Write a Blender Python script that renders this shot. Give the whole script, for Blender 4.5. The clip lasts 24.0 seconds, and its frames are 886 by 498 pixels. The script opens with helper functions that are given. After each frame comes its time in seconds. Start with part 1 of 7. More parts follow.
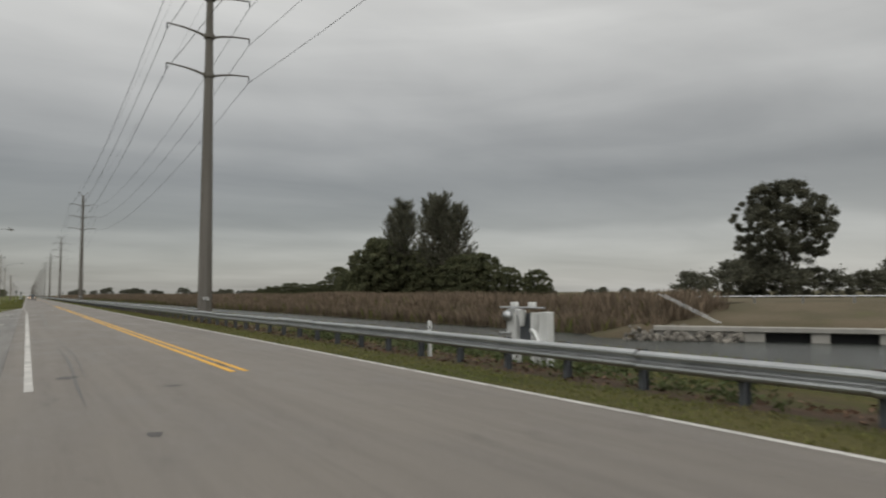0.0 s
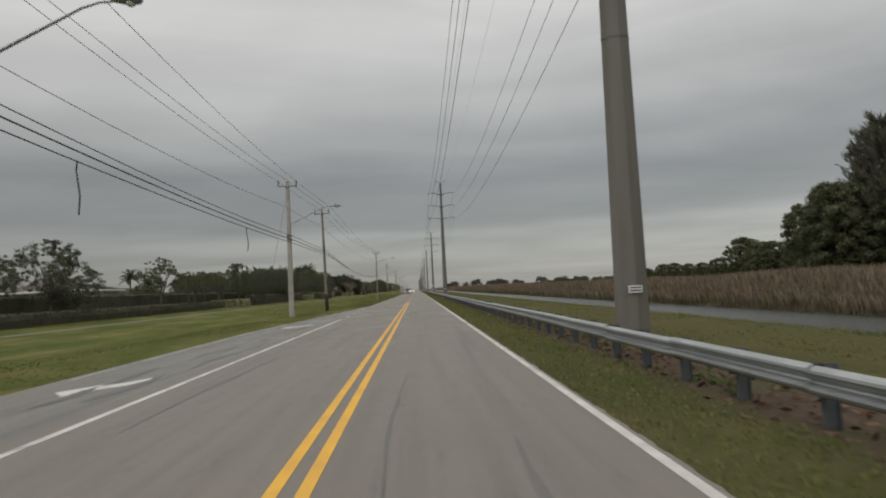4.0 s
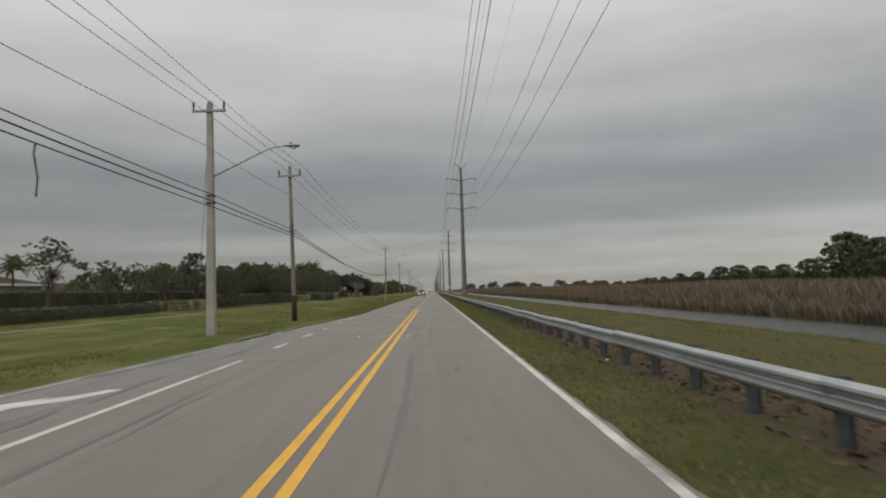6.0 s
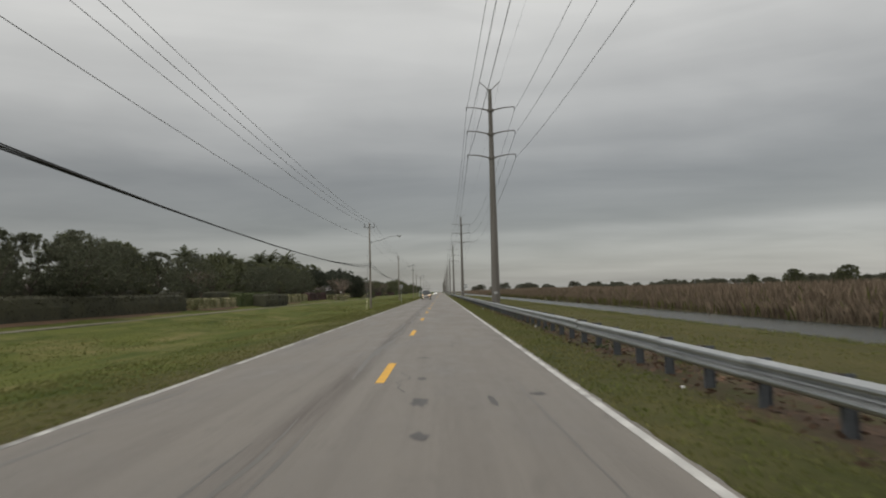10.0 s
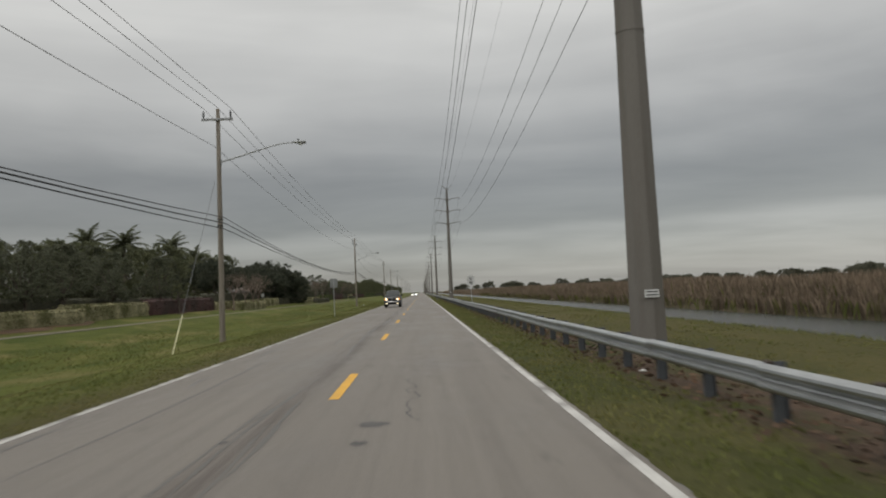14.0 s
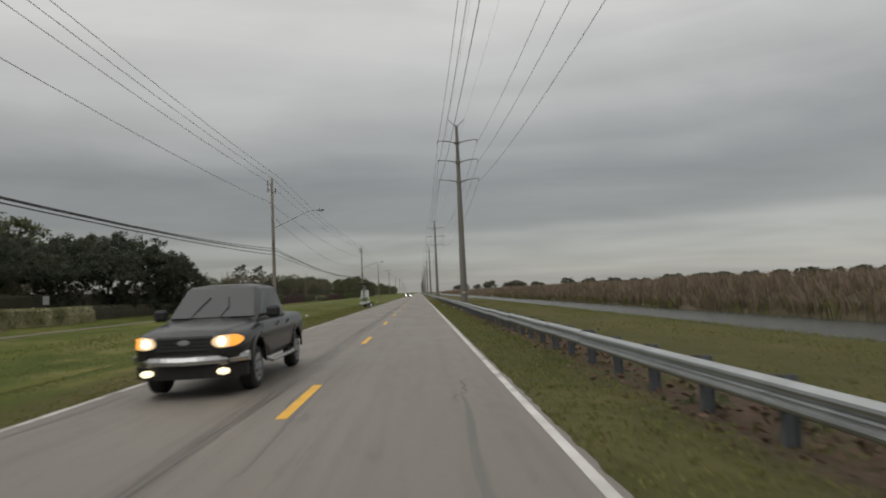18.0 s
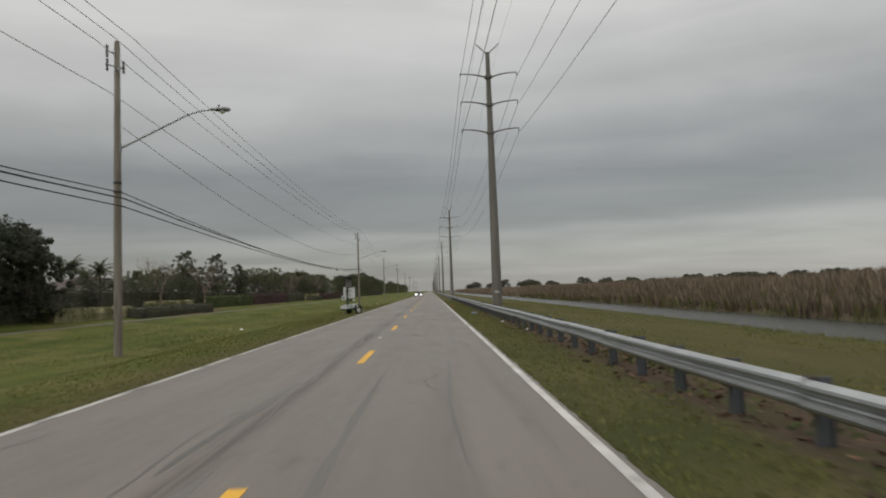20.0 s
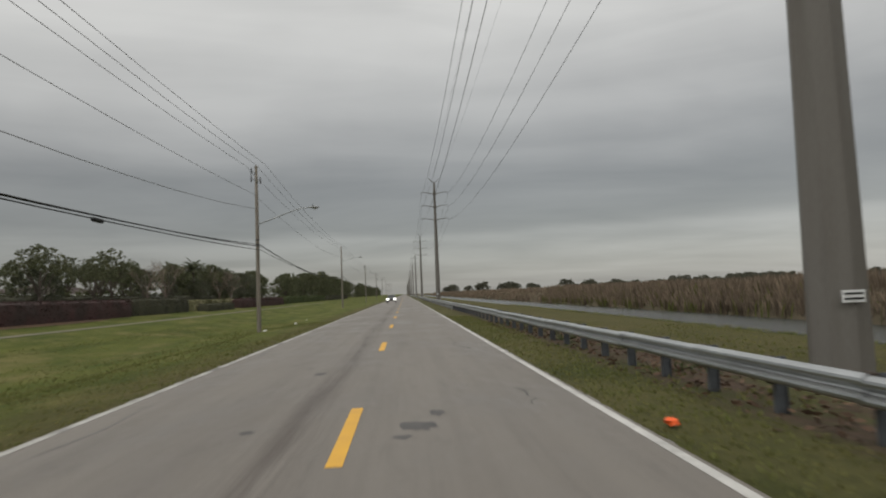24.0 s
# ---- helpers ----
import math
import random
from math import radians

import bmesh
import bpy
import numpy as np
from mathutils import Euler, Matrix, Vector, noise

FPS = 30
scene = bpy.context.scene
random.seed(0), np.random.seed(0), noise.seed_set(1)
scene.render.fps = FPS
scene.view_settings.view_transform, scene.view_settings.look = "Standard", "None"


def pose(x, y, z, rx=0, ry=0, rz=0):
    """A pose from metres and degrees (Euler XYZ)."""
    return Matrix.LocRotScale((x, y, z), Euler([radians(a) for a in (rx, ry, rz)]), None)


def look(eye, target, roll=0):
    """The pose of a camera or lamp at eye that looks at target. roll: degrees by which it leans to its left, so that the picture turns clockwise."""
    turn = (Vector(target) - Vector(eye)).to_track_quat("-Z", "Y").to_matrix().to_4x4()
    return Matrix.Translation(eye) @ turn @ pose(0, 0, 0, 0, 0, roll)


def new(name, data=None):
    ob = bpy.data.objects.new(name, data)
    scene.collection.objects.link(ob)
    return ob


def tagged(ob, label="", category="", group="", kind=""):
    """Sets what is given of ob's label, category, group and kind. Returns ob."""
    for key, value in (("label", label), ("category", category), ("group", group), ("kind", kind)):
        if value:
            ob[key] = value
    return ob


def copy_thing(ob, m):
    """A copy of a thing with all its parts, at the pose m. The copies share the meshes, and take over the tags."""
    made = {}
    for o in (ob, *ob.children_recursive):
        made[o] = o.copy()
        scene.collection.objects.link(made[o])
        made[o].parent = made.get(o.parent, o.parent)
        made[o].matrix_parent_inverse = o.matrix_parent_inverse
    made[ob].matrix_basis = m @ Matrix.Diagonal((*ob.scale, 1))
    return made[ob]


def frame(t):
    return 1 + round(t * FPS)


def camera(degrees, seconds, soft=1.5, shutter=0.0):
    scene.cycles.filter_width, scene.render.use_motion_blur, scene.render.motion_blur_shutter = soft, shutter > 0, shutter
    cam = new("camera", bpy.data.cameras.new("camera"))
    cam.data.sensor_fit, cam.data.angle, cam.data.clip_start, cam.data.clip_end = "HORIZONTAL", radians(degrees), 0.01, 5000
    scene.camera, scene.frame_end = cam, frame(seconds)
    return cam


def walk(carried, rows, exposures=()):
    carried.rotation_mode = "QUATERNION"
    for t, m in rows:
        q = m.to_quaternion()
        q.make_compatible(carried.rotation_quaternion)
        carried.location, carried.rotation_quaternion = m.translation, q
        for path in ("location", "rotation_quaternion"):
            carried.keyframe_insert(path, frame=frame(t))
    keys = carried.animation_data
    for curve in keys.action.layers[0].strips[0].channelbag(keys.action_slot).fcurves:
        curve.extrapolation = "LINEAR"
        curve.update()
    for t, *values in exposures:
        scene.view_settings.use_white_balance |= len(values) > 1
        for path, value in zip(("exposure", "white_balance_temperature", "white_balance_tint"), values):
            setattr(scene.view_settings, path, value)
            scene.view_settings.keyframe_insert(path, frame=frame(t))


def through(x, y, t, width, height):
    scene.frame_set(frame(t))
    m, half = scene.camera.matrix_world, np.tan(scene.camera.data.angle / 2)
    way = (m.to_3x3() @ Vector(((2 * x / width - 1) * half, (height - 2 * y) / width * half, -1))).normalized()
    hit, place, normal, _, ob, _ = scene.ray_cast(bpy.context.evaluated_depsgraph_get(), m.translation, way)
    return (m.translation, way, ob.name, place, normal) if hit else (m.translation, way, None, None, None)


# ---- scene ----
# one clip, one lens: a car-borne camera driven along a straight two-lane road
cam = camera(68.6, 24.0, soft=2.0, shutter=0.25)
PATH = [  # seconds, x, y, z, yaw, pitch, roll
    (0.0, -3.586, -6.129, 1.549, -32.61, 3.85, 0.4),
    (0.5, -2.722, -3.684, 1.549, -24.36, 3.73, 0.54),
    (1.0, -1.885, -0.804, 1.549, -19.93, 3.45, 0.37),
    (1.5, -0.951, 2.455, 1.549, -16.68, 3.42, 0.42),
    (2.0, -0.190, 6.141, 1.549, -13.2, 3.36, 1.11),
    (2.5, 0.518, 10.311, 1.549, -9.3, 3.46, 2.28),
    (3.0, 0.849, 14.817, 1.549, -5.85, 3.18, 2.74),
    (3.5, 0.988, 19.836, 1.549, -3.42, 3.34, 3.0),
    (5.5, 1.484, 41.408, 1.549, -0.94, 3.49, 2.03),
    (6.0, 1.365, 47.875, 1.549, -0.89, 3.63, 1.73),
    (6.5, 1.318, 54.301, 1.549, -0.92, 3.75, 1.98),
    (7.0, 1.344, 60.787, 1.549, -0.99, 3.54, 1.88),
    (7.5, 1.385, 67.35, 1.549, -1.08, 3.52, 2.05),
    (8.0, 1.44, 73.9, 1.549, -1.06, 3.43, 2.38),
    (8.5, 1.36, 80.5, 1.549, -0.75, 3.5, 2.1),
    (9.0, 1.3, 87.1, 1.549, -0.3, 3.55, 1.92),
    (9.5, 1.22, 94.35, 1.549, -0.36, 3.66, 1.32),
    (10.0, 1.1, 101.72, 1.549, -0.18, 3.75, 1.45),
    (10.5, 1.192, 109.116, 1.549, -0.27, 3.56, 2.34),
    (12.5, 1.218, 140.698, 1.549, -1.71, 3.67, 1.98),
    (13.0, 1.185, 148.544, 1.549, -2.07, 3.72, 1.82),
    (13.5, 1.272, 156.271, 1.549, -2.08, 3.6, 2.65),
    (14.0, 1.389, 164.128, 1.549, -1.85, 3.71, 2.5),
    (14.5, 1.42, 171.85, 1.549, -1.6, 3.64, 2.6),
    (15.0, 1.46, 179.65, 1.549, -1.66, 3.73, 2.52),
    (15.5, 1.53, 187.4, 1.549, -1.64, 3.75, 2.7),
    (16.0, 1.58, 195.15, 1.549, -1.7, 3.78, 2.71),
    (16.5, 1.63, 203.0, 1.549, -1.82, 3.82, 2.45),
    (17.0, 1.7, 210.953, 1.549, -1.87, 3.75, 2.71),
    (17.5, 1.779, 218.848, 1.549, -1.99, 3.79, 2.66),
    (18.0, 1.846, 226.462, 1.549, -2.06, 3.7, 2.52),
    (18.5, 2.095, 234.074, 1.549, -1.81, 3.71, 2.37),
    (20.5, 1.38, 264.769, 1.549, -0.94, 3.62, 2.09),
    (21.0, 1.213, 272.439, 1.549, -1.11, 3.7, 2.45),
    (21.5, 1.175, 279.65, 1.549, -1.28, 3.86, 2.7),
    (22.0, 1.05, 286.88, 1.549, -1.05, 3.86, 2.82),
    (22.5, 0.98, 294.12, 1.549, -1.17, 3.84, 2.3),
    (23.0, 0.701, 300.998, 1.549, -1.45, 3.87, 2.09),
    (23.5, 0.682, 307.724, 1.549, -2.04, 3.83, 1.54),
    (24.0, 0.704, 314.265, 1.549, -3.36, 3.82, 2.24),
]
walk(cam, [(t, pose(x, y, z, 90 + pitch, roll, yaw)) for t, x, y, z, yaw, pitch, roll in PATH],
     exposures=[(0.0, 0.0), (24.0, 0.0)])

# ---- sky and light: an even overcast ----
world = bpy.data.worlds.new("overcast_sky")
scene.world = world
world.use_nodes = True
wn, wl = world.node_tree.nodes, world.node_tree.links
wn.clear()
w_out, w_bg = wn.new("ShaderNodeOutputWorld"), wn.new("ShaderNodeBackground")
w_co = wn.new("ShaderNodeTexCoord")
w_sep = wn.new("ShaderNodeSeparateXYZ")
wl.new(w_co.outputs["Generated"], w_sep.inputs[0])


def w_math(op, a, b=None):
    n = wn.new("ShaderNodeMath")
    n.operation = op
    for i, v in enumerate((a, b)):
        if v is None:
            continue
        if isinstance(v, (int, float)):
            n.inputs[i].default_value = v
        else:
            wl.new(v, n.inputs[i])
    return n.outputs[0]


# cloud deck seen in perspective: the direction divided by its height
w_up = w_math("MAXIMUM", w_sep.outputs["Z"], 0.0)
w_den = w_math("ADD", w_up, 0.09)
w_vec = wn.new("ShaderNodeCombineXYZ")
wl.new(w_math("DIVIDE", w_sep.outputs["X"], w_den), w_vec.inputs[0])
wl.new(w_math("MULTIPLY", w_math("DIVIDE", w_sep.outputs["Y"], w_den), 1.6), w_vec.inputs[1])
w_noise = wn.new("ShaderNodeTexNoise")
w_noise.inputs["Scale"].default_value = 0.42
w_noise.inputs["Detail"].default_value = 5.0
w_noise.inputs["Roughness"].default_value = 0.52
w_noise.inputs["Distortion"].default_value = 0.35
wl.new(w_vec.outputs[0], w_noise.inputs["Vector"])
# the deck's own brightness by height, shifted a little by slow noise so that its bands waver
w_slow = wn.new("ShaderNodeTexNoise")
w_slow.inputs["Scale"].default_value = 1.6
w_slow.inputs["Detail"].default_value = 5.0
wl.new(w_co.outputs["Generated"], w_slow.inputs["Vector"])
w_shift = w_math("MULTIPLY", w_math("SUBTRACT", w_slow.outputs["Fac"], 0.5), 0.15)
w_elev = w_math("ADD", w_up, w_math("MULTIPLY", w_shift, w_math("MINIMUM", w_math("MULTIPLY", w_up, 8.0), 1.0)))
w_ramp = wn.new("ShaderNodeValToRGB")
w_ramp.color_ramp.interpolation = "EASE"
SKY_STEPS = [(0.0, 0.255), (0.045, 0.285), (0.083, 0.278), (0.102, 0.218), (0.165, 0.216), (0.22, 0.315), (0.30, 0.43), (0.42, 0.54), (0.65, 0.82), (1.0, 1.05)]
els = w_ramp.color_ramp.elements
els[0].position, els[1].position = 0.0, 1.0
for at, v in SKY_STEPS[1:-1]:
    els.new(at)
for e, (at, v) in zip(els, SKY_STEPS):
    e.position = at
    e.color = (v * 1.012, v, v * 0.95, 1)
wl.new(w_elev, w_ramp.inputs[0])
# the cloud is thinner and brighter high on the west side
w_west = w_math("MULTIPLY", w_math("MULTIPLY", w_math("MAXIMUM", w_math("MULTIPLY", w_sep.outputs["X"], -1.0), 0.0), w_up), 0.95)
# and the low strip under it is clearer to the east
w_east = w_math("MULTIPLY", w_math("MULTIPLY", w_sep.outputs["X"], w_math("MAXIMUM", w_math("SUBTRACT", 1.0, w_math("MULTIPLY", w_up, 4.0)), 0.0)), 0.58)
w_var = w_math("ADD", w_math("ADD", w_math("MULTIPLY", w_math("SUBTRACT", w_noise.outputs["Fac"], 0.5), 0.95), 1.0), w_math("ADD", w_west, w_east))
# thin streaks along the underside of the deck
w_map = wn.new("ShaderNodeMapping")
w_map.inputs["Scale"].default_value = (1.3, 1.3, 11.0)
w_map.inputs["Rotation"].default_value = (0.03, 0.05, 0.0)
wl.new(w_co.outputs["Generated"], w_map.inputs["Vector"])
w_thin = wn.new("ShaderNodeTexNoise")
w_thin.inputs["Scale"].default_value, w_thin.inputs["Detail"].default_value, w_thin.inputs["Roughness"].default_value = 1.7, 7.0, 0.55
w_thin.inputs["Distortion"].default_value = 0.6
wl.new(w_map.outputs[0], w_thin.inputs["Vector"])
w_var = w_math("ADD", w_var, w_math("MULTIPLY", w_math("SUBTRACT", w_thin.outputs["Fac"], 0.5), 0.28))
w_mul = wn.new("ShaderNodeVectorMath")
w_mul.operation = "SCALE"
wl.new(w_ramp.outputs["Color"], w_mul.inputs[0])
wl.new(w_var, w_mul.inputs["Scale"])
# clear-sky daylight above the deck gives it its faint tint
w_sky = wn.new("ShaderNodeTexSky")
w_sky.sky_type = "NISHITA"
w_sky.sun_disc = False
w_sky.sun_elevation, w_sky.sun_rotation = radians(38), radians(200)
w_day = wn.new("ShaderNodeVectorMath")
w_day.operation = "SCALE"
w_day.inputs["Scale"].default_value = 0.012
wl.new(w_sky.outputs["Color"], w_day.inputs[0])
w_sum = wn.new("ShaderNodeVectorMath")
w_sum.operation = "ADD"
wl.new(w_mul.outputs[0], w_sum.inputs[0])
wl.new(w_day.outputs[0], w_sum.inputs[1])
wl.new(w_sum.outputs[0], w_bg.inputs["Color"])
w_bg.inputs["Strength"].default_value = 1.0
wl.new(w_bg.outputs[0], w_out.inputs["Surface"])

sun_data = bpy.data.lights.new("sun", "SUN")
sun_data.energy, sun_data.angle, sun_data.color = 0.9, radians(60), (1.0, 0.98, 0.95)
sun = new("sun", sun_data)
sun.matrix_world = look((0, 0, 100), (35, 60, 0))


# ---- materials ----
def material(name, color, color2=None, rough=0.8, scale=4.0, fine=60.0, amount=0.5, bump=0.2, metal=0.0, island=0.0, stretch=(1, 1, 1), spec=0.3,
             dist=0.02, wear=None, wear_at=0.62, random_ob=0.0):
    """Two colours mixed by coarse and fine noise in object space, with relief; island and random_ob vary the brightness of pieces."""
    m = bpy.data.materials.new(name)
    m.use_nodes = True
    n, l = m.node_tree.nodes, m.node_tree.links
    b = n["Principled BSDF"]
    co, mp = n.new("ShaderNodeTexCoord"), n.new("ShaderNodeMapping")
    mp.inputs["Scale"].default_value = stretch
    l.new(co.outputs["Object"], mp.inputs["Vector"])
    coarse, small = n.new("ShaderNodeTexNoise"), n.new("ShaderNodeTexNoise")
    coarse.inputs["Scale"].default_value, coarse.inputs["Detail"].default_value = scale, 6
    small.inputs["Scale"].default_value, small.inputs["Detail"].default_value = fine, 3
    for t in (coarse, small):
        l.new(mp.outputs[0], t.inputs["Vector"])
    add = n.new("ShaderNodeMath")
    add.operation = "MULTIPLY_ADD"
    l.new(small.outputs["Fac"], add.inputs[0])
    add.inputs[1].default_value = 0.45
    l.new(coarse.outputs["Fac"], add.inputs[2])
    ramp = n.new("ShaderNodeMapRange")
    ramp.inputs["From Min"].default_value, ramp.inputs["From Max"].default_value = 0.72 - 0.26 / max(amount, 0.05) * 0.5, 0.72 + 0.26 / max(amount, 0.05) * 0.5
    l.new(add.outputs[0], ramp.inputs["Value"])
    mix = n.new("ShaderNodeMix")
    mix.data_type = "RGBA"
    mix.inputs["A"].default_value = (*color, 1)
    c2 = color2 if color2 else tuple(c * 0.7 for c in color)
    mix.inputs["B"].default_value = (*c2, 1)
    l.new(ramp.outputs[0], mix.inputs["Factor"])
    last = mix.outputs["Result"]
    if wear:
        wn2 = n.new("ShaderNodeTexNoise")
        wn2.inputs["Scale"].default_value, wn2.inputs["Detail"].default_value = scale * 0.35, 8
        wn2.inputs["Roughness"].default_value = 0.65
        l.new(co.outputs["Object"], wn2.inputs["Vector"])
        wr = n.new("ShaderNodeMapRange")
        wr.inputs["From Min"].default_value, wr.inputs["From Max"].default_value = wear_at - 0.05, wear_at + 0.06
        l.new(wn2.outputs["Fac"], wr.inputs["Value"])
        wm = n.new("ShaderNodeMix")
        wm.data_type = "RGBA"
        wm.inputs["B"].default_value = (*wear, 1)
        l.new(last, wm.inputs["A"])
        l.new(wr.outputs[0], wm.inputs["Factor"])
        last = wm.outputs["Result"]
    if island or random_ob:
        hsv = n.new("ShaderNodeHueSaturation")
        src = n.new("ShaderNodeNewGeometry").outputs["Random Per Island"] if island else n.new("ShaderNodeObjectInfo").outputs["Random"]
        vr = n.new("ShaderNodeMapRange")
        k = island or random_ob
        vr.inputs["To Min"].default_value, vr.inputs["To Max"].default_value = 1 - k, 1 + k
        l.new(src, vr.inputs["Value"])
        l.new(vr.outputs[0], hsv.inputs["Value"])
        l.new(last, hsv.inputs["Color"])
        last = hsv.outputs["Color"]
    l.new(last, b.inputs["Base Color"])
    b.inputs["Roughness"].default_value, b.inputs["Metallic"].default_value = rough, metal
    b.inputs["Specular IOR Level"].default_value = spec
    if bump:
        bp = n.new("ShaderNodeBump")
        bp.inputs["Strength"].default_value, bp.inputs["Distance"].default_value = bump, dist
        l.new(add.outputs[0], bp.inputs["Height"])
        l.new(bp.outputs[0], b.inputs["Normal"])
    return m


def leafy(name, color, color2, island=0.4, through=0.5):
    """Leaves: diffuse with light passing through, varied leaf by leaf."""
    m = material(name, color, color2, 0.75, 0.6, 6, 0.8, 0, island=island, spec=0.15)
    n, l = m.node_tree.nodes, m.node_tree.links
    b = n["Principled BSDF"]
    tr, mx = n.new("ShaderNodeBsdfTranslucent"), n.new("ShaderNodeMixShader")
    l.new(b.inputs["Base Color"].links[0].from_socket, tr.inputs["Color"])
    mx.inputs[0].default_value = through
    l.new(b.outputs[0], mx.inputs[1])
    l.new(tr.outputs[0], mx.inputs[2])
    l.new(mx.outputs[0], n["Material Output"].inputs["Surface"])
    return m


def glowing(name, color, strength):
    m = bpy.data.materials.new(name)
    m.use_nodes = True
    b = m.node_tree.nodes["Principled BSDF"]
    b.inputs["Base Color"].default_value = (*color, 1)
    b.inputs["Emission Color"].default_value = (*color, 1)
    b.inputs["Emission Strength"].default_value = strength
    return m


def glassy(name, color, rough=0.05, coat=1.0, spec=1.0):
    m = bpy.data.materials.new(name)
    m.use_nodes = True
    b = m.node_tree.nodes["Principled BSDF"]
    b.inputs["Base Color"].default_value = (*color, 1)
    b.inputs["Roughness"].default_value = rough
    b.inputs["Specular IOR Level"].default_value = spec
    b.inputs["Coat Weight"].default_value = coat
    return m


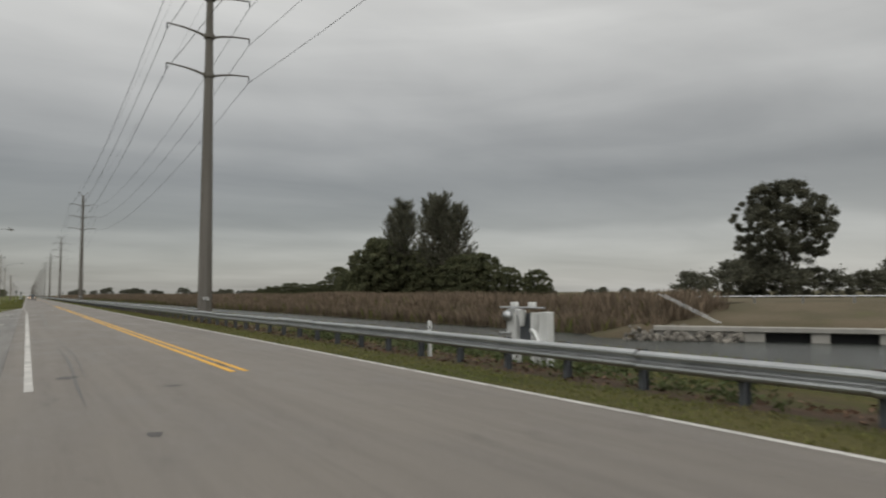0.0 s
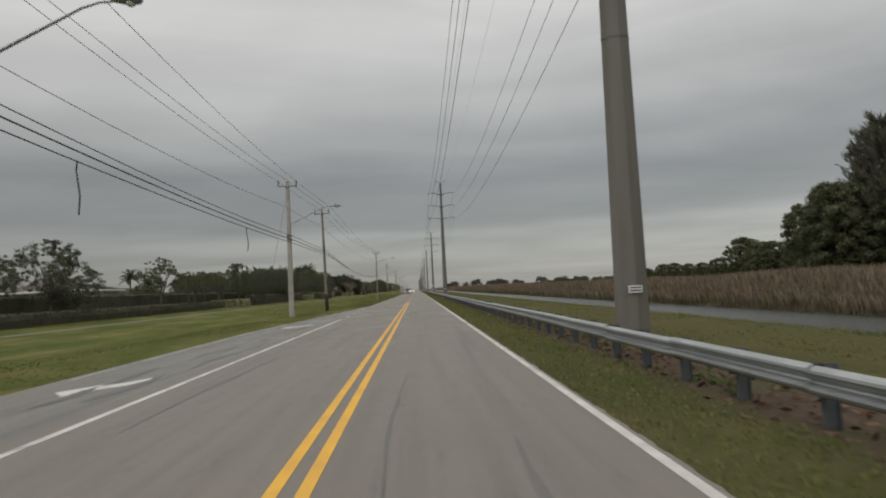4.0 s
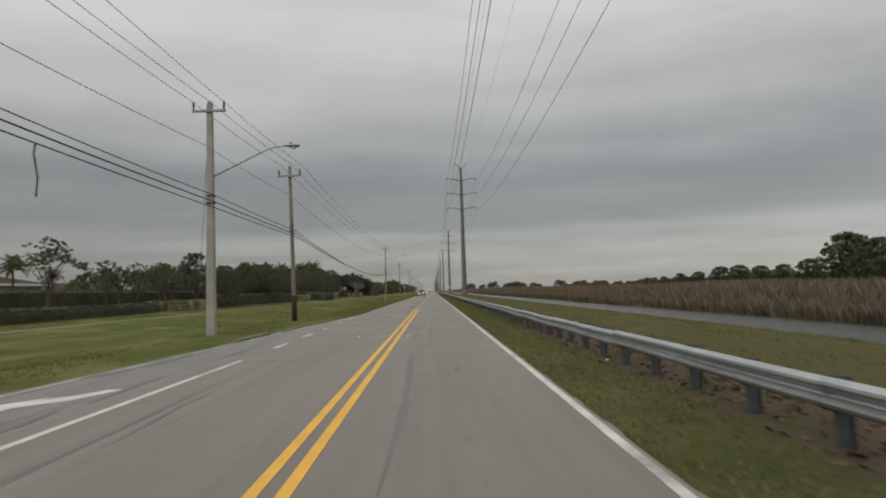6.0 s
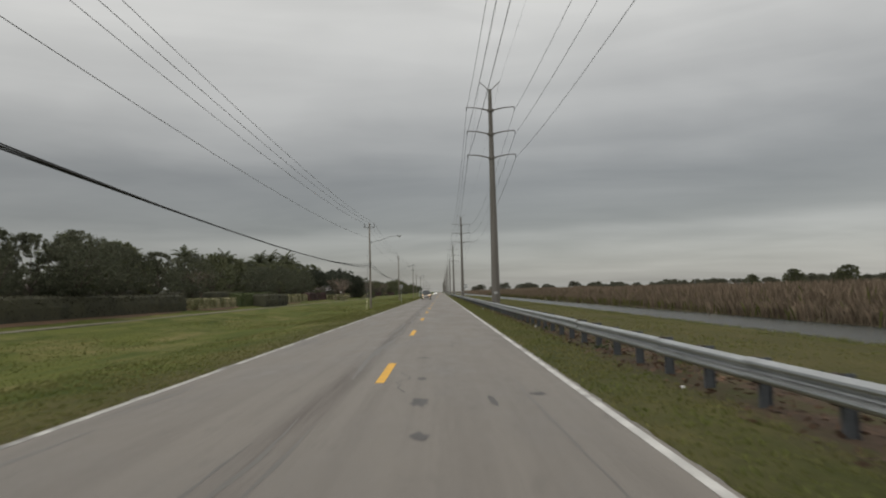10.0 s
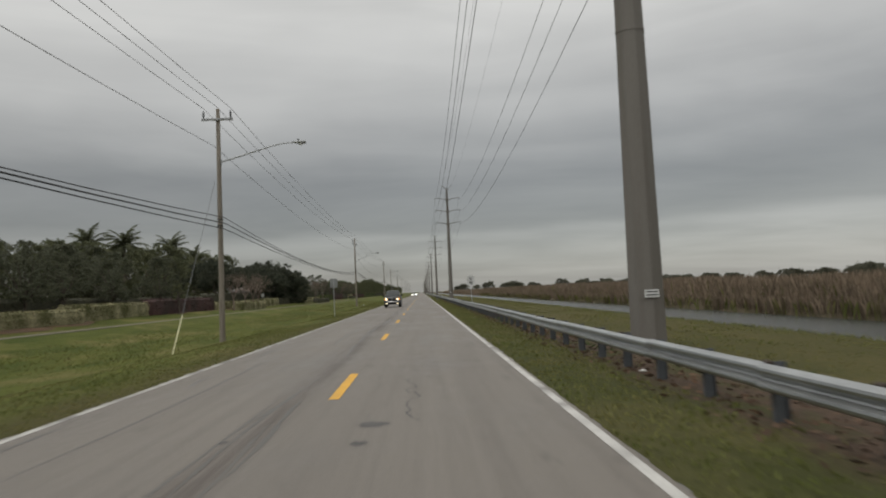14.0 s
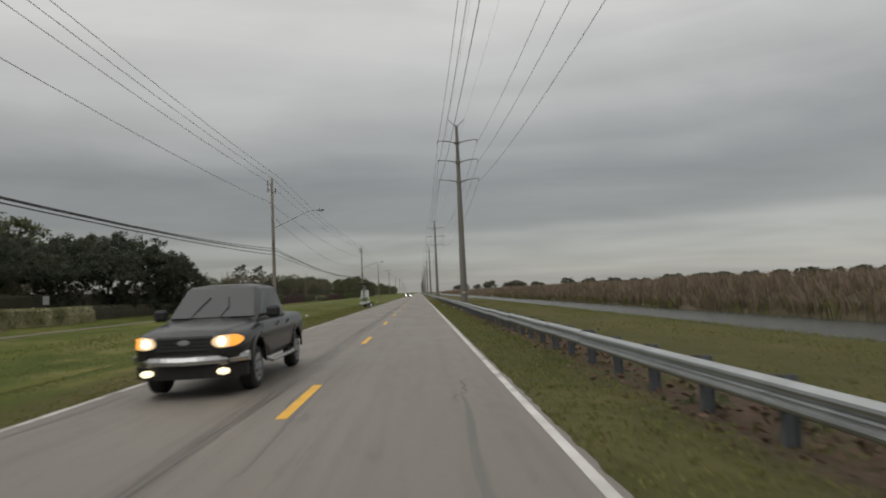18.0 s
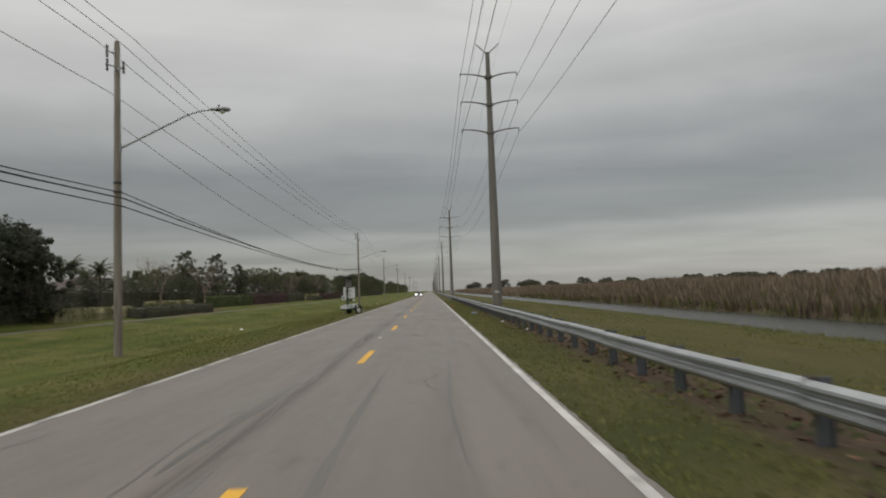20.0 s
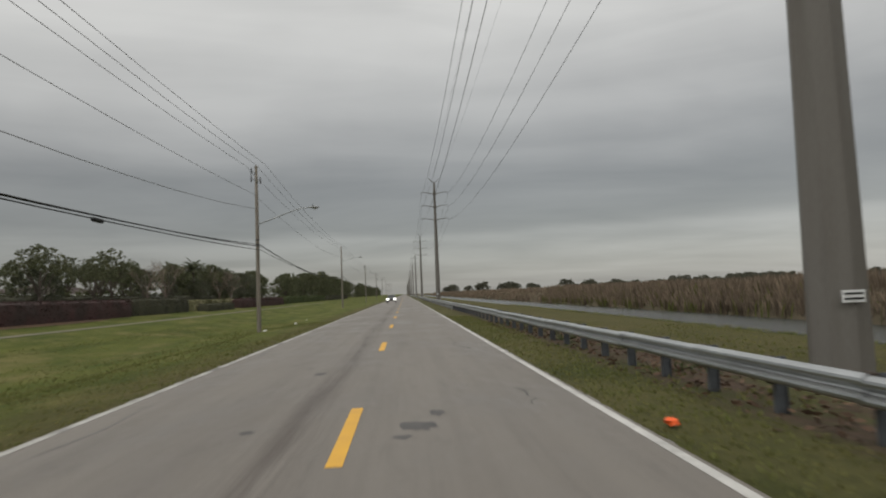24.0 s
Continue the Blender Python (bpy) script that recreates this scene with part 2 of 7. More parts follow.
M = {
    "blade": leafy("grass_blade", (0.125, 0.145, 0.042), (0.175, 0.165, 0.066), 0.35, 0.4),
    "verge": material("worn_verge", (0.125, 0.085, 0.052), (0.075, 0.082, 0.03), 0.95, 0.7, 14, 1.0, 0.7, dist=0.05, spec=0.1, wear=(0.15, 0.095, 0.06), wear_at=0.52),
    "tar": material("dark_tar", (0.055, 0.052, 0.05), (0.085, 0.08, 0.076), 0.6, 3, 40, 0.7, 0.3, dist=0.004),
    "track": material("tyre_track", (0.070, 0.064, 0.056), (0.112, 0.103, 0.09), 0.45, 0.6, 50, 0.9, 0.2, stretch=(2, 0.1, 1), dist=0.004, spec=0.45),
    "white": material("road_paint_white", (0.52, 0.51, 0.48), (0.38, 0.37, 0.35), 0.6, 1.5, 40, 0.9, 0.2, dist=0.004, wear=(0.20, 0.19, 0.178), wear_at=0.60),
    "yellow": material("road_paint_yellow", (0.66, 0.36, 0.035), (0.54, 0.30, 0.05), 0.6, 1.5, 40, 0.8, 0.2, dist=0.004, wear=(0.28, 0.22, 0.14), wear_at=0.68),
    "concrete": material("cast_concrete", (0.37, 0.355, 0.325), (0.28, 0.27, 0.245), 0.9, 1.2, 25, 0.8, 0.3, spec=0.2),
    "white_worn": material("road_paint_worn", (0.46, 0.45, 0.42), (0.32, 0.31, 0.285), 0.6, 1.5, 40, 1.0, 0.2, dist=0.004, wear=(0.13, 0.125, 0.115), wear_at=0.55),
    "sidewalk": material("sidewalk_concrete", (0.17, 0.155, 0.12), (0.12, 0.112, 0.08), 0.9, 0.6, 20, 0.8, 0.3, spec=0.2),
    "timber": material("weathered_timber", (0.24, 0.215, 0.18), (0.15, 0.132, 0.11), 0.9, 2.0, 30, 0.9, 0.5, stretch=(6, 6, 0.4), spec=0.15),
    "timber_dark": material("creosoted_timber", (0.075, 0.06, 0.05), (0.045, 0.037, 0.03), 0.9, 2.0, 30, 0.9, 0.5, stretch=(6, 6, 0.4), spec=0.15),
    "shaft": material("weathering_steel_shaft", (0.165, 0.155, 0.14), (0.125, 0.115, 0.10), 0.75, 0.6, 25, 0.8, 0.2, stretch=(3, 3, 0.25), spec=0.25),
    "steel": material("galvanised_steel", (0.47, 0.485, 0.49), (0.33, 0.34, 0.345), 0.38, 1.4, 40, 0.8, 0.12, metal=0.85, stretch=(1, 0.5, 1), spec=0.5, wear=(0.30, 0.29, 0.27), wear_at=0.66),
    "post": material("guardrail_post_steel", (0.115, 0.125, 0.135), (0.075, 0.08, 0.085), 0.65, 2.5, 30, 0.8, 0.2, metal=0.3),
    "arm": material("bracket_aluminium", (0.30, 0.31, 0.31), (0.22, 0.225, 0.225), 0.45, 2, 30, 0.7, 0.1, metal=0.6),
    "darkmetal": material("dark_metal", (0.055, 0.057, 0.058), (0.035, 0.036, 0.036), 0.6, 3, 30, 0.7, 0.15, metal=0.3),
    "insulator": material("grey_porcelain", (0.10, 0.105, 0.11), (0.07, 0.072, 0.075), 0.35, 5, 40, 0.5, 0.05),
    "wire": material("conductor", (0.17, 0.172, 0.175), (0.13, 0.132, 0.135), 0.7, 3, 20, 0.5, 0.0),
    "wire_far": material("aluminium_conductor", (0.10, 0.10, 0.10), (0.07, 0.07, 0.07), 0.6, 3, 20, 0.5, 0.0),
    "cable": material("black_cable", (0.018, 0.018, 0.019), (0.012, 0.012, 0.012), 0.7, 3, 20, 0.5, 0.0),
    "leaf_dark": leafy("leaf_dark", (0.112, 0.12, 0.084), (0.12, 0.125, 0.085)),
    "leaf_mid": leafy("leaf_mid", (0.108, 0.120, 0.070), (0.135, 0.138, 0.078)),
    "leaf_far": leafy("leaf_far", (0.115, 0.118, 0.09), (0.135, 0.132, 0.095), 0.3),
    "leaf_fig": leafy("leaf_fig", (0.058, 0.066, 0.050), (0.078, 0.084, 0.058)),
    "litter_leaf": leafy("leaf_litter", (0.135, 0.085, 0.055), (0.075, 0.052, 0.038), 0.6, 0.2),
    "guard": material("pale_yellow_plastic", (0.60, 0.58, 0.36), (0.5, 0.48, 0.3), 0.5, 3, 20, 0.6, 0.05),
    "palm": leafy("palm_frond", (0.085, 0.096, 0.06), (0.11, 0.115, 0.07), 0.35),
    "twig": material("bare_twig", (0.21, 0.165, 0.13), (0.15, 0.115, 0.095), 0.9, 2, 20, 0.8, 0.2, island=0.25),
    "bark": material("bark", (0.12, 0.10, 0.082), (0.07, 0.06, 0.05), 0.95, 2.5, 25, 0.9, 0.5, stretch=(3, 3, 0.6)),
    "hedge_dark": leafy("hedge_dark", (0.066, 0.066, 0.050), (0.092, 0.090, 0.060), 0.45, 0.25),
    "hedge_mid": leafy("hedge_mid", (0.065, 0.085, 0.038), (0.09, 0.105, 0.045), 0.4, 0.3),
    "hedge_gold": leafy("hedge_gold", (0.40, 0.37, 0.23), (0.12, 0.12, 0.055), 0.7, 0.3),
    "hedge_red": leafy("hedge_red", (0.105, 0.06, 0.058), (0.072, 0.054, 0.05), 0.45, 0.25),
    "mulch": material("mulch", (0.115, 0.066, 0.038), (0.075, 0.05, 0.03), 0.95, 2, 30, 0.9, 0.6),
    "reed": leafy("dry_reed", (0.272, 0.214, 0.156), (0.20, 0.157, 0.113), 0.4, 0.3),
    "reed_bank": material("reed_bank", (0.12, 0.098, 0.068), (0.085, 0.075, 0.048), 0.95, 0.3, 8, 0.9, 0.8, dist=0.1, spec=0.1, wear=(0.095, 0.095, 0.045), wear_at=0.62),
    "field": material("far_field", (0.105, 0.09, 0.056), (0.07, 0.07, 0.036), 0.95, 0.05, 1.5, 0.9, 0.3, spec=0.1),
    "truck": material("dark_truck_paint", (0.011, 0.0115, 0.0125), (0.008, 0.0085, 0.009), 0.26, 2, 60, 0.4, 0.02, spec=0.6),
    "chrome": material("chrome", (0.5, 0.5, 0.5), (0.4, 0.4, 0.4), 0.15, 4, 40, 0.5, 0.03, metal=0.95),
    "rubber": material("tyre_rubber", (0.022, 0.022, 0.022), (0.03, 0.03, 0.03), 0.9, 8, 60, 0.6, 0.2),
    "trim": material("black_trim", (0.02, 0.02, 0.021), (0.014, 0.014, 0.014), 0.6, 5, 40, 0.5, 0.1),
    "paintwhite": material("white_enamel", (0.66, 0.67, 0.66), (0.56, 0.57, 0.55), 0.5, 1.8, 25, 0.7, 0.08, wear=(0.40, 0.39, 0.35), wear_at=0.72),
    "green": material("green_paint", (0.03, 0.06, 0.05), (0.02, 0.04, 0.034), 0.6, 3, 30, 0.7, 0.1),
    "panel": glassy("solar_panel", (0.02, 0.024, 0.028), 0.15),
    "fog": glowing("fog_lamp_lens", (1.0, 0.86, 0.58), 1.15),
    "glass": glassy("dark_glass", (0.022, 0.026, 0.027), 0.04, 0.0, 0.62),
    "amber": glowing("amber_lens", (1.0, 0.40, 0.06), 0.8),
    "lamp": glowing("headlamp_bulb", (1.0, 0.88, 0.66), 4.0),
    "lens": glowing("headlamp_lens", (0.85, 0.62, 0.36), 0.45),
    "lampfar": glowing("far_headlamp", (1.0, 0.97, 0.92), 5.0),
    "sign": material("sign_sheeting", (0.66, 0.67, 0.66), (0.58, 0.59, 0.58), 0.5, 2, 20, 0.6, 0.03),
    "ink": material("sign_black", (0.02, 0.02, 0.02), (0.03, 0.03, 0.03), 0.6, 4, 20, 0.5, 0.0),
    "orange": material("orange_plastic", (0.85, 0.13, 0.025), (0.7, 0.1, 0.02), 0.6, 8, 40, 0.6, 0.2),
    "stucco": material("stucco", (0.52, 0.50, 0.46), (0.44, 0.42, 0.38), 0.9, 1.2, 30, 0.7, 0.2),
    "rooftile": material("roof_tile", (0.105, 0.08, 0.07), (0.072, 0.058, 0.052), 0.85, 1.2, 12, 0.9, 0.5, random_ob=0.15),
    "rock": material("rubble_rock", (0.19, 0.175, 0.15), (0.12, 0.112, 0.098), 0.95, 1.5, 20, 0.9, 0.5, random_ob=0.3),
    "litter": material("white_litter", (0.7, 0.7, 0.68), (0.6, 0.6, 0.58), 0.7, 6, 30, 0.6, 0.1),
    "blue": material("blue_plastic", (0.20, 0.25, 0.32), (0.13, 0.16, 0.22), 0.5, 6, 30, 0.6, 0.1),
}


def ground_mix():
    """Roadside ground: streaky mown grass, a dry rim by the asphalt, red-brown dirt under the guardrail."""
    m = bpy.data.materials.new("roadside_ground")
    m.use_nodes = True
    n, l = m.node_tree.nodes, m.node_tree.links
    b = n["Principled BSDF"]
    co = n.new("ShaderNodeTexCoord")

    def fog(scale, detail, stretch=(1, 1, 1), rough=0.6):
        mp, t = n.new("ShaderNodeMapping"), n.new("ShaderNodeTexNoise")
        mp.inputs["Scale"].default_value = stretch
        t.inputs["Scale"].default_value, t.inputs["Detail"].default_value, t.inputs["Roughness"].default_value = scale, detail, rough
        l.new(co.outputs["Object"], mp.inputs["Vector"])
        l.new(mp.outputs[0], t.inputs["Vector"])
        return t.outputs["Fac"]

    def span(v, a, c):
        r = n.new("ShaderNodeMapRange")
        r.inputs["From Min"].default_value, r.inputs["From Max"].default_value = a, c
        l.new(v, r.inputs["Value"])
        return r.outputs[0]

    def mixed(a, c, f):
        x = n.new("ShaderNodeMix")
        x.data_type = "RGBA"
        for k, v in (("A", a), ("B", c)):
            if isinstance(v, tuple):
                x.inputs[k].default_value = (*v, 1)
            else:
                l.new(v, x.inputs[k])
        l.new(f, x.inputs["Factor"])
        return x.outputs["Result"]

    def calc(op, a, c):
        x = n.new("ShaderNodeMath")
        x.operation = op
        for i, v in enumerate((a, c)):
            if isinstance(v, (int, float)):
                x.inputs[i].default_value = v
            else:
                l.new(v, x.inputs[i])
        return x.outputs[0]

    streak, patch, fine, edge = fog(0.9, 6, (1, 0.16, 1)), fog(0.35, 7, (1, 0.5, 1), 0.7), fog(7, 6, (1, 0.6, 1), 0.8), fog(0.8, 6, (1, 0.5, 1), 0.7)
    c = mixed((0.046, 0.062, 0.013), (0.096, 0.104, 0.025), span(streak, 0.33, 0.66))
    c = mixed(c, (0.150, 0.132, 0.052), span(patch, 0.50, 0.68))
    c = mixed(c, (0.044, 0.052, 0.014), span(fine, 0.60, 0.80))
    sep = n.new("ShaderNodeSeparateXYZ")
    l.new(co.outputs["Object"], sep.inputs[0])
    wob = calc("ADD", sep.outputs["X"], calc("MULTIPLY", calc("SUBTRACT", edge, 0.5), 3.0))
    rim = calc("MULTIPLY", span(wob, -6.4, -4.6), 0.75)
    c = mixed(c, mixed((0.085, 0.066, 0.032), (0.052, 0.050, 0.02), span(fine, 0.4, 0.62)), rim)
    right = mixed(mixed((0.050, 0.054, 0.018), (0.088, 0.080, 0.032), span(patch, 0.4, 0.6)), (0.035, 0.036, 0.014), span(fine, 0.5, 0.7))
    c = mixed(c, right, calc("MULTIPLY", span(sep.outputs["X"], 0.0, 1.0), calc("SUBTRACT", 1.0, span(wob, 8.0, 10.5))))
    dirt = mixed(mixed((0.095, 0.064, 0.046), (0.052, 0.040, 0.030), span(fine, 0.38, 0.62)), (0.060, 0.060, 0.026), span(edge, 0.47, 0.60))
    band = calc("MULTIPLY", span(wob, 4.7, 5.4), calc("SUBTRACT", 1.0, span(wob, 7.0, 8.4)))
    c = mixed(c, dirt, band)
    l.new(c, b.inputs["Base Color"])
    b.inputs["Roughness"].default_value, b.inputs["Specular IOR Level"].default_value = 0.95, 0.1
    bp = n.new("ShaderNodeBump")
    bp.inputs["Strength"].default_value, bp.inputs["Distance"].default_value = 0.8, 0.05
    l.new(calc("ADD", fine, streak), bp.inputs["Height"])
    l.new(bp.outputs[0], b.inputs["Normal"])
    return m


def road_surface(name, light, dark, tint, streaky, rough, band=0.0):
    """Worn asphalt: grey-brown aggregate, long streaks in the wheel paths, uneven blotches and hairline darker seams."""
    m = bpy.data.materials.new(name)
    m.use_nodes = True
    n, l = m.node_tree.nodes, m.node_tree.links
    b = n["Principled BSDF"]
    co = n.new("ShaderNodeTexCoord")

    def field(scale, detail, stretch, r=0.6, lo=0.35, hi=0.65):
        mp, t, q = n.new("ShaderNodeMapping"), n.new("ShaderNodeTexNoise"), n.new("ShaderNodeMapRange")
        mp.inputs["Scale"].default_value = stretch
        t.inputs["Scale"].default_value, t.inputs["Detail"].default_value, t.inputs["Roughness"].default_value = scale, detail, r
        l.new(co.outputs["Object"], mp.inputs["Vector"])
        l.new(mp.outputs[0], t.inputs["Vector"])
        q.inputs["From Min"].default_value, q.inputs["From Max"].default_value = lo, hi
        l.new(t.outputs["Fac"], q.inputs["Value"])
        return q.outputs[0]

    def over(a, c, f, k):
        x, y = n.new("ShaderNodeMix"), n.new("ShaderNodeMath")
        x.data_type = "RGBA"
        y.operation = "MULTIPLY"
        y.inputs[1].default_value = k
        l.new(f, y.inputs[0])
        l.new(y.outputs[0], x.inputs["Factor"])
        if isinstance(a, tuple):
            x.inputs["A"].default_value = (*a, 1)
        else:
            l.new(a, x.inputs["A"])
        x.inputs["B"].default_value = (*c, 1)
        return x.outputs["Result"]

    grain = field(55, 4, (1, 0.7, 1), 0.75)
    long_fine, long_wide = field(3.2, 5, (1, 0.022, 1), 0.7, 0.46, 0.66), field(0.75, 3, (1, 0.05, 1), 0.55)
    blot, spots = field(0.5, 7, (1, 0.35, 1), 0.68, 0.45, 0.7), field(2.6, 6, (1, 0.3, 1), 0.7, 0.58, 0.72)
    c = over(light, dark, grain, 0.4)
    c = over(c, dark, long_wide, 0.35)
    c = over(c, tint, long_fine, streaky)
    c = over(c, dark, blot, 0.55)
    if band:
        sep, near, far, mul = n.new("ShaderNodeSeparateXYZ"), n.new("ShaderNodeMapRange"), n.new("ShaderNodeMapRange"), n.new("ShaderNodeMath")
        off, mag = n.new("ShaderNodeMath"), n.new("ShaderNodeMath")
        l.new(co.outputs["Object"], sep.inputs[0])
        off.operation, mag.operation, mul.operation = "ADD", "ABSOLUTE", "MULTIPLY"
        off.inputs[1].default_value = 0.66
        l.new(sep.outputs["X"], off.inputs[0])
        l.new(off.outputs[0], mag.inputs[0])
        near.inputs["From Min"].default_value, near.inputs["From Max"].default_value = 0.36, 0.08
        l.new(mag.outputs[0], near.inputs["Value"])
        far.inputs["From Min"].default_value, far.inputs["From Max"].default_value = 92, 112
        l.new(sep.outputs["Y"], far.inputs["Value"])
        l.new(near.outputs[0], mul.inputs[0])
        l.new(far.outputs[0], mul.inputs[1])
        m2 = n.new("ShaderNodeMath")
        m2.operation = "MULTIPLY"
        l.new(mul.outputs[0], m2.inputs[0])
        l.new(field(4.5, 5, (1, 0.03, 1), 0.7, 0.36, 0.58), m2.inputs[1])
        c = over(c, (0.074, 0.060, 0.050), m2.outputs[0], band)
    c = over(c, tuple(v * 0.62 for v in dark), spots, 0.5)
    l.new(c, b.inputs["Base Color"])
    rr = n.new("ShaderNodeMapRange")
    rr.inputs["To Min"].default_value, rr.inputs["To Max"].default_value = rough + 0.08, rough - 0.12
    l.new(blot, rr.inputs["Value"])
    l.new(rr.outputs[0], b.inputs["Roughness"])
    b.inputs["Specular IOR Level"].default_value = 0.4
    bp = n.new("ShaderNodeBump")
    bp.inputs["Strength"].default_value, bp.inputs["Distance"].default_value = 0.4, 0.006
    l.new(grain, bp.inputs["Height"])
    l.new(bp.outputs[0], b.inputs["Normal"])
    return m


M["asphalt"] = road_surface("worn_asphalt", (0.180, 0.161, 0.139), (0.118, 0.104, 0.090), (0.102, 0.088, 0.075), 0.42, 0.52, 0.9)
M["asphalt_old"] = road_surface("shoulder_asphalt", (0.175, 0.163, 0.146), (0.108, 0.100, 0.090), (0.075, 0.070, 0.064), 0.8, 0.42)
M["grass"] = ground_mix()
water = bpy.data.materials.new("canal_water")
water.use_nodes = True
_n, _l = water.node_tree.nodes, water.node_tree.links
_b = _n["Principled BSDF"]
_b.inputs["Base Color"].default_value = (0.035, 0.04, 0.036, 1)
_b.inputs["Roughness"].default_value = 0.22
_b.inputs["Specular IOR Level"].default_value = 0.5
_t, _bp, _c = _n.new("ShaderNodeTexNoise"), _n.new("ShaderNodeBump"), _n.new("ShaderNodeTexCoord")
_t.inputs["Scale"].default_value, _t.inputs["Detail"].default_value = 2.6, 5
_bp.inputs["Strength"].default_value, _bp.inputs["Distance"].default_value = 1.0, 0.22
_l.new(_c.outputs["Object"], _t.inputs["Vector"])
_l.new(_t.outputs["Fac"], _bp.inputs["Height"])
_l.new(_bp.outputs[0], _b.inputs["Normal"])
M["water"] = water


# ---- mesh helpers ----
def thing(name, x=0, y=0, z=0, label="", category="", group="", kind="", rz=0):
    ob = new(name)
    ob.matrix_basis = pose(x, y, z, 0, 0, rz)
    return tagged(ob, label, category, group, kind)


def mesh_of(bm, name, mat, smooth=False):
    me = bpy.data.meshes.new(name)
    bm.to_mesh(me)
    bm.free()
    for m in (mat if isinstance(mat, (list, tuple)) else [mat]):
        me.materials.append(M[m] if isinstance(m, str) else m)
    if smooth:
        for p in me.polygons:
            p.use_smooth = True
    return me


def part(name, bm, mat, parent=None, label="", smooth=False):
    """One mesh object from a bmesh, under its thing or part."""
    ob = new(name, mesh_of(bm, name, mat, smooth))
    ob.parent = parent
    return tagged(ob, label)


def piece(name, me, parent, m):
    ob = new(name, me)
    ob.parent = parent
    ob.matrix_basis = m
    return ob


def from_arrays(name, verts, faces, mat, parent=None, smooth=False):
    me = bpy.data.meshes.new(name)
    me.from_pydata([tuple(map(float, v)) for v in verts], [], [tuple(int(i) for i in f) for f in faces])
    me.materials.append(M[mat])
    if smooth:
        for p in me.polygons:
            p.use_smooth = True
    ob = new(name, me)
    ob.parent = parent
    return ob


def box(bm, c, s, bevel=0.0, m=None, taper=1.0):
    """A box round c with sizes s; taper scales its top."""
    r = bmesh.ops.create_cube(bm, size=1.0)["verts"]
    for v in r:
        k = taper if v.co.z > 0 else 1.0
        v.co = Vector((v.co.x * s[0] * k, v.co.y * s[1] * k, v.co.z * s[2]))
    if bevel:
        es = list({e for v in r for e in v.link_edges})
        r = list({v for f in bmesh.ops.bevel(bm, geom=es, offset=bevel, segments=1, affect="EDGES", profile=0.5)["faces"] for v in f.verts} | {v for v in r if v.is_valid})
    t = Matrix.Translation(c) @ (m if m else Matrix.Identity(4))
    for v in r:
        v.co = t @ v.co
    return r


def tube(bm, pts, radii, n=8, cap=True):
    """A tube along points; radii one number or one a point."""
    if isinstance(radii, (int, float)):
        radii = [radii] * len(pts)
    pts = [Vector(p) for p in pts]
    rings = []
    for i, p in enumerate(pts):
        d = (pts[min(i + 1, len(pts) - 1)] - pts[max(i - 1, 0)]).normalized()
        a = d.cross(Vector((0, 0, 1)) if abs(d.z) < 0.95 else Vector((1, 0, 0))).normalized()
        b = d.cross(a)
        rings.append([bm.verts.new(p + (a * math.cos(2 * math.pi * k / n) + b * math.sin(2 * math.pi * k / n)) * radii[i]) for k in range(n)])
    for r0, r1 in zip(rings, rings[1:]):
        for k in range(n):
            bm.faces.new((r0[k], r0[(k + 1) % n], r1[(k + 1) % n], r1[k]))
    if cap:
        bm.faces.new(rings[0][::-1])
        bm.faces.new(rings[-1])


def lathe(bm, profile, n=12, m=None):
    """Turns (radius, height) points round z."""
    rings = []
    for r, z in profile:
        ring = []
        for k in range(n):
            v = Vector((r * math.cos(2 * math.pi * k / n), r * math.sin(2 * math.pi * k / n), z))
            ring.append(bm.verts.new(m @ v if m else v))
        rings.append(ring)
    for r0, r1 in zip(rings, rings[1:]):
        for k in range(n):
            bm.faces.new((r0[k], r0[(k + 1) % n], r1[(k + 1) % n], r1[k]))
    bm.faces.new(rings[0][::-1])
    bm.faces.new(rings[-1])


def prism(bm, outline, length, m):
    """Extrudes an outline (a, b) along the third axis of m by length."""
    lo = [bm.verts.new(m @ Vector((a, b, 0))) for a, b in outline]
    hi = [bm.verts.new(m @ Vector((a, b, length))) for a, b in outline]
    k = len(outline)
    for i in range(k):
        bm.faces.new((lo[i], lo[(i + 1) % k], hi[(i + 1) % k], hi[i]))
    bm.faces.new(lo[::-1])
    bm.faces.new(hi)


def B():
    return bmesh.new()


# ---- plan: x across the road (0 at its middle), y along it ----
X_RIGHT, X_LEFT = 3.26, -3.87
RAIL_X, POST_GAP = 5.38, 1.905
STEEL = [(7.68, 44.6), (7.95, 183.0), (8.62, 325.8), (8.35, 463.5)]


def road_z(x):
    return -0.02 * abs(x)


PROFILE = [(-4000, 0.5), (-60, 0.6), (-30, 0.55), (-24, 0.42), (-22, 0.16), (-20.8, 0.03), (-20.0, 0.04), (-19.0, 0.13), (-17, -0.08), (-13, -0.46), (-10, -0.42), (-7.2, -0.24), (-4.2, -0.14),
           (3.7, -0.13), (5.2, -0.16), (7.0, -0.26), (9.5, -0.35), (13.0, -0.52), (16.0, -0.74), (17.7, -0.92), (18.4, -1.04), (19.6, -1.6), (20.6, -1.9), (24.2, -1.9), (25.2, -1.1), (26.5, -0.3), (32, -0.1), (60, 0.0), (4000, 0.2)]


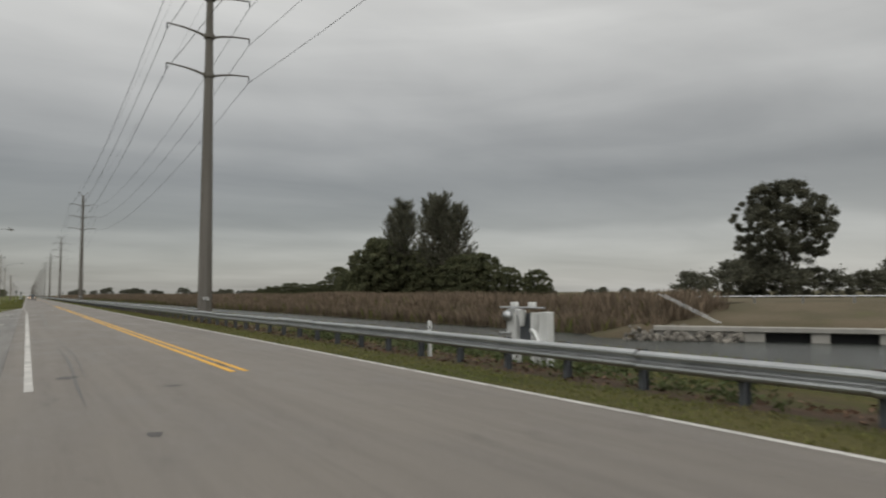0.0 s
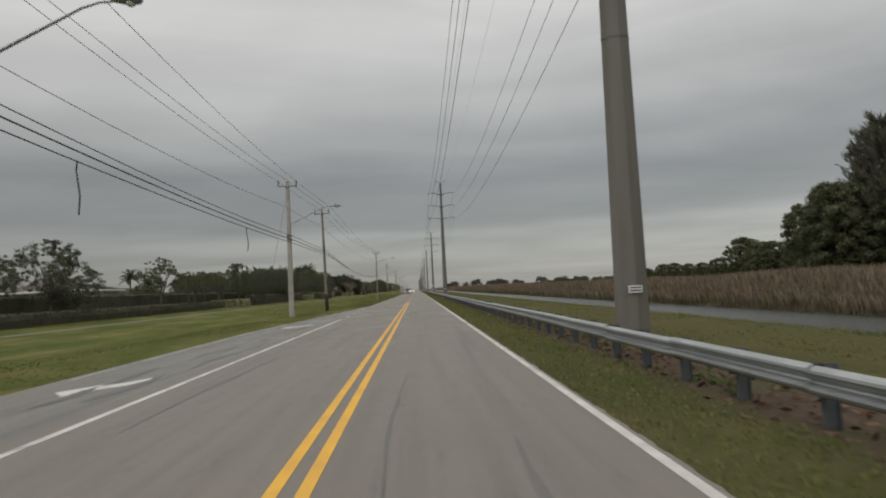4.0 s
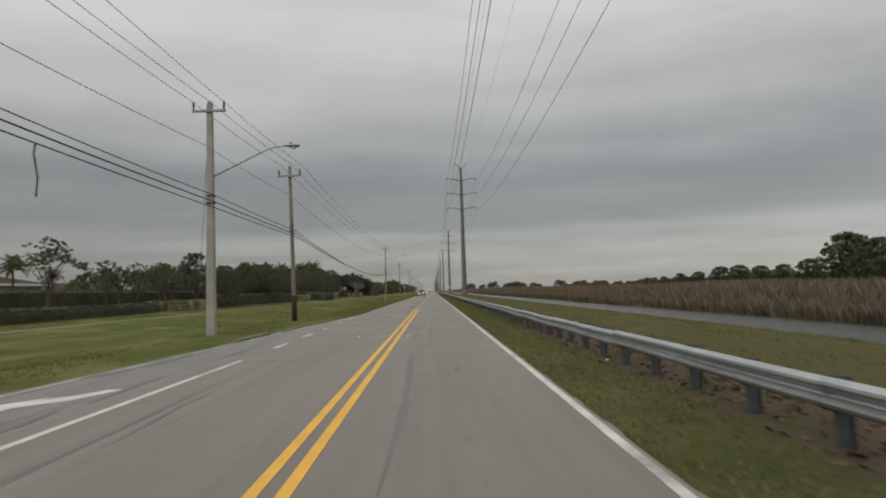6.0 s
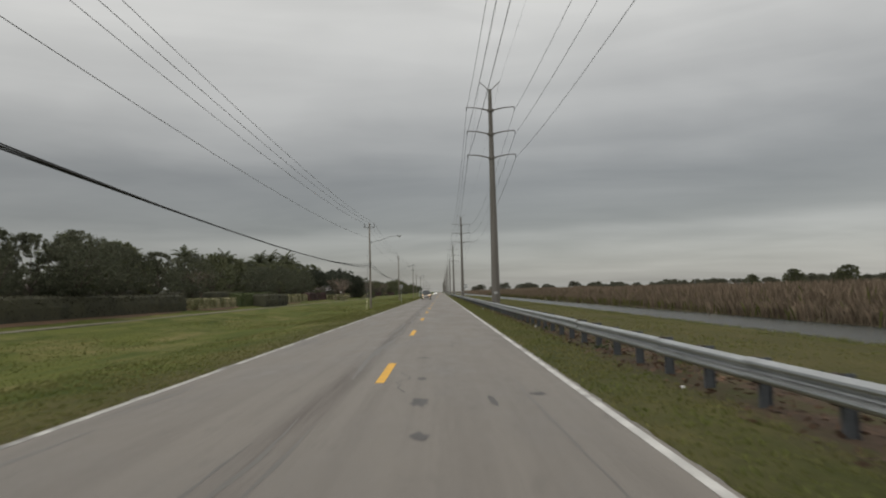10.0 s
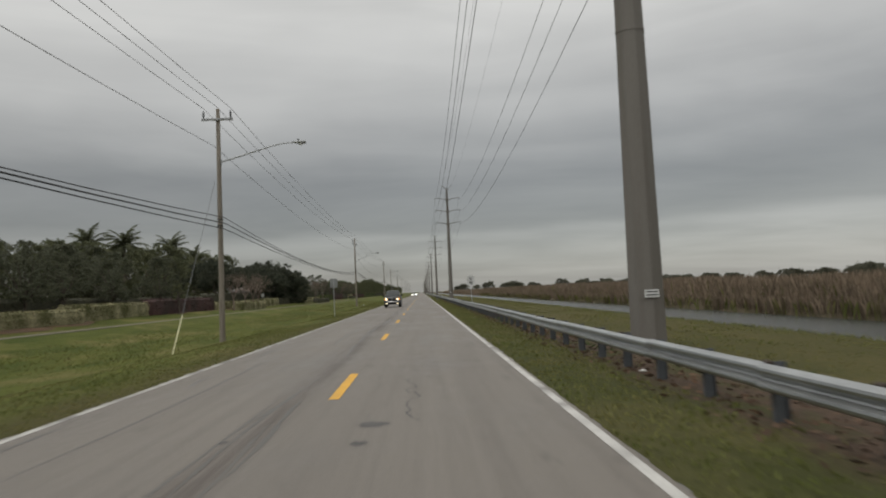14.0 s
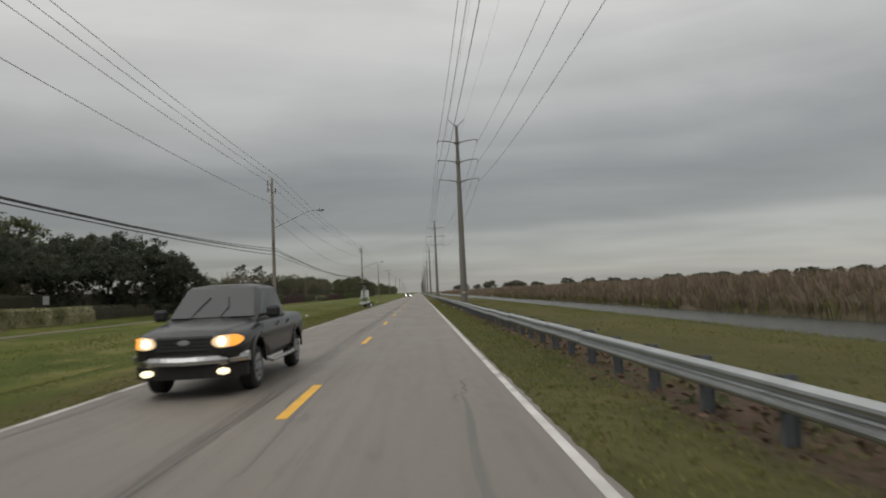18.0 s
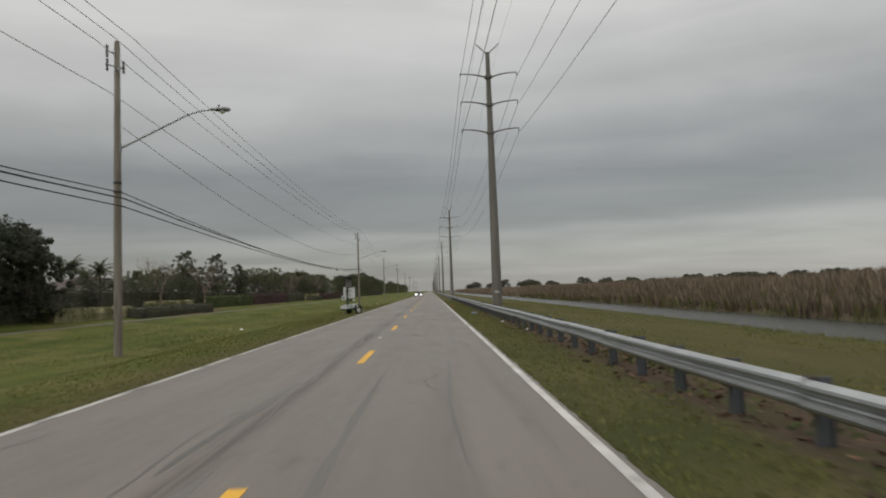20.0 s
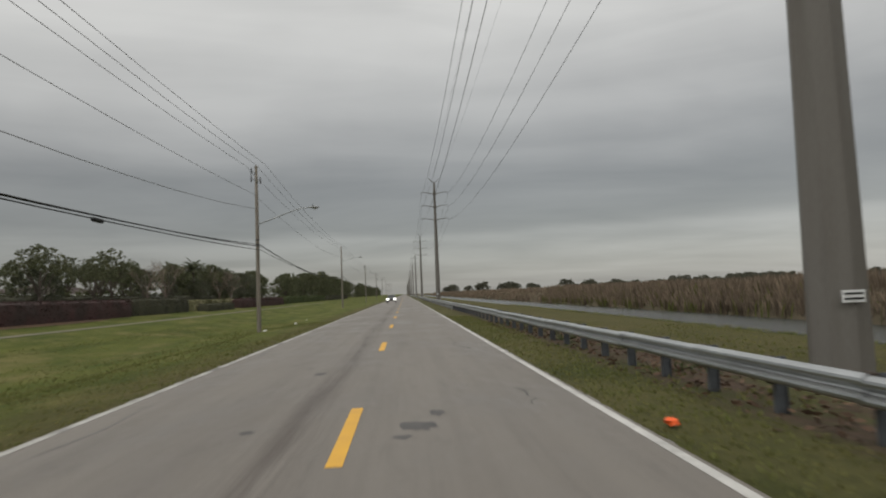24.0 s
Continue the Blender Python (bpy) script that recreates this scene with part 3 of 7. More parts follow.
def swale(x, y):
    """How far the lawn beside the road lies above or below its mean section, along the road."""
    return np.interp(x, [-19.5, -16.5, -12.5, -9.5, -7.1], [0, 0.7, 1, 1, 0]) * np.interp(y, [-20, 41, 80, 95, 140, 200, 245, 282, 330, 362, 460], [0.42, 0.42, 0.1, 0.0, -0.12, -0.36, -0.3, -0.13, -0.3, -0.42, -0.4])


def ground_z(x, y=None):
    z = float(np.interp(x, [p[0] for p in PROFILE], [p[1] for p in PROFILE]))
    return z if y is None else z + float(swale(x, y))


# ---- ground, road, canal ----
rng = np.random.default_rng(7)


def ground_sheet():
    xs = sorted({p[0] for p in PROFILE} | set(np.arange(-30, 19, 1.5).tolist()) | {28.0, 30.0, 36.0, 44.0})
    ys = [-4000, -400, -120] + list(np.arange(-60, 460, 4.0)) + [500, 560, 640, 800, 1100, 1600, 2600, 4900]
    verts, faces = [], []
    for j, y in enumerate(ys):
        for x in xs:
            z = ground_z(x, y)
            if -30 < x < -4.5 and -60 < y < 460:
                z += 0.06 * noise.noise(Vector((x * 0.25, y * 0.09, 0)))
            if 5.5 < x < 18.5 and -60 < y < 460:
                z += 0.09 * noise.noise(Vector((x * 0.4, y * 0.2, 3)))
            if 23 < x < 50 and -60 < y < 18:
                z = -1.9  # basin before the weir
            verts.append((x, y, z))
    k = len(xs)
    mats = []
    for j in range(len(ys) - 1):
        for i in range(k - 1):
            faces.append((j * k + i, j * k + i + 1, (j + 1) * k + i + 1, (j + 1) * k + i))
            cx = (xs[i] + xs[i + 1]) / 2
            mats.append(2 if cx > 24 and cx < 60 else 3 if abs(cx) > 50 else 0)
    ob = from_arrays("ground", verts, faces, "grass", smooth=True)
    for m in ("verge", "reed_bank", "field"):
        ob.data.materials.append(M[m])
    for p, m in zip(ob.data.polygons, mats):
        p.material_index = m
    return tagged(ob, "mown roadside grass running into brown fields at the horizon", "ground", kind="structure")


ground_sheet()

road = thing("road", label="worn grey two-lane asphalt road with a slight crown", category="road", kind="structure")


def strip(name, mat, x0, x1, y0, y1, lift, thick=0.1, x2=None, x3=None, step=40.0, parent=None):
    """A slab on the road's crown from y0 to y1, x0..x1 wide (x2..x3 at its far end)."""
    x2, x3 = x0 if x2 is None else x2, x1 if x3 is None else x3
    n = max(1, int((y1 - y0) / step))
    bm = B()
    rows = []
    for j in range(n + 1):
        f = j / n
        a, b = x0 + (x2 - x0) * f, x1 + (x3 - x1) * f
        xs = [a] + ([0.0] if max(x0, x2) < -0.3 and min(x1, x3) > 0.3 else []) + [b]
        y = y0 + (y1 - y0) * f
        rows.append(([bm.verts.new((x, y, road_z(x) + lift)) for x in xs], [bm.verts.new((x, y, road_z(x) + lift - thick)) for x in xs]))
    for (t0, b0), (t1, b1) in zip(rows, rows[1:]):
        for i in range(len(t0) - 1):
            bm.faces.new((t0[i], t0[i + 1], t1[i + 1], t1[i]))
        bm.faces.new((t0[0], t1[0], b1[0], b0[0]))
        bm.faces.new((t0[-1], b0[-1], b1[-1], t1[-1]))
    for t, b in (rows[0], rows[-1]):
        for i in range(len(t) - 1):
            bm.faces.new((t[i], b[i], b[i + 1], t[i + 1]))
    bmesh.ops.recalc_face_normals(bm, faces=bm.faces[:])
    return part(name, bm, mat, parent or road)


strip("carriageway", "asphalt", -3.98, 3.37, -300, 4000, 0.0, 0.14)
# turn lane on the far side of the junction, tapering back into the road
strip("turn_lane", "asphalt_old", -7.05, -3.985, 12, 56, -0.004, 0.14)
strip("turn_lane", "asphalt_old", -7.05, -3.985, 56.002, 96, -0.004, 0.14, x2=-3.99, x3=-3.985, step=10)
# side street with a flared mouth
bm = B()
outline = [(-60, -18), (-10.5, -18), (-8, -20), (-6, -24), (-3.985, -30), (-3.985, 12), (-7.05, 12), (-7.6, 8.5), (-9, 6.5), (-12, 5.2), (-60, 5.2)]
top = [bm.verts.new((x, y, road_z(max(x, -7)) - 0.006)) for x, y in outline]
low = [bm.verts.new((x, y, road_z(max(x, -7)) - 0.15)) for x, y in outline]
bm.faces.new(top)
for i in range(len(top)):
    j = (i + 1) % len(top)
    bm.faces.new((top[i], low[i], low[j], top[j]))
bmesh.ops.recalc_face_normals(bm, faces=bm.faces[:])
part("side_street", bm, "asphalt_old", road)

# painted lines
PAINT = 0.005
strip("edge_line", "white", X_RIGHT - 0.07, X_RIGHT + 0.05, -60, 1500, PAINT, 0.004)
strip("edge_line", "white_worn", X_LEFT - 0.06, X_LEFT + 0.065, 95, 1500, PAINT, 0.004)
strip("turn_lane_line", "white", -3.58, -3.44, 6.9, 64.5, PAINT, 0.004)
for y0, y1 in ((68.0, 69.8), (72.8, 74.8), (77.8, 79.0), (83.1, 84.6), (88.2, 89.6)):
    xa = -3.55 - 0.3 * (y0 - 68) / 20
    strip("turn_lane_dash", "white", xa - 0.07, xa + 0.07, y0, y1, PAINT, 0.004)
strip("turn_lane_edge", "white_worn", -6.78, -6.70, 40, 56, PAINT, 0.004)
strip("turn_lane_edge", "white_worn", -6.78, -6.70, 56.01, 95, PAINT, 0.004, x2=X_LEFT - 0.06, x3=X_LEFT + 0.06, step=10)
strip("centre_line", "yellow", -0.115, 0.005, 7.2, 104.2, PAINT, 0.004, x2=-0.21, x3=-0.09)
strip("centre_line", "yellow", 0.145, 0.265, 7.2, 104.2, PAINT, 0.004, x2=0.05, x3=0.17)
for k in range(0, 60):
    y0 = 113.08 + 12.192 * k
    strip("centre_dash", "yellow", -0.08, 0.08, y0, y0 + 3.05, PAINT, 0.004)


def turn_arrow(y):
    """A left-turn arrow that points at the side street, as drivers coming the other way see it."""
    bm = B()
    pts = [(-4.35, y + 1.7), (-4.65, y + 1.75), (-5.0, y + 1.1), (-5.35, y + 0.75), (-5.35, y + 1.15), (-5.95, y + 0.3), (-5.35, y - 0.55), (-5.35, y + 0.1), (-4.75, y + 0.6)]
    t = [bm.verts.new((a, b, road_z(a) + 0.001)) for a, b in pts]
    u = [bm.verts.new((a, b, road_z(a) - 0.003)) for a, b in pts]
    bm.faces.new(t)
    for i in range(len(t)):
        j = (i + 1) % len(t)
        bm.faces.new((t[i], u[i], u[j], t[j]))
    bmesh.ops.triangulate(bm, faces=[f for f in bm.faces if len(f.verts) > 4])
    bmesh.ops.recalc_face_normals(bm, faces=bm.faces[:])
    part("turn_arrow", bm, "white", road)


for y in (14.4, 37.6, 58.3):
    turn_arrow(y)


def blotch(x, y, w, l, seed, mat="tar", name="tar_patch"):
    """An uneven flat patch on the road."""
    r = random.Random(seed)
    bm = B()
    n = 18
    ring = []
    for k in range(n):
        a = 2 * math.pi * k / n
        f = r.uniform(0.55, 1.0)
        px, py = x + math.cos(a) * w * 0.5 * f, y + math.sin(a) * l * 0.5 * f
        ring.append((px, py))
    t = [bm.verts.new((a, b, road_z(a) + 0.0025)) for a, b in ring]
    bm.faces.new(t)
    part(name, bm, mat, road)


for i, (x, y, w, l) in enumerate([(0.67, 117.3, 0.3, 0.35), (0.75, 111.1, 0.32, 0.9), (0.82, 108.9, 0.25, 0.5), (0.72, 113.6, 0.2, 0.5), (1.81, 111.2, 0.14, 1.2), (2.55, 111.8, 0.3, 0.4),
                                 (0.74, 172.1, 0.45, 0.45), (-0.87, 171.5, 0.15, 0.2), (0.66, 171.1, 0.25, 0.3), (-3.2, 227.4, 0.4, 1.6), (1.05, 280.4, 0.5, 0.5), (1.01, 296.3, 0.4, 0.8),
                                 (0.81, 322.1, 0.55, 0.75), (0.62, 321.5, 0.3, 0.3), (-1.07, 327.8, 0.3, 0.6), (-1.22, 322.2, 0.2, 0.3), (0.74, 311.7, 0.3, 0.7), (2.3, 311.2, 0.3, 0.5),
                                 (-3.1, 308.3, 0.5, 0.7), (-1.03, 316.6, 0.35, 0.5), (1.07, 322.9, 0.25, 0.5), 
                                 (-2.3, 2.0, 0.25, 0.4), (-1.4, 6.0, 0.4, 0.3), (-2.9, 8.6, 0.5, 0.7), (0.1, 8.8, 0.18, 1.2), (-3.6, 50.5, 0.35, 0.6),
                                 (-1.27, 202.4, 0.42, 0.55), (-1.2, 203.1, 0.3, 0.4), (1.8, 61, 0.2, 0.5), (1.3, 70.5, 0.25, 0.3)]):
    blotch(x, y, w, l, i)
# long tyre tracks and seams
streak_n = 0


def streak(x, y, w, l, seed):
    """A long thin stain with ragged sides, drawn out along the lane."""
    global streak_n
    r = random.Random(seed)
    bm = B()
    n = 14
    rows = []
    for k in range(n + 1):
        f = k / n
        half = w * 0.5 * math.sin(math.pi * min(1, max(0.02, f))) ** 0.5 * r.uniform(0.45, 1.0)
        cx = x + 0.06 * math.sin(f * 5 + seed) + r.uniform(-0.012, 0.012)
        z = 0.0012 + 0.00001 * (streak_n % 90)
        rows.append((bm.verts.new((cx - half, y + l * f, road_z(cx - half) + z)), bm.verts.new((cx + half, y + l * f, road_z(cx + half) + z))))
    for (a, b), (c, d) in zip(rows, rows[1:]):
        bm.faces.new((a, b, d, c))
    streak_n += 1
    part("tyre_streak", bm, "track", road)


r9 = random.Random(9)
for k in range(33):
    y = 100 + k * 5.6 + r9.uniform(-3, 3)
    streak(-0.72 + r9.gauss(0, 0.16), y, r9.uniform(0.06, 0.22), r9.uniform(3, 11), k)
    streak(-0.62 + r9.gauss(0, 0.3), y + 2, r9.uniform(0.03, 0.12), r9.uniform(2, 9), k + 500)
    if k % 2:
        streak(r9.choice((-2.75, -1.25, 0.62, 2.35)) + r9.gauss(0, 0.2), y, r9.uniform(0.04, 0.16), r9.uniform(5, 18), k + 100)
# wet-looking streaks on the old turn lane and beside the edge line
for k in range(46):
    streak(r9.uniform(-6.4, -4.2), 12 + k * 1.55 + r9.uniform(-1, 1), r9.uniform(0.12, 0.4), r9.uniform(1.2, 4.5), k + 700)
for k in range(40):
    streak(r9.gauss(-3.35, 0.2), 100 + k * 6.3 + r9.uniform(-2, 2), r9.uniform(0.05, 0.2), r9.uniform(1.5, 6), k + 800)
for k in range(16):
    streak(r9.choice((-2.7, 0.75, 2.4)) + r9.gauss(0, 0.25), 4 + k * 6 + r9.uniform(-3, 3), r9.uniform(0.04, 0.2), r9.uniform(4, 14), k + 300)


def crack(x, y, n, seed):
    r = random.Random(seed)
    bm = B()
    px, py = x, y
    for k in range(n):
        qx, qy = px + r.uniform(-0.12, 0.12), py + r.uniform(0.1, 0.35)
        w = r.uniform(0.008, 0.018)
        bm.faces.new([bm.verts.new((a, b, road_z(a) + 0.002)) for a, b in ((px - w, py), (px + w, py), (qx + w, qy), (qx - w, qy))])
        px, py = qx, qy
    part("crack", bm, "tar", road)


for i in range(26):
    crack(random.uniform(0.4, 2.7), 100 + i * 9.2 + random.uniform(-3, 3), random.randint(5, 12), i)
crack(1.15, 219.3, 9, 90)
crack(1.3, 172.3, 9, 91)

# broken asphalt rim along the grass
bm = B()
for side, x0, ya, yb in ((-1, -3.99, 97, 420), (1, 3.37, -60, 420)):
    y = ya
    while y < yb:
        l = random.uniform(0.3, 1.1)
        w = random.uniform(0.01, 0.09 if side < 0 else 0.05)
        q = [(x0, y), (x0, y + l), (x0 + side * w * random.uniform(0.4, 1), y + l * 0.8), (x0 + side * w, y + l * 0.3)]
        q = q if side < 0 else q[::-1]
        bm.faces.new([bm.verts.new((a, b, road_z(a) - 0.012)) for a, b in q])
        y += l
part("crumbled_edge", bm, "asphalt_old", road)["kind"] = "stuff"

# sidewalk that winds a little, slab by slab
sidewalk = thing("sidewalk", label="narrow pale concrete sidewalk winding through the grass", category="sidewalk", kind="structure")
bm = B()
box(bm, (0, 0, 0), (1.15, 1.96, 0.10), 0.01)
slab = mesh_of(bm, "slab", "sidewalk")


def walk_x(y):
    return -20.6 - 0.25 * math.sin(y * 0.045 + 0.4)


for k in range(232):
    y = 22 + k * 2.0
    s = (walk_x(y + 1) - walk_x(y - 1)) / 2
    piece("slab", slab, sidewalk, pose(walk_x(y), y, ground_z(walk_x(y)) + 0.0, 0, 0, -math.degrees(math.atan(s))))

# canal
bm = B()
for x, y in ((16.9, -4000), (24.4, -4000), (24.4, -62), (49, -62), (49, 18), (25.4, 18), (25.4, 4900), (16.9, 4900)):
    bm.verts.new((x, y, -1.0))
bm.faces.new(bm.verts[:])
tagged(part("water", bm, "water"), "still grey canal water reflecting the overcast sky", "canal", kind="structure")

# ---- guardrail ----
guardrail = thing("guardrail", label="long galvanised steel W-beam guardrail on dark steel posts", category="guardrail")
bm = B()
WB = [(0.0, 0.155), (-0.03, 0.145), (-0.075, 0.115), (-0.083, 0.085), (-0.075, 0.055), (-0.02, 0.022), (-0.008, 0.0), (-0.02, -0.022), (-0.075, -0.055), (-0.083, -0.085), (-0.075, -0.115), (-0.03, -0.145), (0.0, -0.155)]
WB = [(a * 1.1, b * 1.07) for a, b in WB]
WB = WB + [(a + 0.006, b) for a, b in WB[::-1]]
prism(bm, [(b, a) for a, b in WB], 3.86, Matrix(((0, 1, 0, 0), (0, 0, 1, 0), (1, 0, 0, 0), (0, 0, 0, 1))))
bmesh.ops.recalc_face_normals(bm, faces=bm.faces[:])
rail_me = mesh_of(bm, "rail_panel", "steel")
bm = B()
for dx in (-0.075, 0.075):
    box(bm, (dx, 0, -0.06), (0.012, 0.10, 1.5), 0.002)
box(bm, (0, 0, -0.06), (0.14, 0.012, 1.5))
post_me = mesh_of(bm, "post", "post")
bm = B()
box(bm, (0, 0, 0), (0.09, 0.14, 0.36), 0.012)
block_me = mesh_of(bm, "block", "timber_dark")
bm = B()
lathe(bm, [(0.018, 0), (0.018, 0.012), (0.008, 0.018)], 8, pose(0, 0, 0, 0, -90, 0))
bolt_me = mesh_of(bm, "bolt", "steel")
RAIL_Z = 0.375
NP = 212


def post_y(k):
    """Posts stand 1.905 m apart, give or take what the setting crew left over from stretch to stretch."""
    return POST_GAP * (k + float(np.interp(POST_GAP * k, [12, 24, 69, 112, 180, 227, 288, 312, 330], [0.87, 0.74, 0.60, 0.15, 0.155, 0.32, 0.43, 0.43, 0.25])))


for k in range(-12, NP - 12):
    y = post_y(k)
    jig = 0.008 * math.sin(k * 1.7) + 0.012 * math.sin(k * 0.31)
    piece("post", post_me, guardrail, pose(RAIL_X + 0.175, y, -0.15 + jig, 0.8 * math.sin(k * 2.3), 0.9 * math.sin(k * 1.3), 3 * math.sin(k)))
    piece("block", block_me, guardrail, pose(RAIL_X + 0.052, y, RAIL_Z + jig))
    if k % 2 == 0:
        piece("rail_panel", rail_me, guardrail, pose(RAIL_X + 0.004 * (k % 4), y - 0.03, RAIL_Z + jig, 0.12 * math.sin(k * 0.9), 0, 0.15 * math.sin(k * 1.1)))
    piece("bolt", bolt_me, guardrail, pose(RAIL_X - 0.012, y + 0.02, RAIL_Z + jig))
bm = B()
y_far = post_y(NP - 12)
m_rail = Matrix(((0, 1, 0, RAIL_X), (0, 0, 1, y_far), (1, 0, 0, RAIL_Z), (0, 0, 0, 1)))
prism(bm, [(b, a) for a, b in WB], 900, m_rail)
for k in range(260):
    box(bm, (RAIL_X + 0.12, y_far + k * POST_GAP, 0.03), (0.2, 0.1, 1.0))
bmesh.ops.recalc_face_normals(bm, faces=bm.faces[:])
far = part("far_rail", bm, "steel", guardrail)
far["kind"] = "stuff"

# ---- transmission poles along the canal ----
ARMS = (18.6, 21.65, 24.7)
TOP_Z = 27.4
WIRE_DX = 3.05


def arm_points(side, z):
    return [(side * 0.25, 0, z - 0.05), (side * 0.9, 0, z + 0.16), (side * 1.8, 0, z + 0.33), (side * WIRE_DX, 0, z + 0.42)]


def transmission_pole():
    p = thing("transmission_pole", label="tall grey twelve-sided steel transmission pole with six curved arms", category="power pole", group="transmission poles")
    bm = B()
    lathe(bm, [(0.56, -1.0), (0.54, 0.0), (0.41, 12), (0.31, 20), (0.22, TOP_Z - 0.1), (0.2, TOP_Z)], 8)
    part("shaft", bm, "shaft", p)
    for z in (9.3, 18.9):
        bm = B()
        r = float(np.interp(z, (0, 12, 20, 27.6), (0.54, 0.41, 0.31, 0.22)))
        lathe(bm, [(r + 0.012, z), (r + 0.014, z + 0.05), (r + 0.012, z + 0.1)], 8)
        part("joint_ring", bm, "shaft", p)
    for z in ARMS:
        bm = B()
        lathe(bm, [(0.40, z - 0.2), (0.43, z - 0.17), (0.43, z + 0.12), (0.38, z + 0.15)], 8)
        part("collar", bm, "shaft", p)
        for side in (-1, 1):
            bm = B()
            tube(bm, arm_points(side, z), [0.095, 0.085, 0.07, 0.055], 6)
            a = part("arm", bm, "shaft", p)
            bm = B()
            lathe(bm, [(0.03, 0), (0.06, -0.08), (0.035, -0.12), (0.06, -0.2), (0.035, -0.24), (0.06, -0.32), (0.03, -0.5)], 8, Matrix.Translation((side * WIRE_DX, 0, z + 0.42)))
            part("insulator", bm, "insulator", a)
    for side in (-1, 1):
        bm = B()
        tube(bm, [(side * 0.1, 0, TOP_Z - 0.15), (side * 1.25, 0, TOP_Z + 0.95)], [0.07, 0.05], 6)
        part("peak_arm", bm, "shaft", p)
    bm = B()
    box(bm, (-0.05, -0.56, 1.52), (0.42, 0.02, 0.22), 0.004)
    part("label_plate", bm, "sign", p)
    bm = B()
    for i in range(2):
        box(bm, (-0.05, -0.574, 1.57 - 0.09 * i), (0.34, 0.006, 0.035))
    part("label_bars", bm, "ink", p)
    return p


first = transmission_pole()
first.matrix_basis = pose(STEEL[0][0], STEEL[0][1], ground_z(7.7))
pole_places = list(STEEL) + [(8.35, 463.5 + 140.5 * k) for k in range(1, 15)]
pole_places.insert(0, (7.5, -95.0))
for x, y in pole_places:
    if (x, y) != STEEL[0]:
        copy_thing(first, pose(x, y, ground_z(x), 0, 0, 2 * math.sin(y)))


def hanging(name, points, sag, r, mat, label, group, seg=18, n=4, cat="power line", fixed=False):
    """A wire hung from point to point with the given sag."""
    bm = B()
    pts = []
    for (a, b) in zip(points, points[1:]):
        a, b = Vector(a), Vector(b)
        for k in range(seg):
            f = k / seg
            q = a.lerp(b, f)
            q.z -= (sag * min(1.0, ((b - a).length / 95) ** 2) if fixed else sag * ((b - a).length / 140) ** 1.2) * 4 * f * (1 - f)
            pts.append(q)
    pts.append(Vector(points[-1]))
    tube(bm, pts, r, n, cap=False)
    return tagged(part(name, bm, mat), label, cat, group)


near_places = pole_places[:10]
for z in ARMS:
    for side in (-1, 1):
        hanging("conductor", [(x + side * WIRE_DX, y, ground_z(x) + z - 0.08) for x, y in near_places], 3.0, 0.021, "wire_far", "thin grey high-voltage conductor hung between steel poles", "transmission conductors")
for side in (-1, 1):
    hanging("ground_wire", [(x + side * 1.25, y, ground_z(x) + TOP_Z + 0.95) for x, y in near_places], 2.2, 0.008, "wire_far", "thin overhead earth wire strung between pole tops", "earth wires")

# ---- distribution poles along the sidewalk side ----


def street_light_arm(p, x0, z0, reach, rise):
    """A curved bracket arm with a cobra-head lantern that leans out over the road."""
    bm = B()
    pts = [(x0, 0, z0), (x0 + reach * 0.45, 0, z0 + rise * 0.55), (x0 + reach * 0.72, 0, z0 + rise * 0.88), (x0 + reach * 0.86, 0, z0 + rise * 0.98), (x0 + reach, 0, z0 + rise)]
    tube(bm, pts, [0.045, 0.04, 0.035, 0.032, 0.03], 8)
    a = part("lamp_arm", bm, "arm", p, "curved aluminium lamp bracket")
    bm = B()
    lathe(bm, [(0.05, -0.05), (0.085, 0.05), (0.16, 0.3), (0.17, 0.5), (0.13, 0.68), (0.06, 0.75)], 10, pose(x0 + reach - 0.1, 0, z0 + rise + 0.02, 0, 92, 0) @ Matrix.Diagonal((0.62, 1, 1, 1)))
    h = part("lantern", bm, "arm", a, "grey cobra-head street lantern", smooth=True)
    bm = B()
    lathe(bm, [(0.13, 0), (0.12, -0.05), (0.07, -0.1), (0.02, -0.12)], 10, Matrix.Translation((x0 + reach + 0.35, 0, z0 + rise - 0.05)))
    part("lens", bm, "sign", h, smooth=True)
    bm = B()
    lathe(bm, [(0.04, 0), (0.04, 0.08), (0.02, 0.1)], 8, Matrix.Translation((x0 + reach + 0.2, 0, z0 + rise + 0.1)))
    part("photocell", bm, "darkmetal", h)
    bm = B()
    box(bm, (x0 - 0.06, 0, z0), (0.06, 0.14, 0.34), 0.01)
    part("bracket_plate", bm, "arm", a)


def crossarm(p, z, half, tips):
    bm = B()
    box(bm, (0.25 if half > 1.1 else 0.0, -0.16, z), (2 * half, 0.1, 0.12), 0.01)
    part("crossarm", bm, "arm", p, "grey crossarm")
    for dx, up in tips:
        bm = B()
        lathe(bm, [(0.03, 0), (0.045, 0.05), (0.05, 0.12), (0.07, 0.15), (0.045, 0.19), (0.07, 0.23), (0.045, 0.27), (0.065, 0.31), (0.04, 0.36), (0.03, 0.42)], 8, Matrix.Translation((dx, -0.16, z + 0.06 + up)))
        part("insulator", bm, "insulator", p)


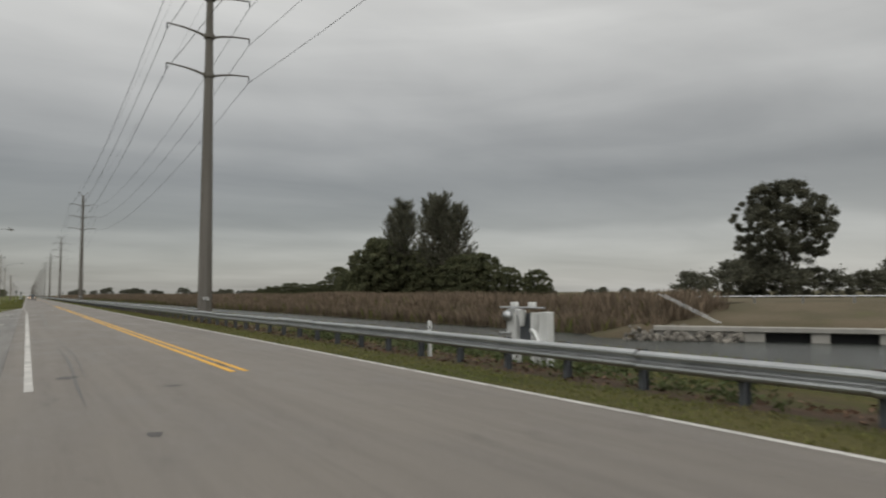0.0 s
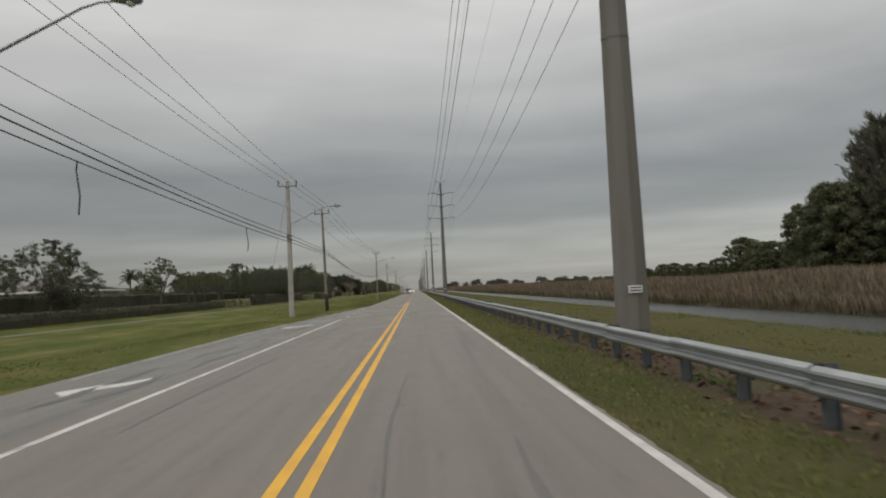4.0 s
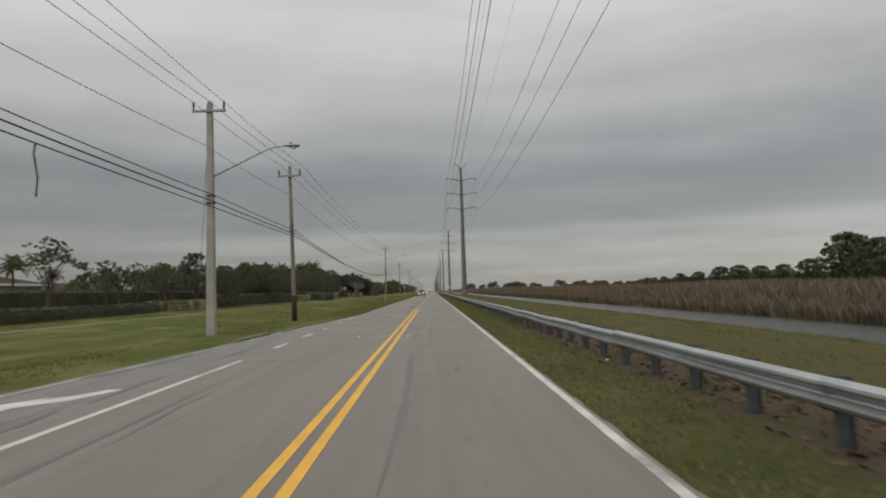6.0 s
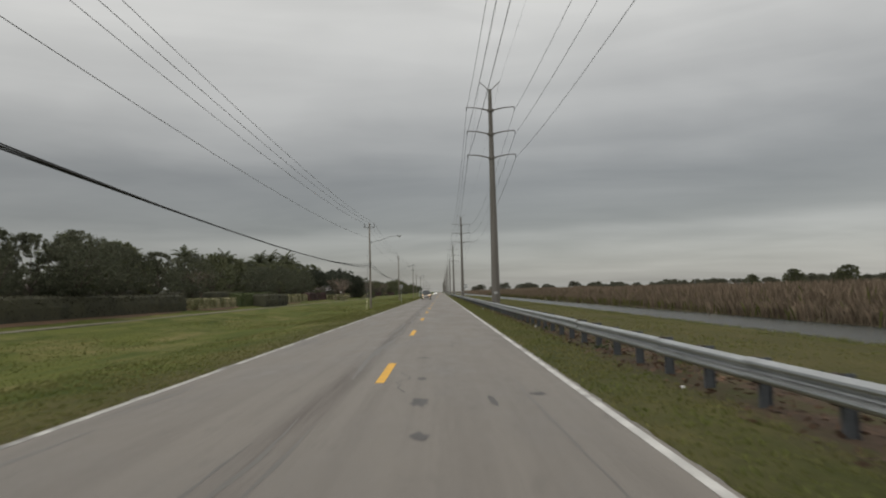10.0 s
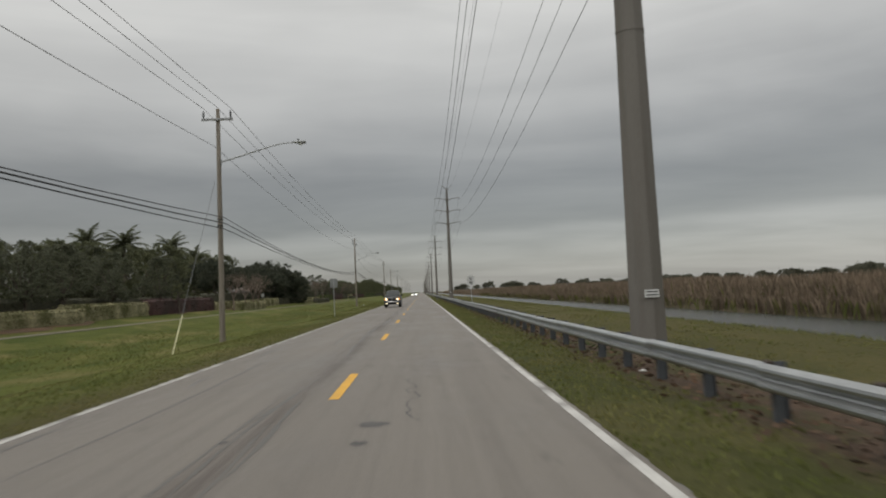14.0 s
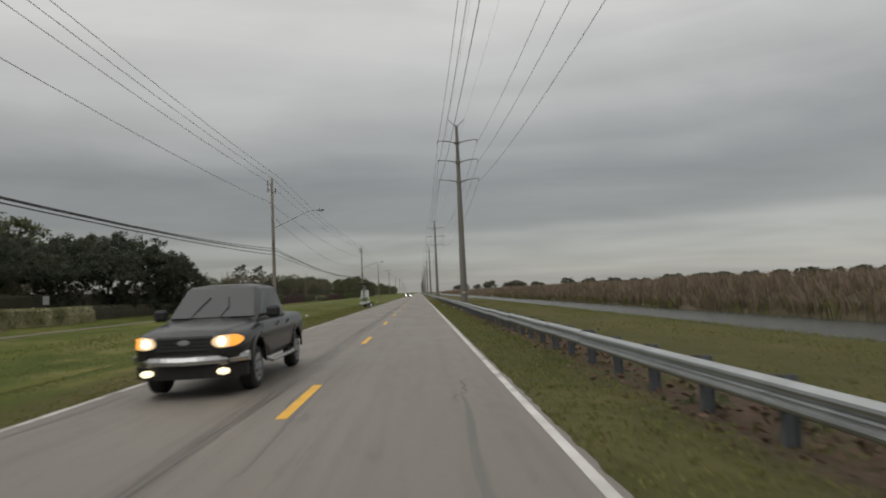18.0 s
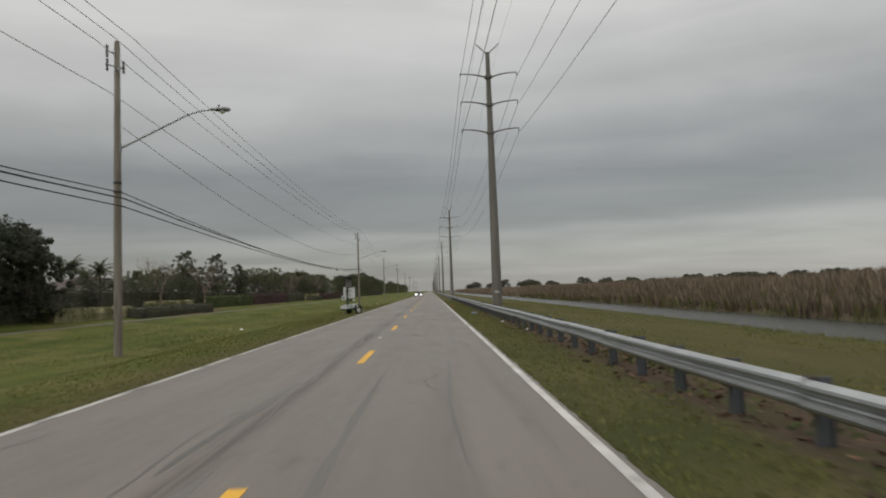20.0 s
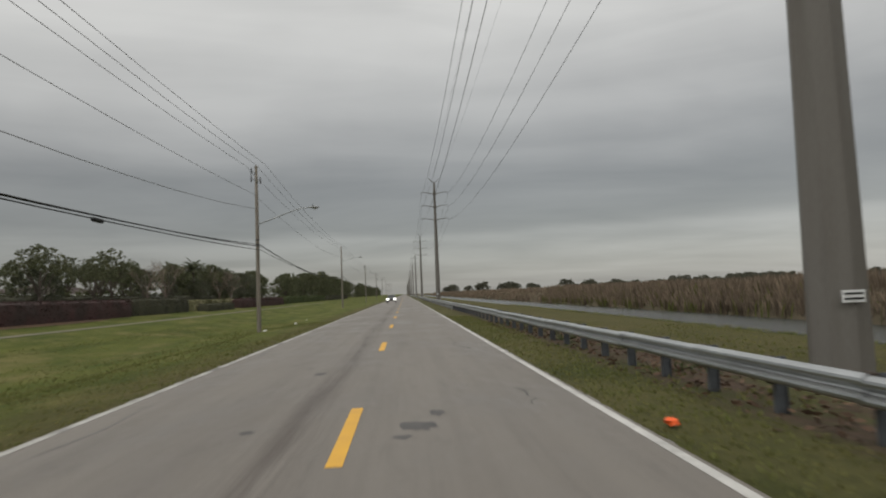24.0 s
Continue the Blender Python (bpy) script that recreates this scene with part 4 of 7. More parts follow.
def utility_pole(x, y, top, square, mat, label, arm=None, lamp=None, gear=False, base_dark=False, lean=0.0, transformer=False):
    zb = ground_z(x, y)
    p = thing("utility_pole", x, y, zb, label, "power pole", "roadside utility poles")
    p.matrix_basis = pose(x, y, zb, 0, lean, 0)
    h = top - zb
    bm = B()
    if square:
        box(bm, (0, 0, h / 2 - 0.5), (0.42, 0.42, h + 1.0), 0.03, taper=0.62)
    else:
        lathe(bm, [(0.17, -1.0), (0.165, 0), (0.14, h * 0.5), (0.105, h - 0.05), (0.06, h)], 10)
    part("shaft", bm, mat, p, smooth=not square)
    if square:
        bm = B()
        lathe(bm, [(0.16, h), (0.1, h + 0.06), (0.01, h + 0.12)], 4)
        part("cap", bm, "concrete", p)
    if base_dark:
        bm = B()
        lathe(bm, [(0.185, -0.2), (0.185, 1.75), (0.17, 1.8)], 10)
        part("wrap", bm, "timber_dark", p, "dark wrapped foot of the pole", smooth=True)
    if arm:
        crossarm(p, arm[0] - zb, arm[1], arm[2])
    if lamp:
        street_light_arm(p, 0.18, lamp[0] - zb, lamp[1], lamp[2])
    if gear:
        bm = B()
        lathe(bm, [(0.03, 0), (0.05, 0.1), (0.12, 0.15), (0.12, 0.55), (0.05, 0.6), (0.03, 0.7)], 10, Matrix.Translation((0.22, -0.2, h - 2.1)))
        part("arrester", bm, "arm", p, "grey arrester can")
        bm = B()
        tube(bm, [(0.3, -0.2, h - 1.7), (0.36, -0.2, h - 2.4), (0.24, -0.2, h - 3.0)], 0.012, 5)
        part("jumper_wire", bm, "wire", p)
    if transformer:
        for s, dz in ((-1, -1.0), (1, -1.15), (-1, -0.45)):
            bm = B()
            tube(bm, [(0, -0.15, h + dz - 0.1), (s * 0.32, -0.15, h + dz)], 0.03, 6)
            br = part("bracket", bm, "arm", p)
            bm = B()
            lathe(bm, [(0.03, -0.25), (0.06, -0.2), (0.04, -0.1), (0.065, 0), (0.04, 0.1), (0.06, 0.2), (0.03, 0.25)], 8, Matrix.Translation((s * 0.32, -0.15, h + dz)))
            part("cutout", bm, "insulator", br)
    for dz in (6.75, 6.4):
        bm = B()
        lathe(bm, [(0.23 if square else 0.17, dz - 0.03), (0.23 if square else 0.17, dz + 0.03)], 8)
        part("cable_band", bm, "darkmetal", p)
    return p


T3 = [(-1.0, 0.0), (-0.4, 0.0), (1.45, 0.0)]
T2 = [(-0.74, 0.0), (0.74, 0.0)]
poles = [
    dict(x=-9.6, y=-42.0, top=11.2, square=True, mat="concrete", label="square concrete utility pole with a crossarm", arm=(10.9, 1.28, T3)),
    dict(x=-9.66, y=41.6, top=11.2, square=True, mat="concrete", label="square tapered concrete utility pole with crossarm and street light", arm=(10.75, 1.28, T3), lamp=(8.0, 3.2, 1.35), gear=True),
    dict(x=-9.34, y=79.5, top=11.1, square=True, mat="concrete", label="square concrete utility pole with short crossarm and street light", arm=(10.65, 0.82, T2), lamp=(7.45, 3.55, 1.4)),
    dict(x=-8.42, y=94.0, top=10.75, square=False, mat="timber", label="round wooden utility pole with a dark wrapped foot", arm=(10.0, 0.82, T2), base_dark=True, lean=-1.0),
    dict(x=-9.52, y=200.0, top=12.2, square=False, mat="timber", label="grey wooden utility pole with short crossarm and street light", arm=(11.55, 0.85, T2), lamp=(9.2, 4.0, 0.95)),
    dict(x=-10.5, y=282.5, top=11.9, square=False, mat="timber", label="grey wooden utility pole carrying a street light", lamp=(7.6, 3.6, 1.4), transformer=True),
    dict(x=-9.95, y=362.5, top=11.45, square=False, mat="timber", label="weathered wooden utility pole with cutouts and street light", lamp=(7.1, 3.7, 1.1), transformer=True),
    dict(x=-11.8, y=446.0, top=11.6, square=False, mat="timber", label="distant wooden utility pole with street light", lamp=(8.6, 3.4, 0.7)),
    dict(x=-12.2, y=532.0, top=11.6, square=False, mat="timber", label="distant wooden utility pole", transformer=True),
    dict(x=-12.4, y=618.0, top=11.6, square=False, mat="timber", label="distant wooden utility pole with street light", lamp=(8.6, 3.4, 0.7)),
    dict(x=-12.6, y=704.0, top=11.6, square=False, mat="timber", label="distant wooden utility pole", transformer=True),
    dict(x=-12.8, y=790.0, top=11.6, square=False, mat="timber", label="distant wooden utility pole with street light", lamp=(8.6, 3.4, 0.7)),
    dict(x=-13.0, y=880.0, top=11.6, square=False, mat="timber", label="distant wooden utility pole"),
    dict(x=-13.2, y=980.0, top=11.6, square=False, mat="timber", label="distant wooden utility pole"),
]
for kw in poles:
    utility_pole(**kw)
P0 = [(kw["x"], kw["y"], kw["top"]) for kw in poles]
L1 = "thin roadside power conductor on pole crossarms"
for wide, dx, dz in ((-1.0, -0.74, -0.02), (-0.4, 0.0, 0.05), (1.45, 0.74, -0.02)):
    pts = [(x + (wide if i < 2 else dx), y - 0.16, t + dz) for i, (x, y, t) in enumerate(P0)]
    hanging("line_wire", pts, 1.6, 0.016, "wire", L1, "roadside line wires", seg=14)
pts = [(x - 0.25, y, t - (3.05 if i < 2 else 2.1)) for i, (x, y, t) in enumerate(P0)]
hanging("neutral_wire", pts, 1.7, 0.015, "wire", "thin neutral wire below the crossarms", "roadside line wires", seg=14)
hanging("service_wire", [(-10.3, 282.5, 8.4), (-9.8, 362.5, 8.2)], 2.9, 0.015, "wire", "slack thin wire strung between two wooden poles", "roadside line wires", seg=18, fixed=True)
LOWEST = (6.2, 6.16, 5.88, 5.6, 5.47, 5.25, 5.16)
for dx, sag, heights, r in ((0.0, 1.6, (7.1, 6.86, 6.5, 6.05, 6.12, 5.80, 5.58), 0.020), (0.08, 1.3, (6.7, 6.5, 6.15, 5.78, 5.78, 5.56, 5.42), 0.028), (0.05, 1.05, LOWEST, 0.022)):
    pts = [(x + 0.2 + dx, y, heights[min(i, 6)]) for i, (x, y, t) in enumerate(P0)]
    if heights is LOWEST:
        # the first span hangs slacker than the rest
        hanging("telephone_cable", pts[:2], 4.2, r, "cable", "slack black telephone cable sagging low between poles", "telephone cables", seg=14, cat="cable", fixed=True)
        pts = pts[1:]
    hanging("telephone_cable", pts, sag, r, "cable", "thick black telephone cable sagging between poles", "telephone cables", seg=14, cat="cable", fixed=True)
# cable tail and splice that hang from the telephone cable


def cable_point(y, dx, heights):
    """The place on a telephone cable at a distance y along the road."""
    for i in range(len(P0) - 1):
        a, b = P0[i], P0[i + 1]
        if a[1] <= y < b[1]:
            f = (y - a[1]) / (b[1] - a[1])
            za, zb = heights[min(i, 6)], heights[min(i + 1, 6)]
            return Vector((a[0] + (b[0] - a[0]) * f + 0.2 + dx, y, za + (zb - za) * f - 1.05 * min(1.0, ((b[1] - a[1]) / 95) ** 2) * 4 * f * (1 - f)))


for ty, low in ((45.6, 1.7), (65.3, 1.45)):
    q = cable_point(ty, 0.05, LOWEST)
    bm = B()
    tube(bm, [q, q + Vector((0.02, -0.1, -0.3)), q + Vector((0.1, -0.05, -0.65 * low)), q + Vector((0.03, 0.0, -low))], 0.025, 5)
    tagged(part("cable_tail", bm, "cable"), "loose black cable end hanging from the line", "cable", "loose cable ends")
q = cable_point(337.4, 0.05, LOWEST)
bm = B()
lathe(bm, [(0.03, -0.4), (0.085, -0.33), (0.085, 0.33), (0.03, 0.4)], 8, pose(q.x, q.y, q.z - 0.03, 90, 0, 0))
tagged(part("splice_case", bm, "cable"), "black splice case clipped on a telephone cable", "cable")

# guy wires with a yellow guard
bm = B()
tube(bm, [(-9.4, 79.5, 10.2), (-14.5, 92.0, ground_z(-14.5))], 0.012, 4)
tagged(part("guy_wire", bm, "wire"), "steel guy wire anchoring the concrete pole", "guy wire")
guy = thing("guy_wire", label="steel guy wire with a pale yellow plastic guard", category="guy wire")
bm = B()
tube(bm, [(-9.85, 200.3, 8.2), (-9.2, 192.0, ground_z(-9.2, 192))], 0.012, 4)
part("cable", bm, "wire", guy)
bm = B()
tube(bm, [(-9.32, 193.55, ground_z(-9.2, 192) + 1.62), (-9.2, 192.0, ground_z(-9.2, 192))], 0.03, 6)
part("guard", bm, "guard", guy, "pale yellow guard sleeve")

# ---- plants ----


def leaf_quads(centres, size, rs, flat=0.0):
    """One small pointed quad a centre, turned at random; flat presses them level."""
    c = np.asarray(centres, float)
    n = len(c)
    a = rs.normal(size=(n, 3))
    a[:, 2] *= 1 - flat
    a /= np.linalg.norm(a, axis=1)[:, None] + 1e-9
    b = np.cross(a, rs.normal(size=(n, 3)))
    b /= np.linalg.norm(b, axis=1)[:, None] + 1e-9
    s = (size * rs.uniform(0.6, 1.35, n))[:, None]
    v = np.stack([c - a * s, c + b * s * 0.45, c + a * s, c - b * s * 0.45], 1).reshape(-1, 3)
    f = np.arange(4 * n).reshape(-1, 4)
    return v, f


def crown_points(rs, blobs, per, fill=0.75):
    """Points near the surfaces of ellipsoid clumps (x, y, z, rx, ry, rz)."""
    out = []
    for x, y, z, rx, ry, rz in blobs:
        d = rs.normal(size=(per, 3))
        d /= np.linalg.norm(d, axis=1)[:, None]
        r = rs.uniform(0.3, 1.0, per) ** 0.5 * (0.92 + 0.4 * np.minimum(rs.exponential(0.5, per), 1.8))
        out.append(np.array((x, y, z)) + d * r[:, None] * np.array((rx, ry, rz)) * fill)
    return np.concatenate(out)


def limbs(bm, rs, h, spread, n, trunk_r, start):
    """A tapered trunk with limbs that reach into the crown."""
    lean = rs.uniform(-0.03, 0.03, 2) * h
    tube(bm, [(0, 0, -0.3), (lean[0] * 0.3, lean[1] * 0.3, h * start * 0.6), (lean[0], lean[1], h * (start + 0.25))], [trunk_r, trunk_r * 0.75, trunk_r * 0.4], 7)
    for k in range(n):
        a = 2 * math.pi * (k + rs.uniform(-0.3, 0.3)) / n
        z0 = h * (start * rs.uniform(0.55, 1.1))
        r = spread * rs.uniform(0.5, 0.85)
        z1 = h * rs.uniform(start + 0.25, 0.85)
        tube(bm, [(lean[0] * 0.5, lean[1] * 0.5, z0), (math.cos(a) * r * 0.45, math.sin(a) * r * 0.45, z0 + (z1 - z0) * 0.6), (math.cos(a) * r, math.sin(a) * r, z1)],
             [trunk_r * 0.45, trunk_r * 0.28, trunk_r * 0.08], 5)


def tree(name, label, seed, h, spread, nblob, per, leaf, mat, start=0.3, flat=False, group="", blob=0.32, low=0.3, bark="bark", tall=1.0, inner=0.12, flat_low=0.62, gaps=-0.12):
    rs = np.random.default_rng(seed)
    p = thing(name, label=label, category="tree", group=group)
    bm = B()
    limbs(bm, rs, h, spread, 7, 0.035 * h ** 0.8 * 0.55 + 0.05, start)
    part("trunk", bm, bark, p)
    blobs = []
    tries = 0
    while len(blobs) < nblob and tries < nblob * 6:
        tries += 1
        a = rs.uniform(0, 2 * math.pi)
        q = rs.uniform(0, 1) ** 0.55
        zf = rs.uniform(0, 1)
        if flat:
            z = h * (flat_low + (0.95 - flat_low) * (1 - q * q * 0.75) * rs.uniform(0.35, 1))
            r = spread * q
        else:
            z = h * (low + (1 - low) * zf * 0.93)
            r = spread * q * math.sqrt(max(0.08, 1 - (abs(zf - 0.4) / 0.62) ** 2))
        s = spread * blob * rs.uniform(0.5, 1.3)
        # gaps and lobes in the crown
        if noise.noise(Vector((math.cos(a) * r / spread * 2.1, math.sin(a) * r / spread * 2.1, z / spread * 2.1 + seed))) < gaps:
            continue
        blobs.append((math.cos(a) * r, math.sin(a) * r, min(z, h - s * 0.5), s, s, s * (0.6 if flat else 0.75 * tall)))
    v, f = leaf_quads(crown_points(rs, blobs, per), leaf, rs, 0.4 if flat else 0.1)
    v2, f2 = leaf_quads(crown_points(rs, blobs, int(per * inner), 0.5), leaf * 2.0, rs, 0.1)
    v, f = np.concatenate([v, v2]), np.concatenate([f, f2 + len(v)])
    v[:, 2] *= h / np.quantile(v[:, 2], 0.997)
    from_arrays("crown", v, f, mat, p)
    return p


def palm(seed, h, label, group):
    """A feather palm: a slim trunk and arching fronds set with narrow hanging leaflets."""
    rs = np.random.default_rng(seed)
    p = thing("palm_tree", label=label, category="palm", group=group)
    bm = B()
    lean = rs.uniform(-0.4, 0.4, 2)
    tube(bm, [(0, 0, -0.3), (lean[0] * 0.3, lean[1] * 0.3, h * 0.38), (lean[0], lean[1], h * 0.76)], [0.2, 0.15, 0.12], 8)
    part("trunk", bm, "bark", p)
    verts, faces = [], []
    n, steps = 24, 15
    for k in range(n):
        a = 2.4 * k + rs.uniform(-0.2, 0.2)
        e0 = math.radians(84 - 92 * (k / (n - 1)) ** 0.9 + rs.uniform(-8, 8))
        droop = math.radians(rs.uniform(55, 95))
        L = h * rs.uniform(0.27, 0.34)
        d, side = Vector((math.cos(a), math.sin(a), 0)), Vector((-math.sin(a), math.cos(a), 0))
        q = Vector((lean[0], lean[1], h * 0.76))
        for j in range(steps):
            t = j / (steps - 1)
            e = e0 - droop * t ** 1.4
            step = d * math.cos(e) + Vector((0, 0, math.sin(e)))
            q2 = q + step * (L / steps)
            i = len(verts)
            verts += [q + side * 0.025, q - side * 0.025, q2]
            faces.append((i, i + 1, i + 2))
            w = L * 0.27 * math.sin(math.pi * min(1.0, t * 0.8 + 0.2)) ** 0.7
            for sgn in (-1, 1):
                for half in (0.0, 0.5):
                    base = q.lerp(q2, half)
                    tip = base + side * (sgn * w * 0.78) + step * (w * 0.55) - Vector((0, 0, w * rs.uniform(0.15, 0.55)))
                    i = len(verts)
                    verts += [base - step * 0.06, base + step * 0.06, tip]
                    faces.append((i, i + 1, i + 2))
            q = q2
    from_arrays("fronds", verts, faces, "palm", p)
    return p


def feathery_tree(name, label, seed, h, spread, n, group):
    """An upright tree of rising plumes: limbs sweep up from one trunk and carry long thin sprays that point outwards."""
    rs = np.random.default_rng(seed)
    p = thing(name, label=label, category="tree", group=group)
    bm = B()
    tube(bm, [(0, 0, -0.3), (0.1, 0, h * 0.35), (0, 0.1, h * 0.7), (0.05, 0, h * 0.96)], [0.28, 0.2, 0.11, 0.03], 7)
    cs, ds, ls = [], [], []
    for k in range(n):
        f = rs.uniform(0, 1) ** 0.85
        z0 = h * (0.18 + 0.72 * f)
        a = rs.uniform(0, 2 * math.pi)
        reach = spread * (1.0 - 0.72 * f ** 1.6) * rs.uniform(0.55, 1.1)
        up = reach * rs.uniform(0.75, 1.35)
        p0 = np.array((0.0, 0.0, z0))
        p2 = np.array((math.cos(a) * reach, math.sin(a) * reach, min(z0 + up, h * rs.uniform(0.97, 1.03))))
        p1 = (p0 + p2) / 2 + np.array((math.cos(a), math.sin(a), 0)) * reach * 0.12
        if k % 3 == 0:
            tube(bm, [tuple(p0), tuple(p1), tuple(p2)], [0.06, 0.035, 0.012], 4, cap=False)
        for j in range(26):
            t = rs.uniform(0.25, 1.05)
            c = (1 - t) ** 2 * p0 + 2 * t * (1 - t) * p1 + t * t * p2
            d = (p2 - p0) / np.linalg.norm(p2 - p0) + rs.normal(0, 0.42, 3) + np.array((0, 0, 0.25))
            cs.append(c + rs.normal(0, 0.17, 3))
            ds.append(d / np.linalg.norm(d))
            ls.append(rs.uniform(0.3, 0.8))
    part("trunk", bm, "bark", p)
    c, d, ln = np.array(cs), np.array(ds), np.array(ls)[:, None]
    w = np.cross(d, rs.normal(size=d.shape))
    w /= np.linalg.norm(w, axis=1)[:, None] + 1e-9
    v = np.stack([c - d * ln * 0.5, c + w * ln * 0.11, c + d * ln, c - w * ln * 0.11], 1).reshape(-1, 3)
    from_arrays("crown", v, np.arange(len(v)).reshape(-1, 4), "leaf_far", p)
    return p


def bare_tree(seed, h, label):
    """A leafless vase-shaped tree, forked again and again."""
    rs = np.random.default_rng(seed)
    p = thing("bare_tree", label=label, category="tree", group="leafless ornamental trees")
    bm = B()
    tube(bm, [(0, 0, -0.2), (0.03, 0, h * 0.18), (0, 0.02, h * 0.32)], [0.11, 0.085, 0.075], 6)
    part("trunk", bm, "twig", p)
    bm = B()

    def fork(a, d, length, r, level):
        b = a + d * length
        tube(bm, [a, a.lerp(b, 0.5) + Vector(rs.normal(size=3)) * length * 0.03, b], [r, r * 0.8, r * 0.6], 4 if level < 3 else 3, cap=False)
        if level >= 5:
            return
        for k in range(3 if level in (0, 2, 3) else 2):
            n = (d + Vector(rs.normal(size=3)) * 0.36 + Vector((0, 0, 0.14))).normalized()
            fork(b, n, length * rs.uniform(0.62, 0.86), r * 0.6, level + 1)

    for k in range(4):
        a = 2 * math.pi * k / 4 + rs.uniform(-0.3, 0.3)
        fork(Vector((0, 0, h * 0.3)), Vector((math.cos(a) * 0.42, math.sin(a) * 0.42, 1)).normalized(), h * 0.21, 0.05, 0)
    part("crown", bm, "twig", p)
    return p


def place(src, places):
    """Sets a thing at the first place and copies of it at the rest: (x, y, z, scale, turn)."""
    for i, (x, y, z, s, r) in enumerate(places):
        m = pose(x, y, z, 0, 0, r) @ Matrix.Diagonal((s, s, s, 1))
        if i == 0:
            src.matrix_basis = m
        else:
            copy_thing(src, m)


def gz(x):
    return ground_z(x) - 0.03


def stand(rows, h0):
    """Places for trees of model height h0 from (x, y, top) rows."""
    return [(x, y, gz(x), (t - gz(x)) / h0, (y * 77) % 360) for x, y, t in rows]


G_L = "trees behind the sidewalk hedges"
oak_a = tree("leafy_tree", "dark green broad-crowned tree behind clipped hedges", 11, 7, 3.3, 330, 46, 0.068, "leaf_dark", group=G_L, low=0.27, blob=0.105, gaps=-0.02)
oak_b = tree("leafy_tree", "dark green upright tree with an uneven crown", 12, 7, 2.6, 300, 46, 0.066, "leaf_dark", group=G_L, tall=1.2, low=0.3, blob=0.11, gaps=0.0)
airy = tree("airy_tree", "thin wide-topped tree with sparse olive foliage", 13, 6.5, 2.9, 300, 30, 0.055, "leaf_mid", start=0.4, flat=True, group=G_L, blob=0.075, flat_low=0.5, gaps=-0.05)
lush = tree("leafy_tree", "mid-green rounded tree in a dense row", 14, 7, 3.2, 150, 36, 0.12, "leaf_mid", group=G_L, low=0.06, blob=0.16)
spire = tree("slender_tree", "slender dark tree with clumped foliage", 15, 7, 1.75, 130, 36, 0.08, "leaf_dark", group=G_L, blob=0.16, low=0.2, gaps=-0.2)
banyan = tree("spreading_tree", "very wide dense dark fig tree with a flat crown", 16, 9, 8.0, 460, 52, 0.13, "leaf_fig", start=0.22, flat=True, group="spreading fig trees", blob=0.095, flat_low=0.34, gaps=-0.3)

place(airy, stand([(-25.5, 93.7, 5.4), (-25.5, 101.8, 4.9), (-25.3, 106.9, 4.9), (-24, 109, 5.0), (-25.6, 114, 5.2), (-28.6, 331.3, 5.4), (-26.6, 364.5, 6.4), (-28.5, 368, 6.6), (-27, 377.5, 7.0), (-26.6, 373.2, 5.9), (-29, 380, 6.6), (-28.4, 410, 6.9), (-29, 398, 6.8)]
                  + [(-30.5 - (y * 31) % 5, y, 6.0 + (y * 13) % 11 * 0.11) for y in range(384, 445, 7)], 5.75))
place(oak_a, stand([(-25.6, 73.5, 5.9), (-26.5, 79, 5.2), (-25.0, 58.5, 5.7), (-26.8, 67.3, 5.9), (-25, 125, 5.9), (-26, 133, 5.6), (-23.6, 146, 6.7), (-25.4, 150, 6.8), (-26.8, 174.7, 6.9), (-25.0, 194.6, 6.1), (-25.6, 209.3, 6.6), (-26.2, 223.0, 6.7), (-26.5, 326, 4.5),
                    (-27, 331, 4.6), (-27.5, 312, 3.9), (-28.5, 318.5, 4.0), (-29, 306, 4.2), (-28, 322.5, 4.1), (-27.6, 366, 4.9), (-29, 420, 7.3), (-28.4, 432, 6.8), (-29.5, 426, 6.6), (-30, 444, 7.0), (-27, 403, 5.0), (-29.8, 203.7, 7.4), (-30.4, 227.0, 7.8)], 6.4))
place(oak_b, stand([(-24.6, 119.5, 5.9), (-24.2, 128.3, 5.7), (-25.0, 139.6, 6.2), (-25.3, 143.5, 6.3), (-26.2, 155, 6.7), (-27.4, 160, 6.7), (-26.8, 165.6, 6.5), (-25.6, 200.5, 6.3), (-26.2, 215.1, 6.8), (-26.8, 235.4, 7.0), (-31.0, 185.5, 7.3),
                    (-31.0, 214.3, 7.3), (-29.5, 122, 5.4), (-30, 111, 4.6)], 6.4))
r3 = random.Random(3)


def skyline(y):
    """Height of the tall belt behind the gardens."""
    return float(np.interp(y, [120, 140, 165, 195, 215, 232, 246, 265, 280, 300], [5.0, 6.0, 6.4, 7.0, 7.3, 8.2, 9.2, 9.8, 10.3, 9.8]))


rows = [(-29, 155, 6.5), (-30, 165, 7), (-30, 190, 7.2), (-30, 198, 7.2), (-31, 212, 7.4), (-31, 228, 7.6), (-31, 241, 7.8), (-31, 250, 7.2)]
rows += [(-36 - r3.uniform(0, 9), y + r3.uniform(-1.5, 1.5), skyline(y) + r3.uniform(-1.4, 0.5)) for y in range(122, 302, 4)]
rows += [(-33 - r3.uniform(0, 8), y + r3.uniform(-2, 2), 5.0 + r3.uniform(-0.6, 0.8)) for y in range(340, 392, 5)]
rows += [(-29 + (y - 385) * 0.008 - r3.uniform(0, 6), y + r3.uniform(-2, 2), float(np.interp(y, [390, 440, 500, 540, 580, 620], [5.6, 6.9, 7.6, 9.4, 9.8, 8.8])) + r3.uniform(-0.8, 0.8)) for y in range(390, 620, 6)]
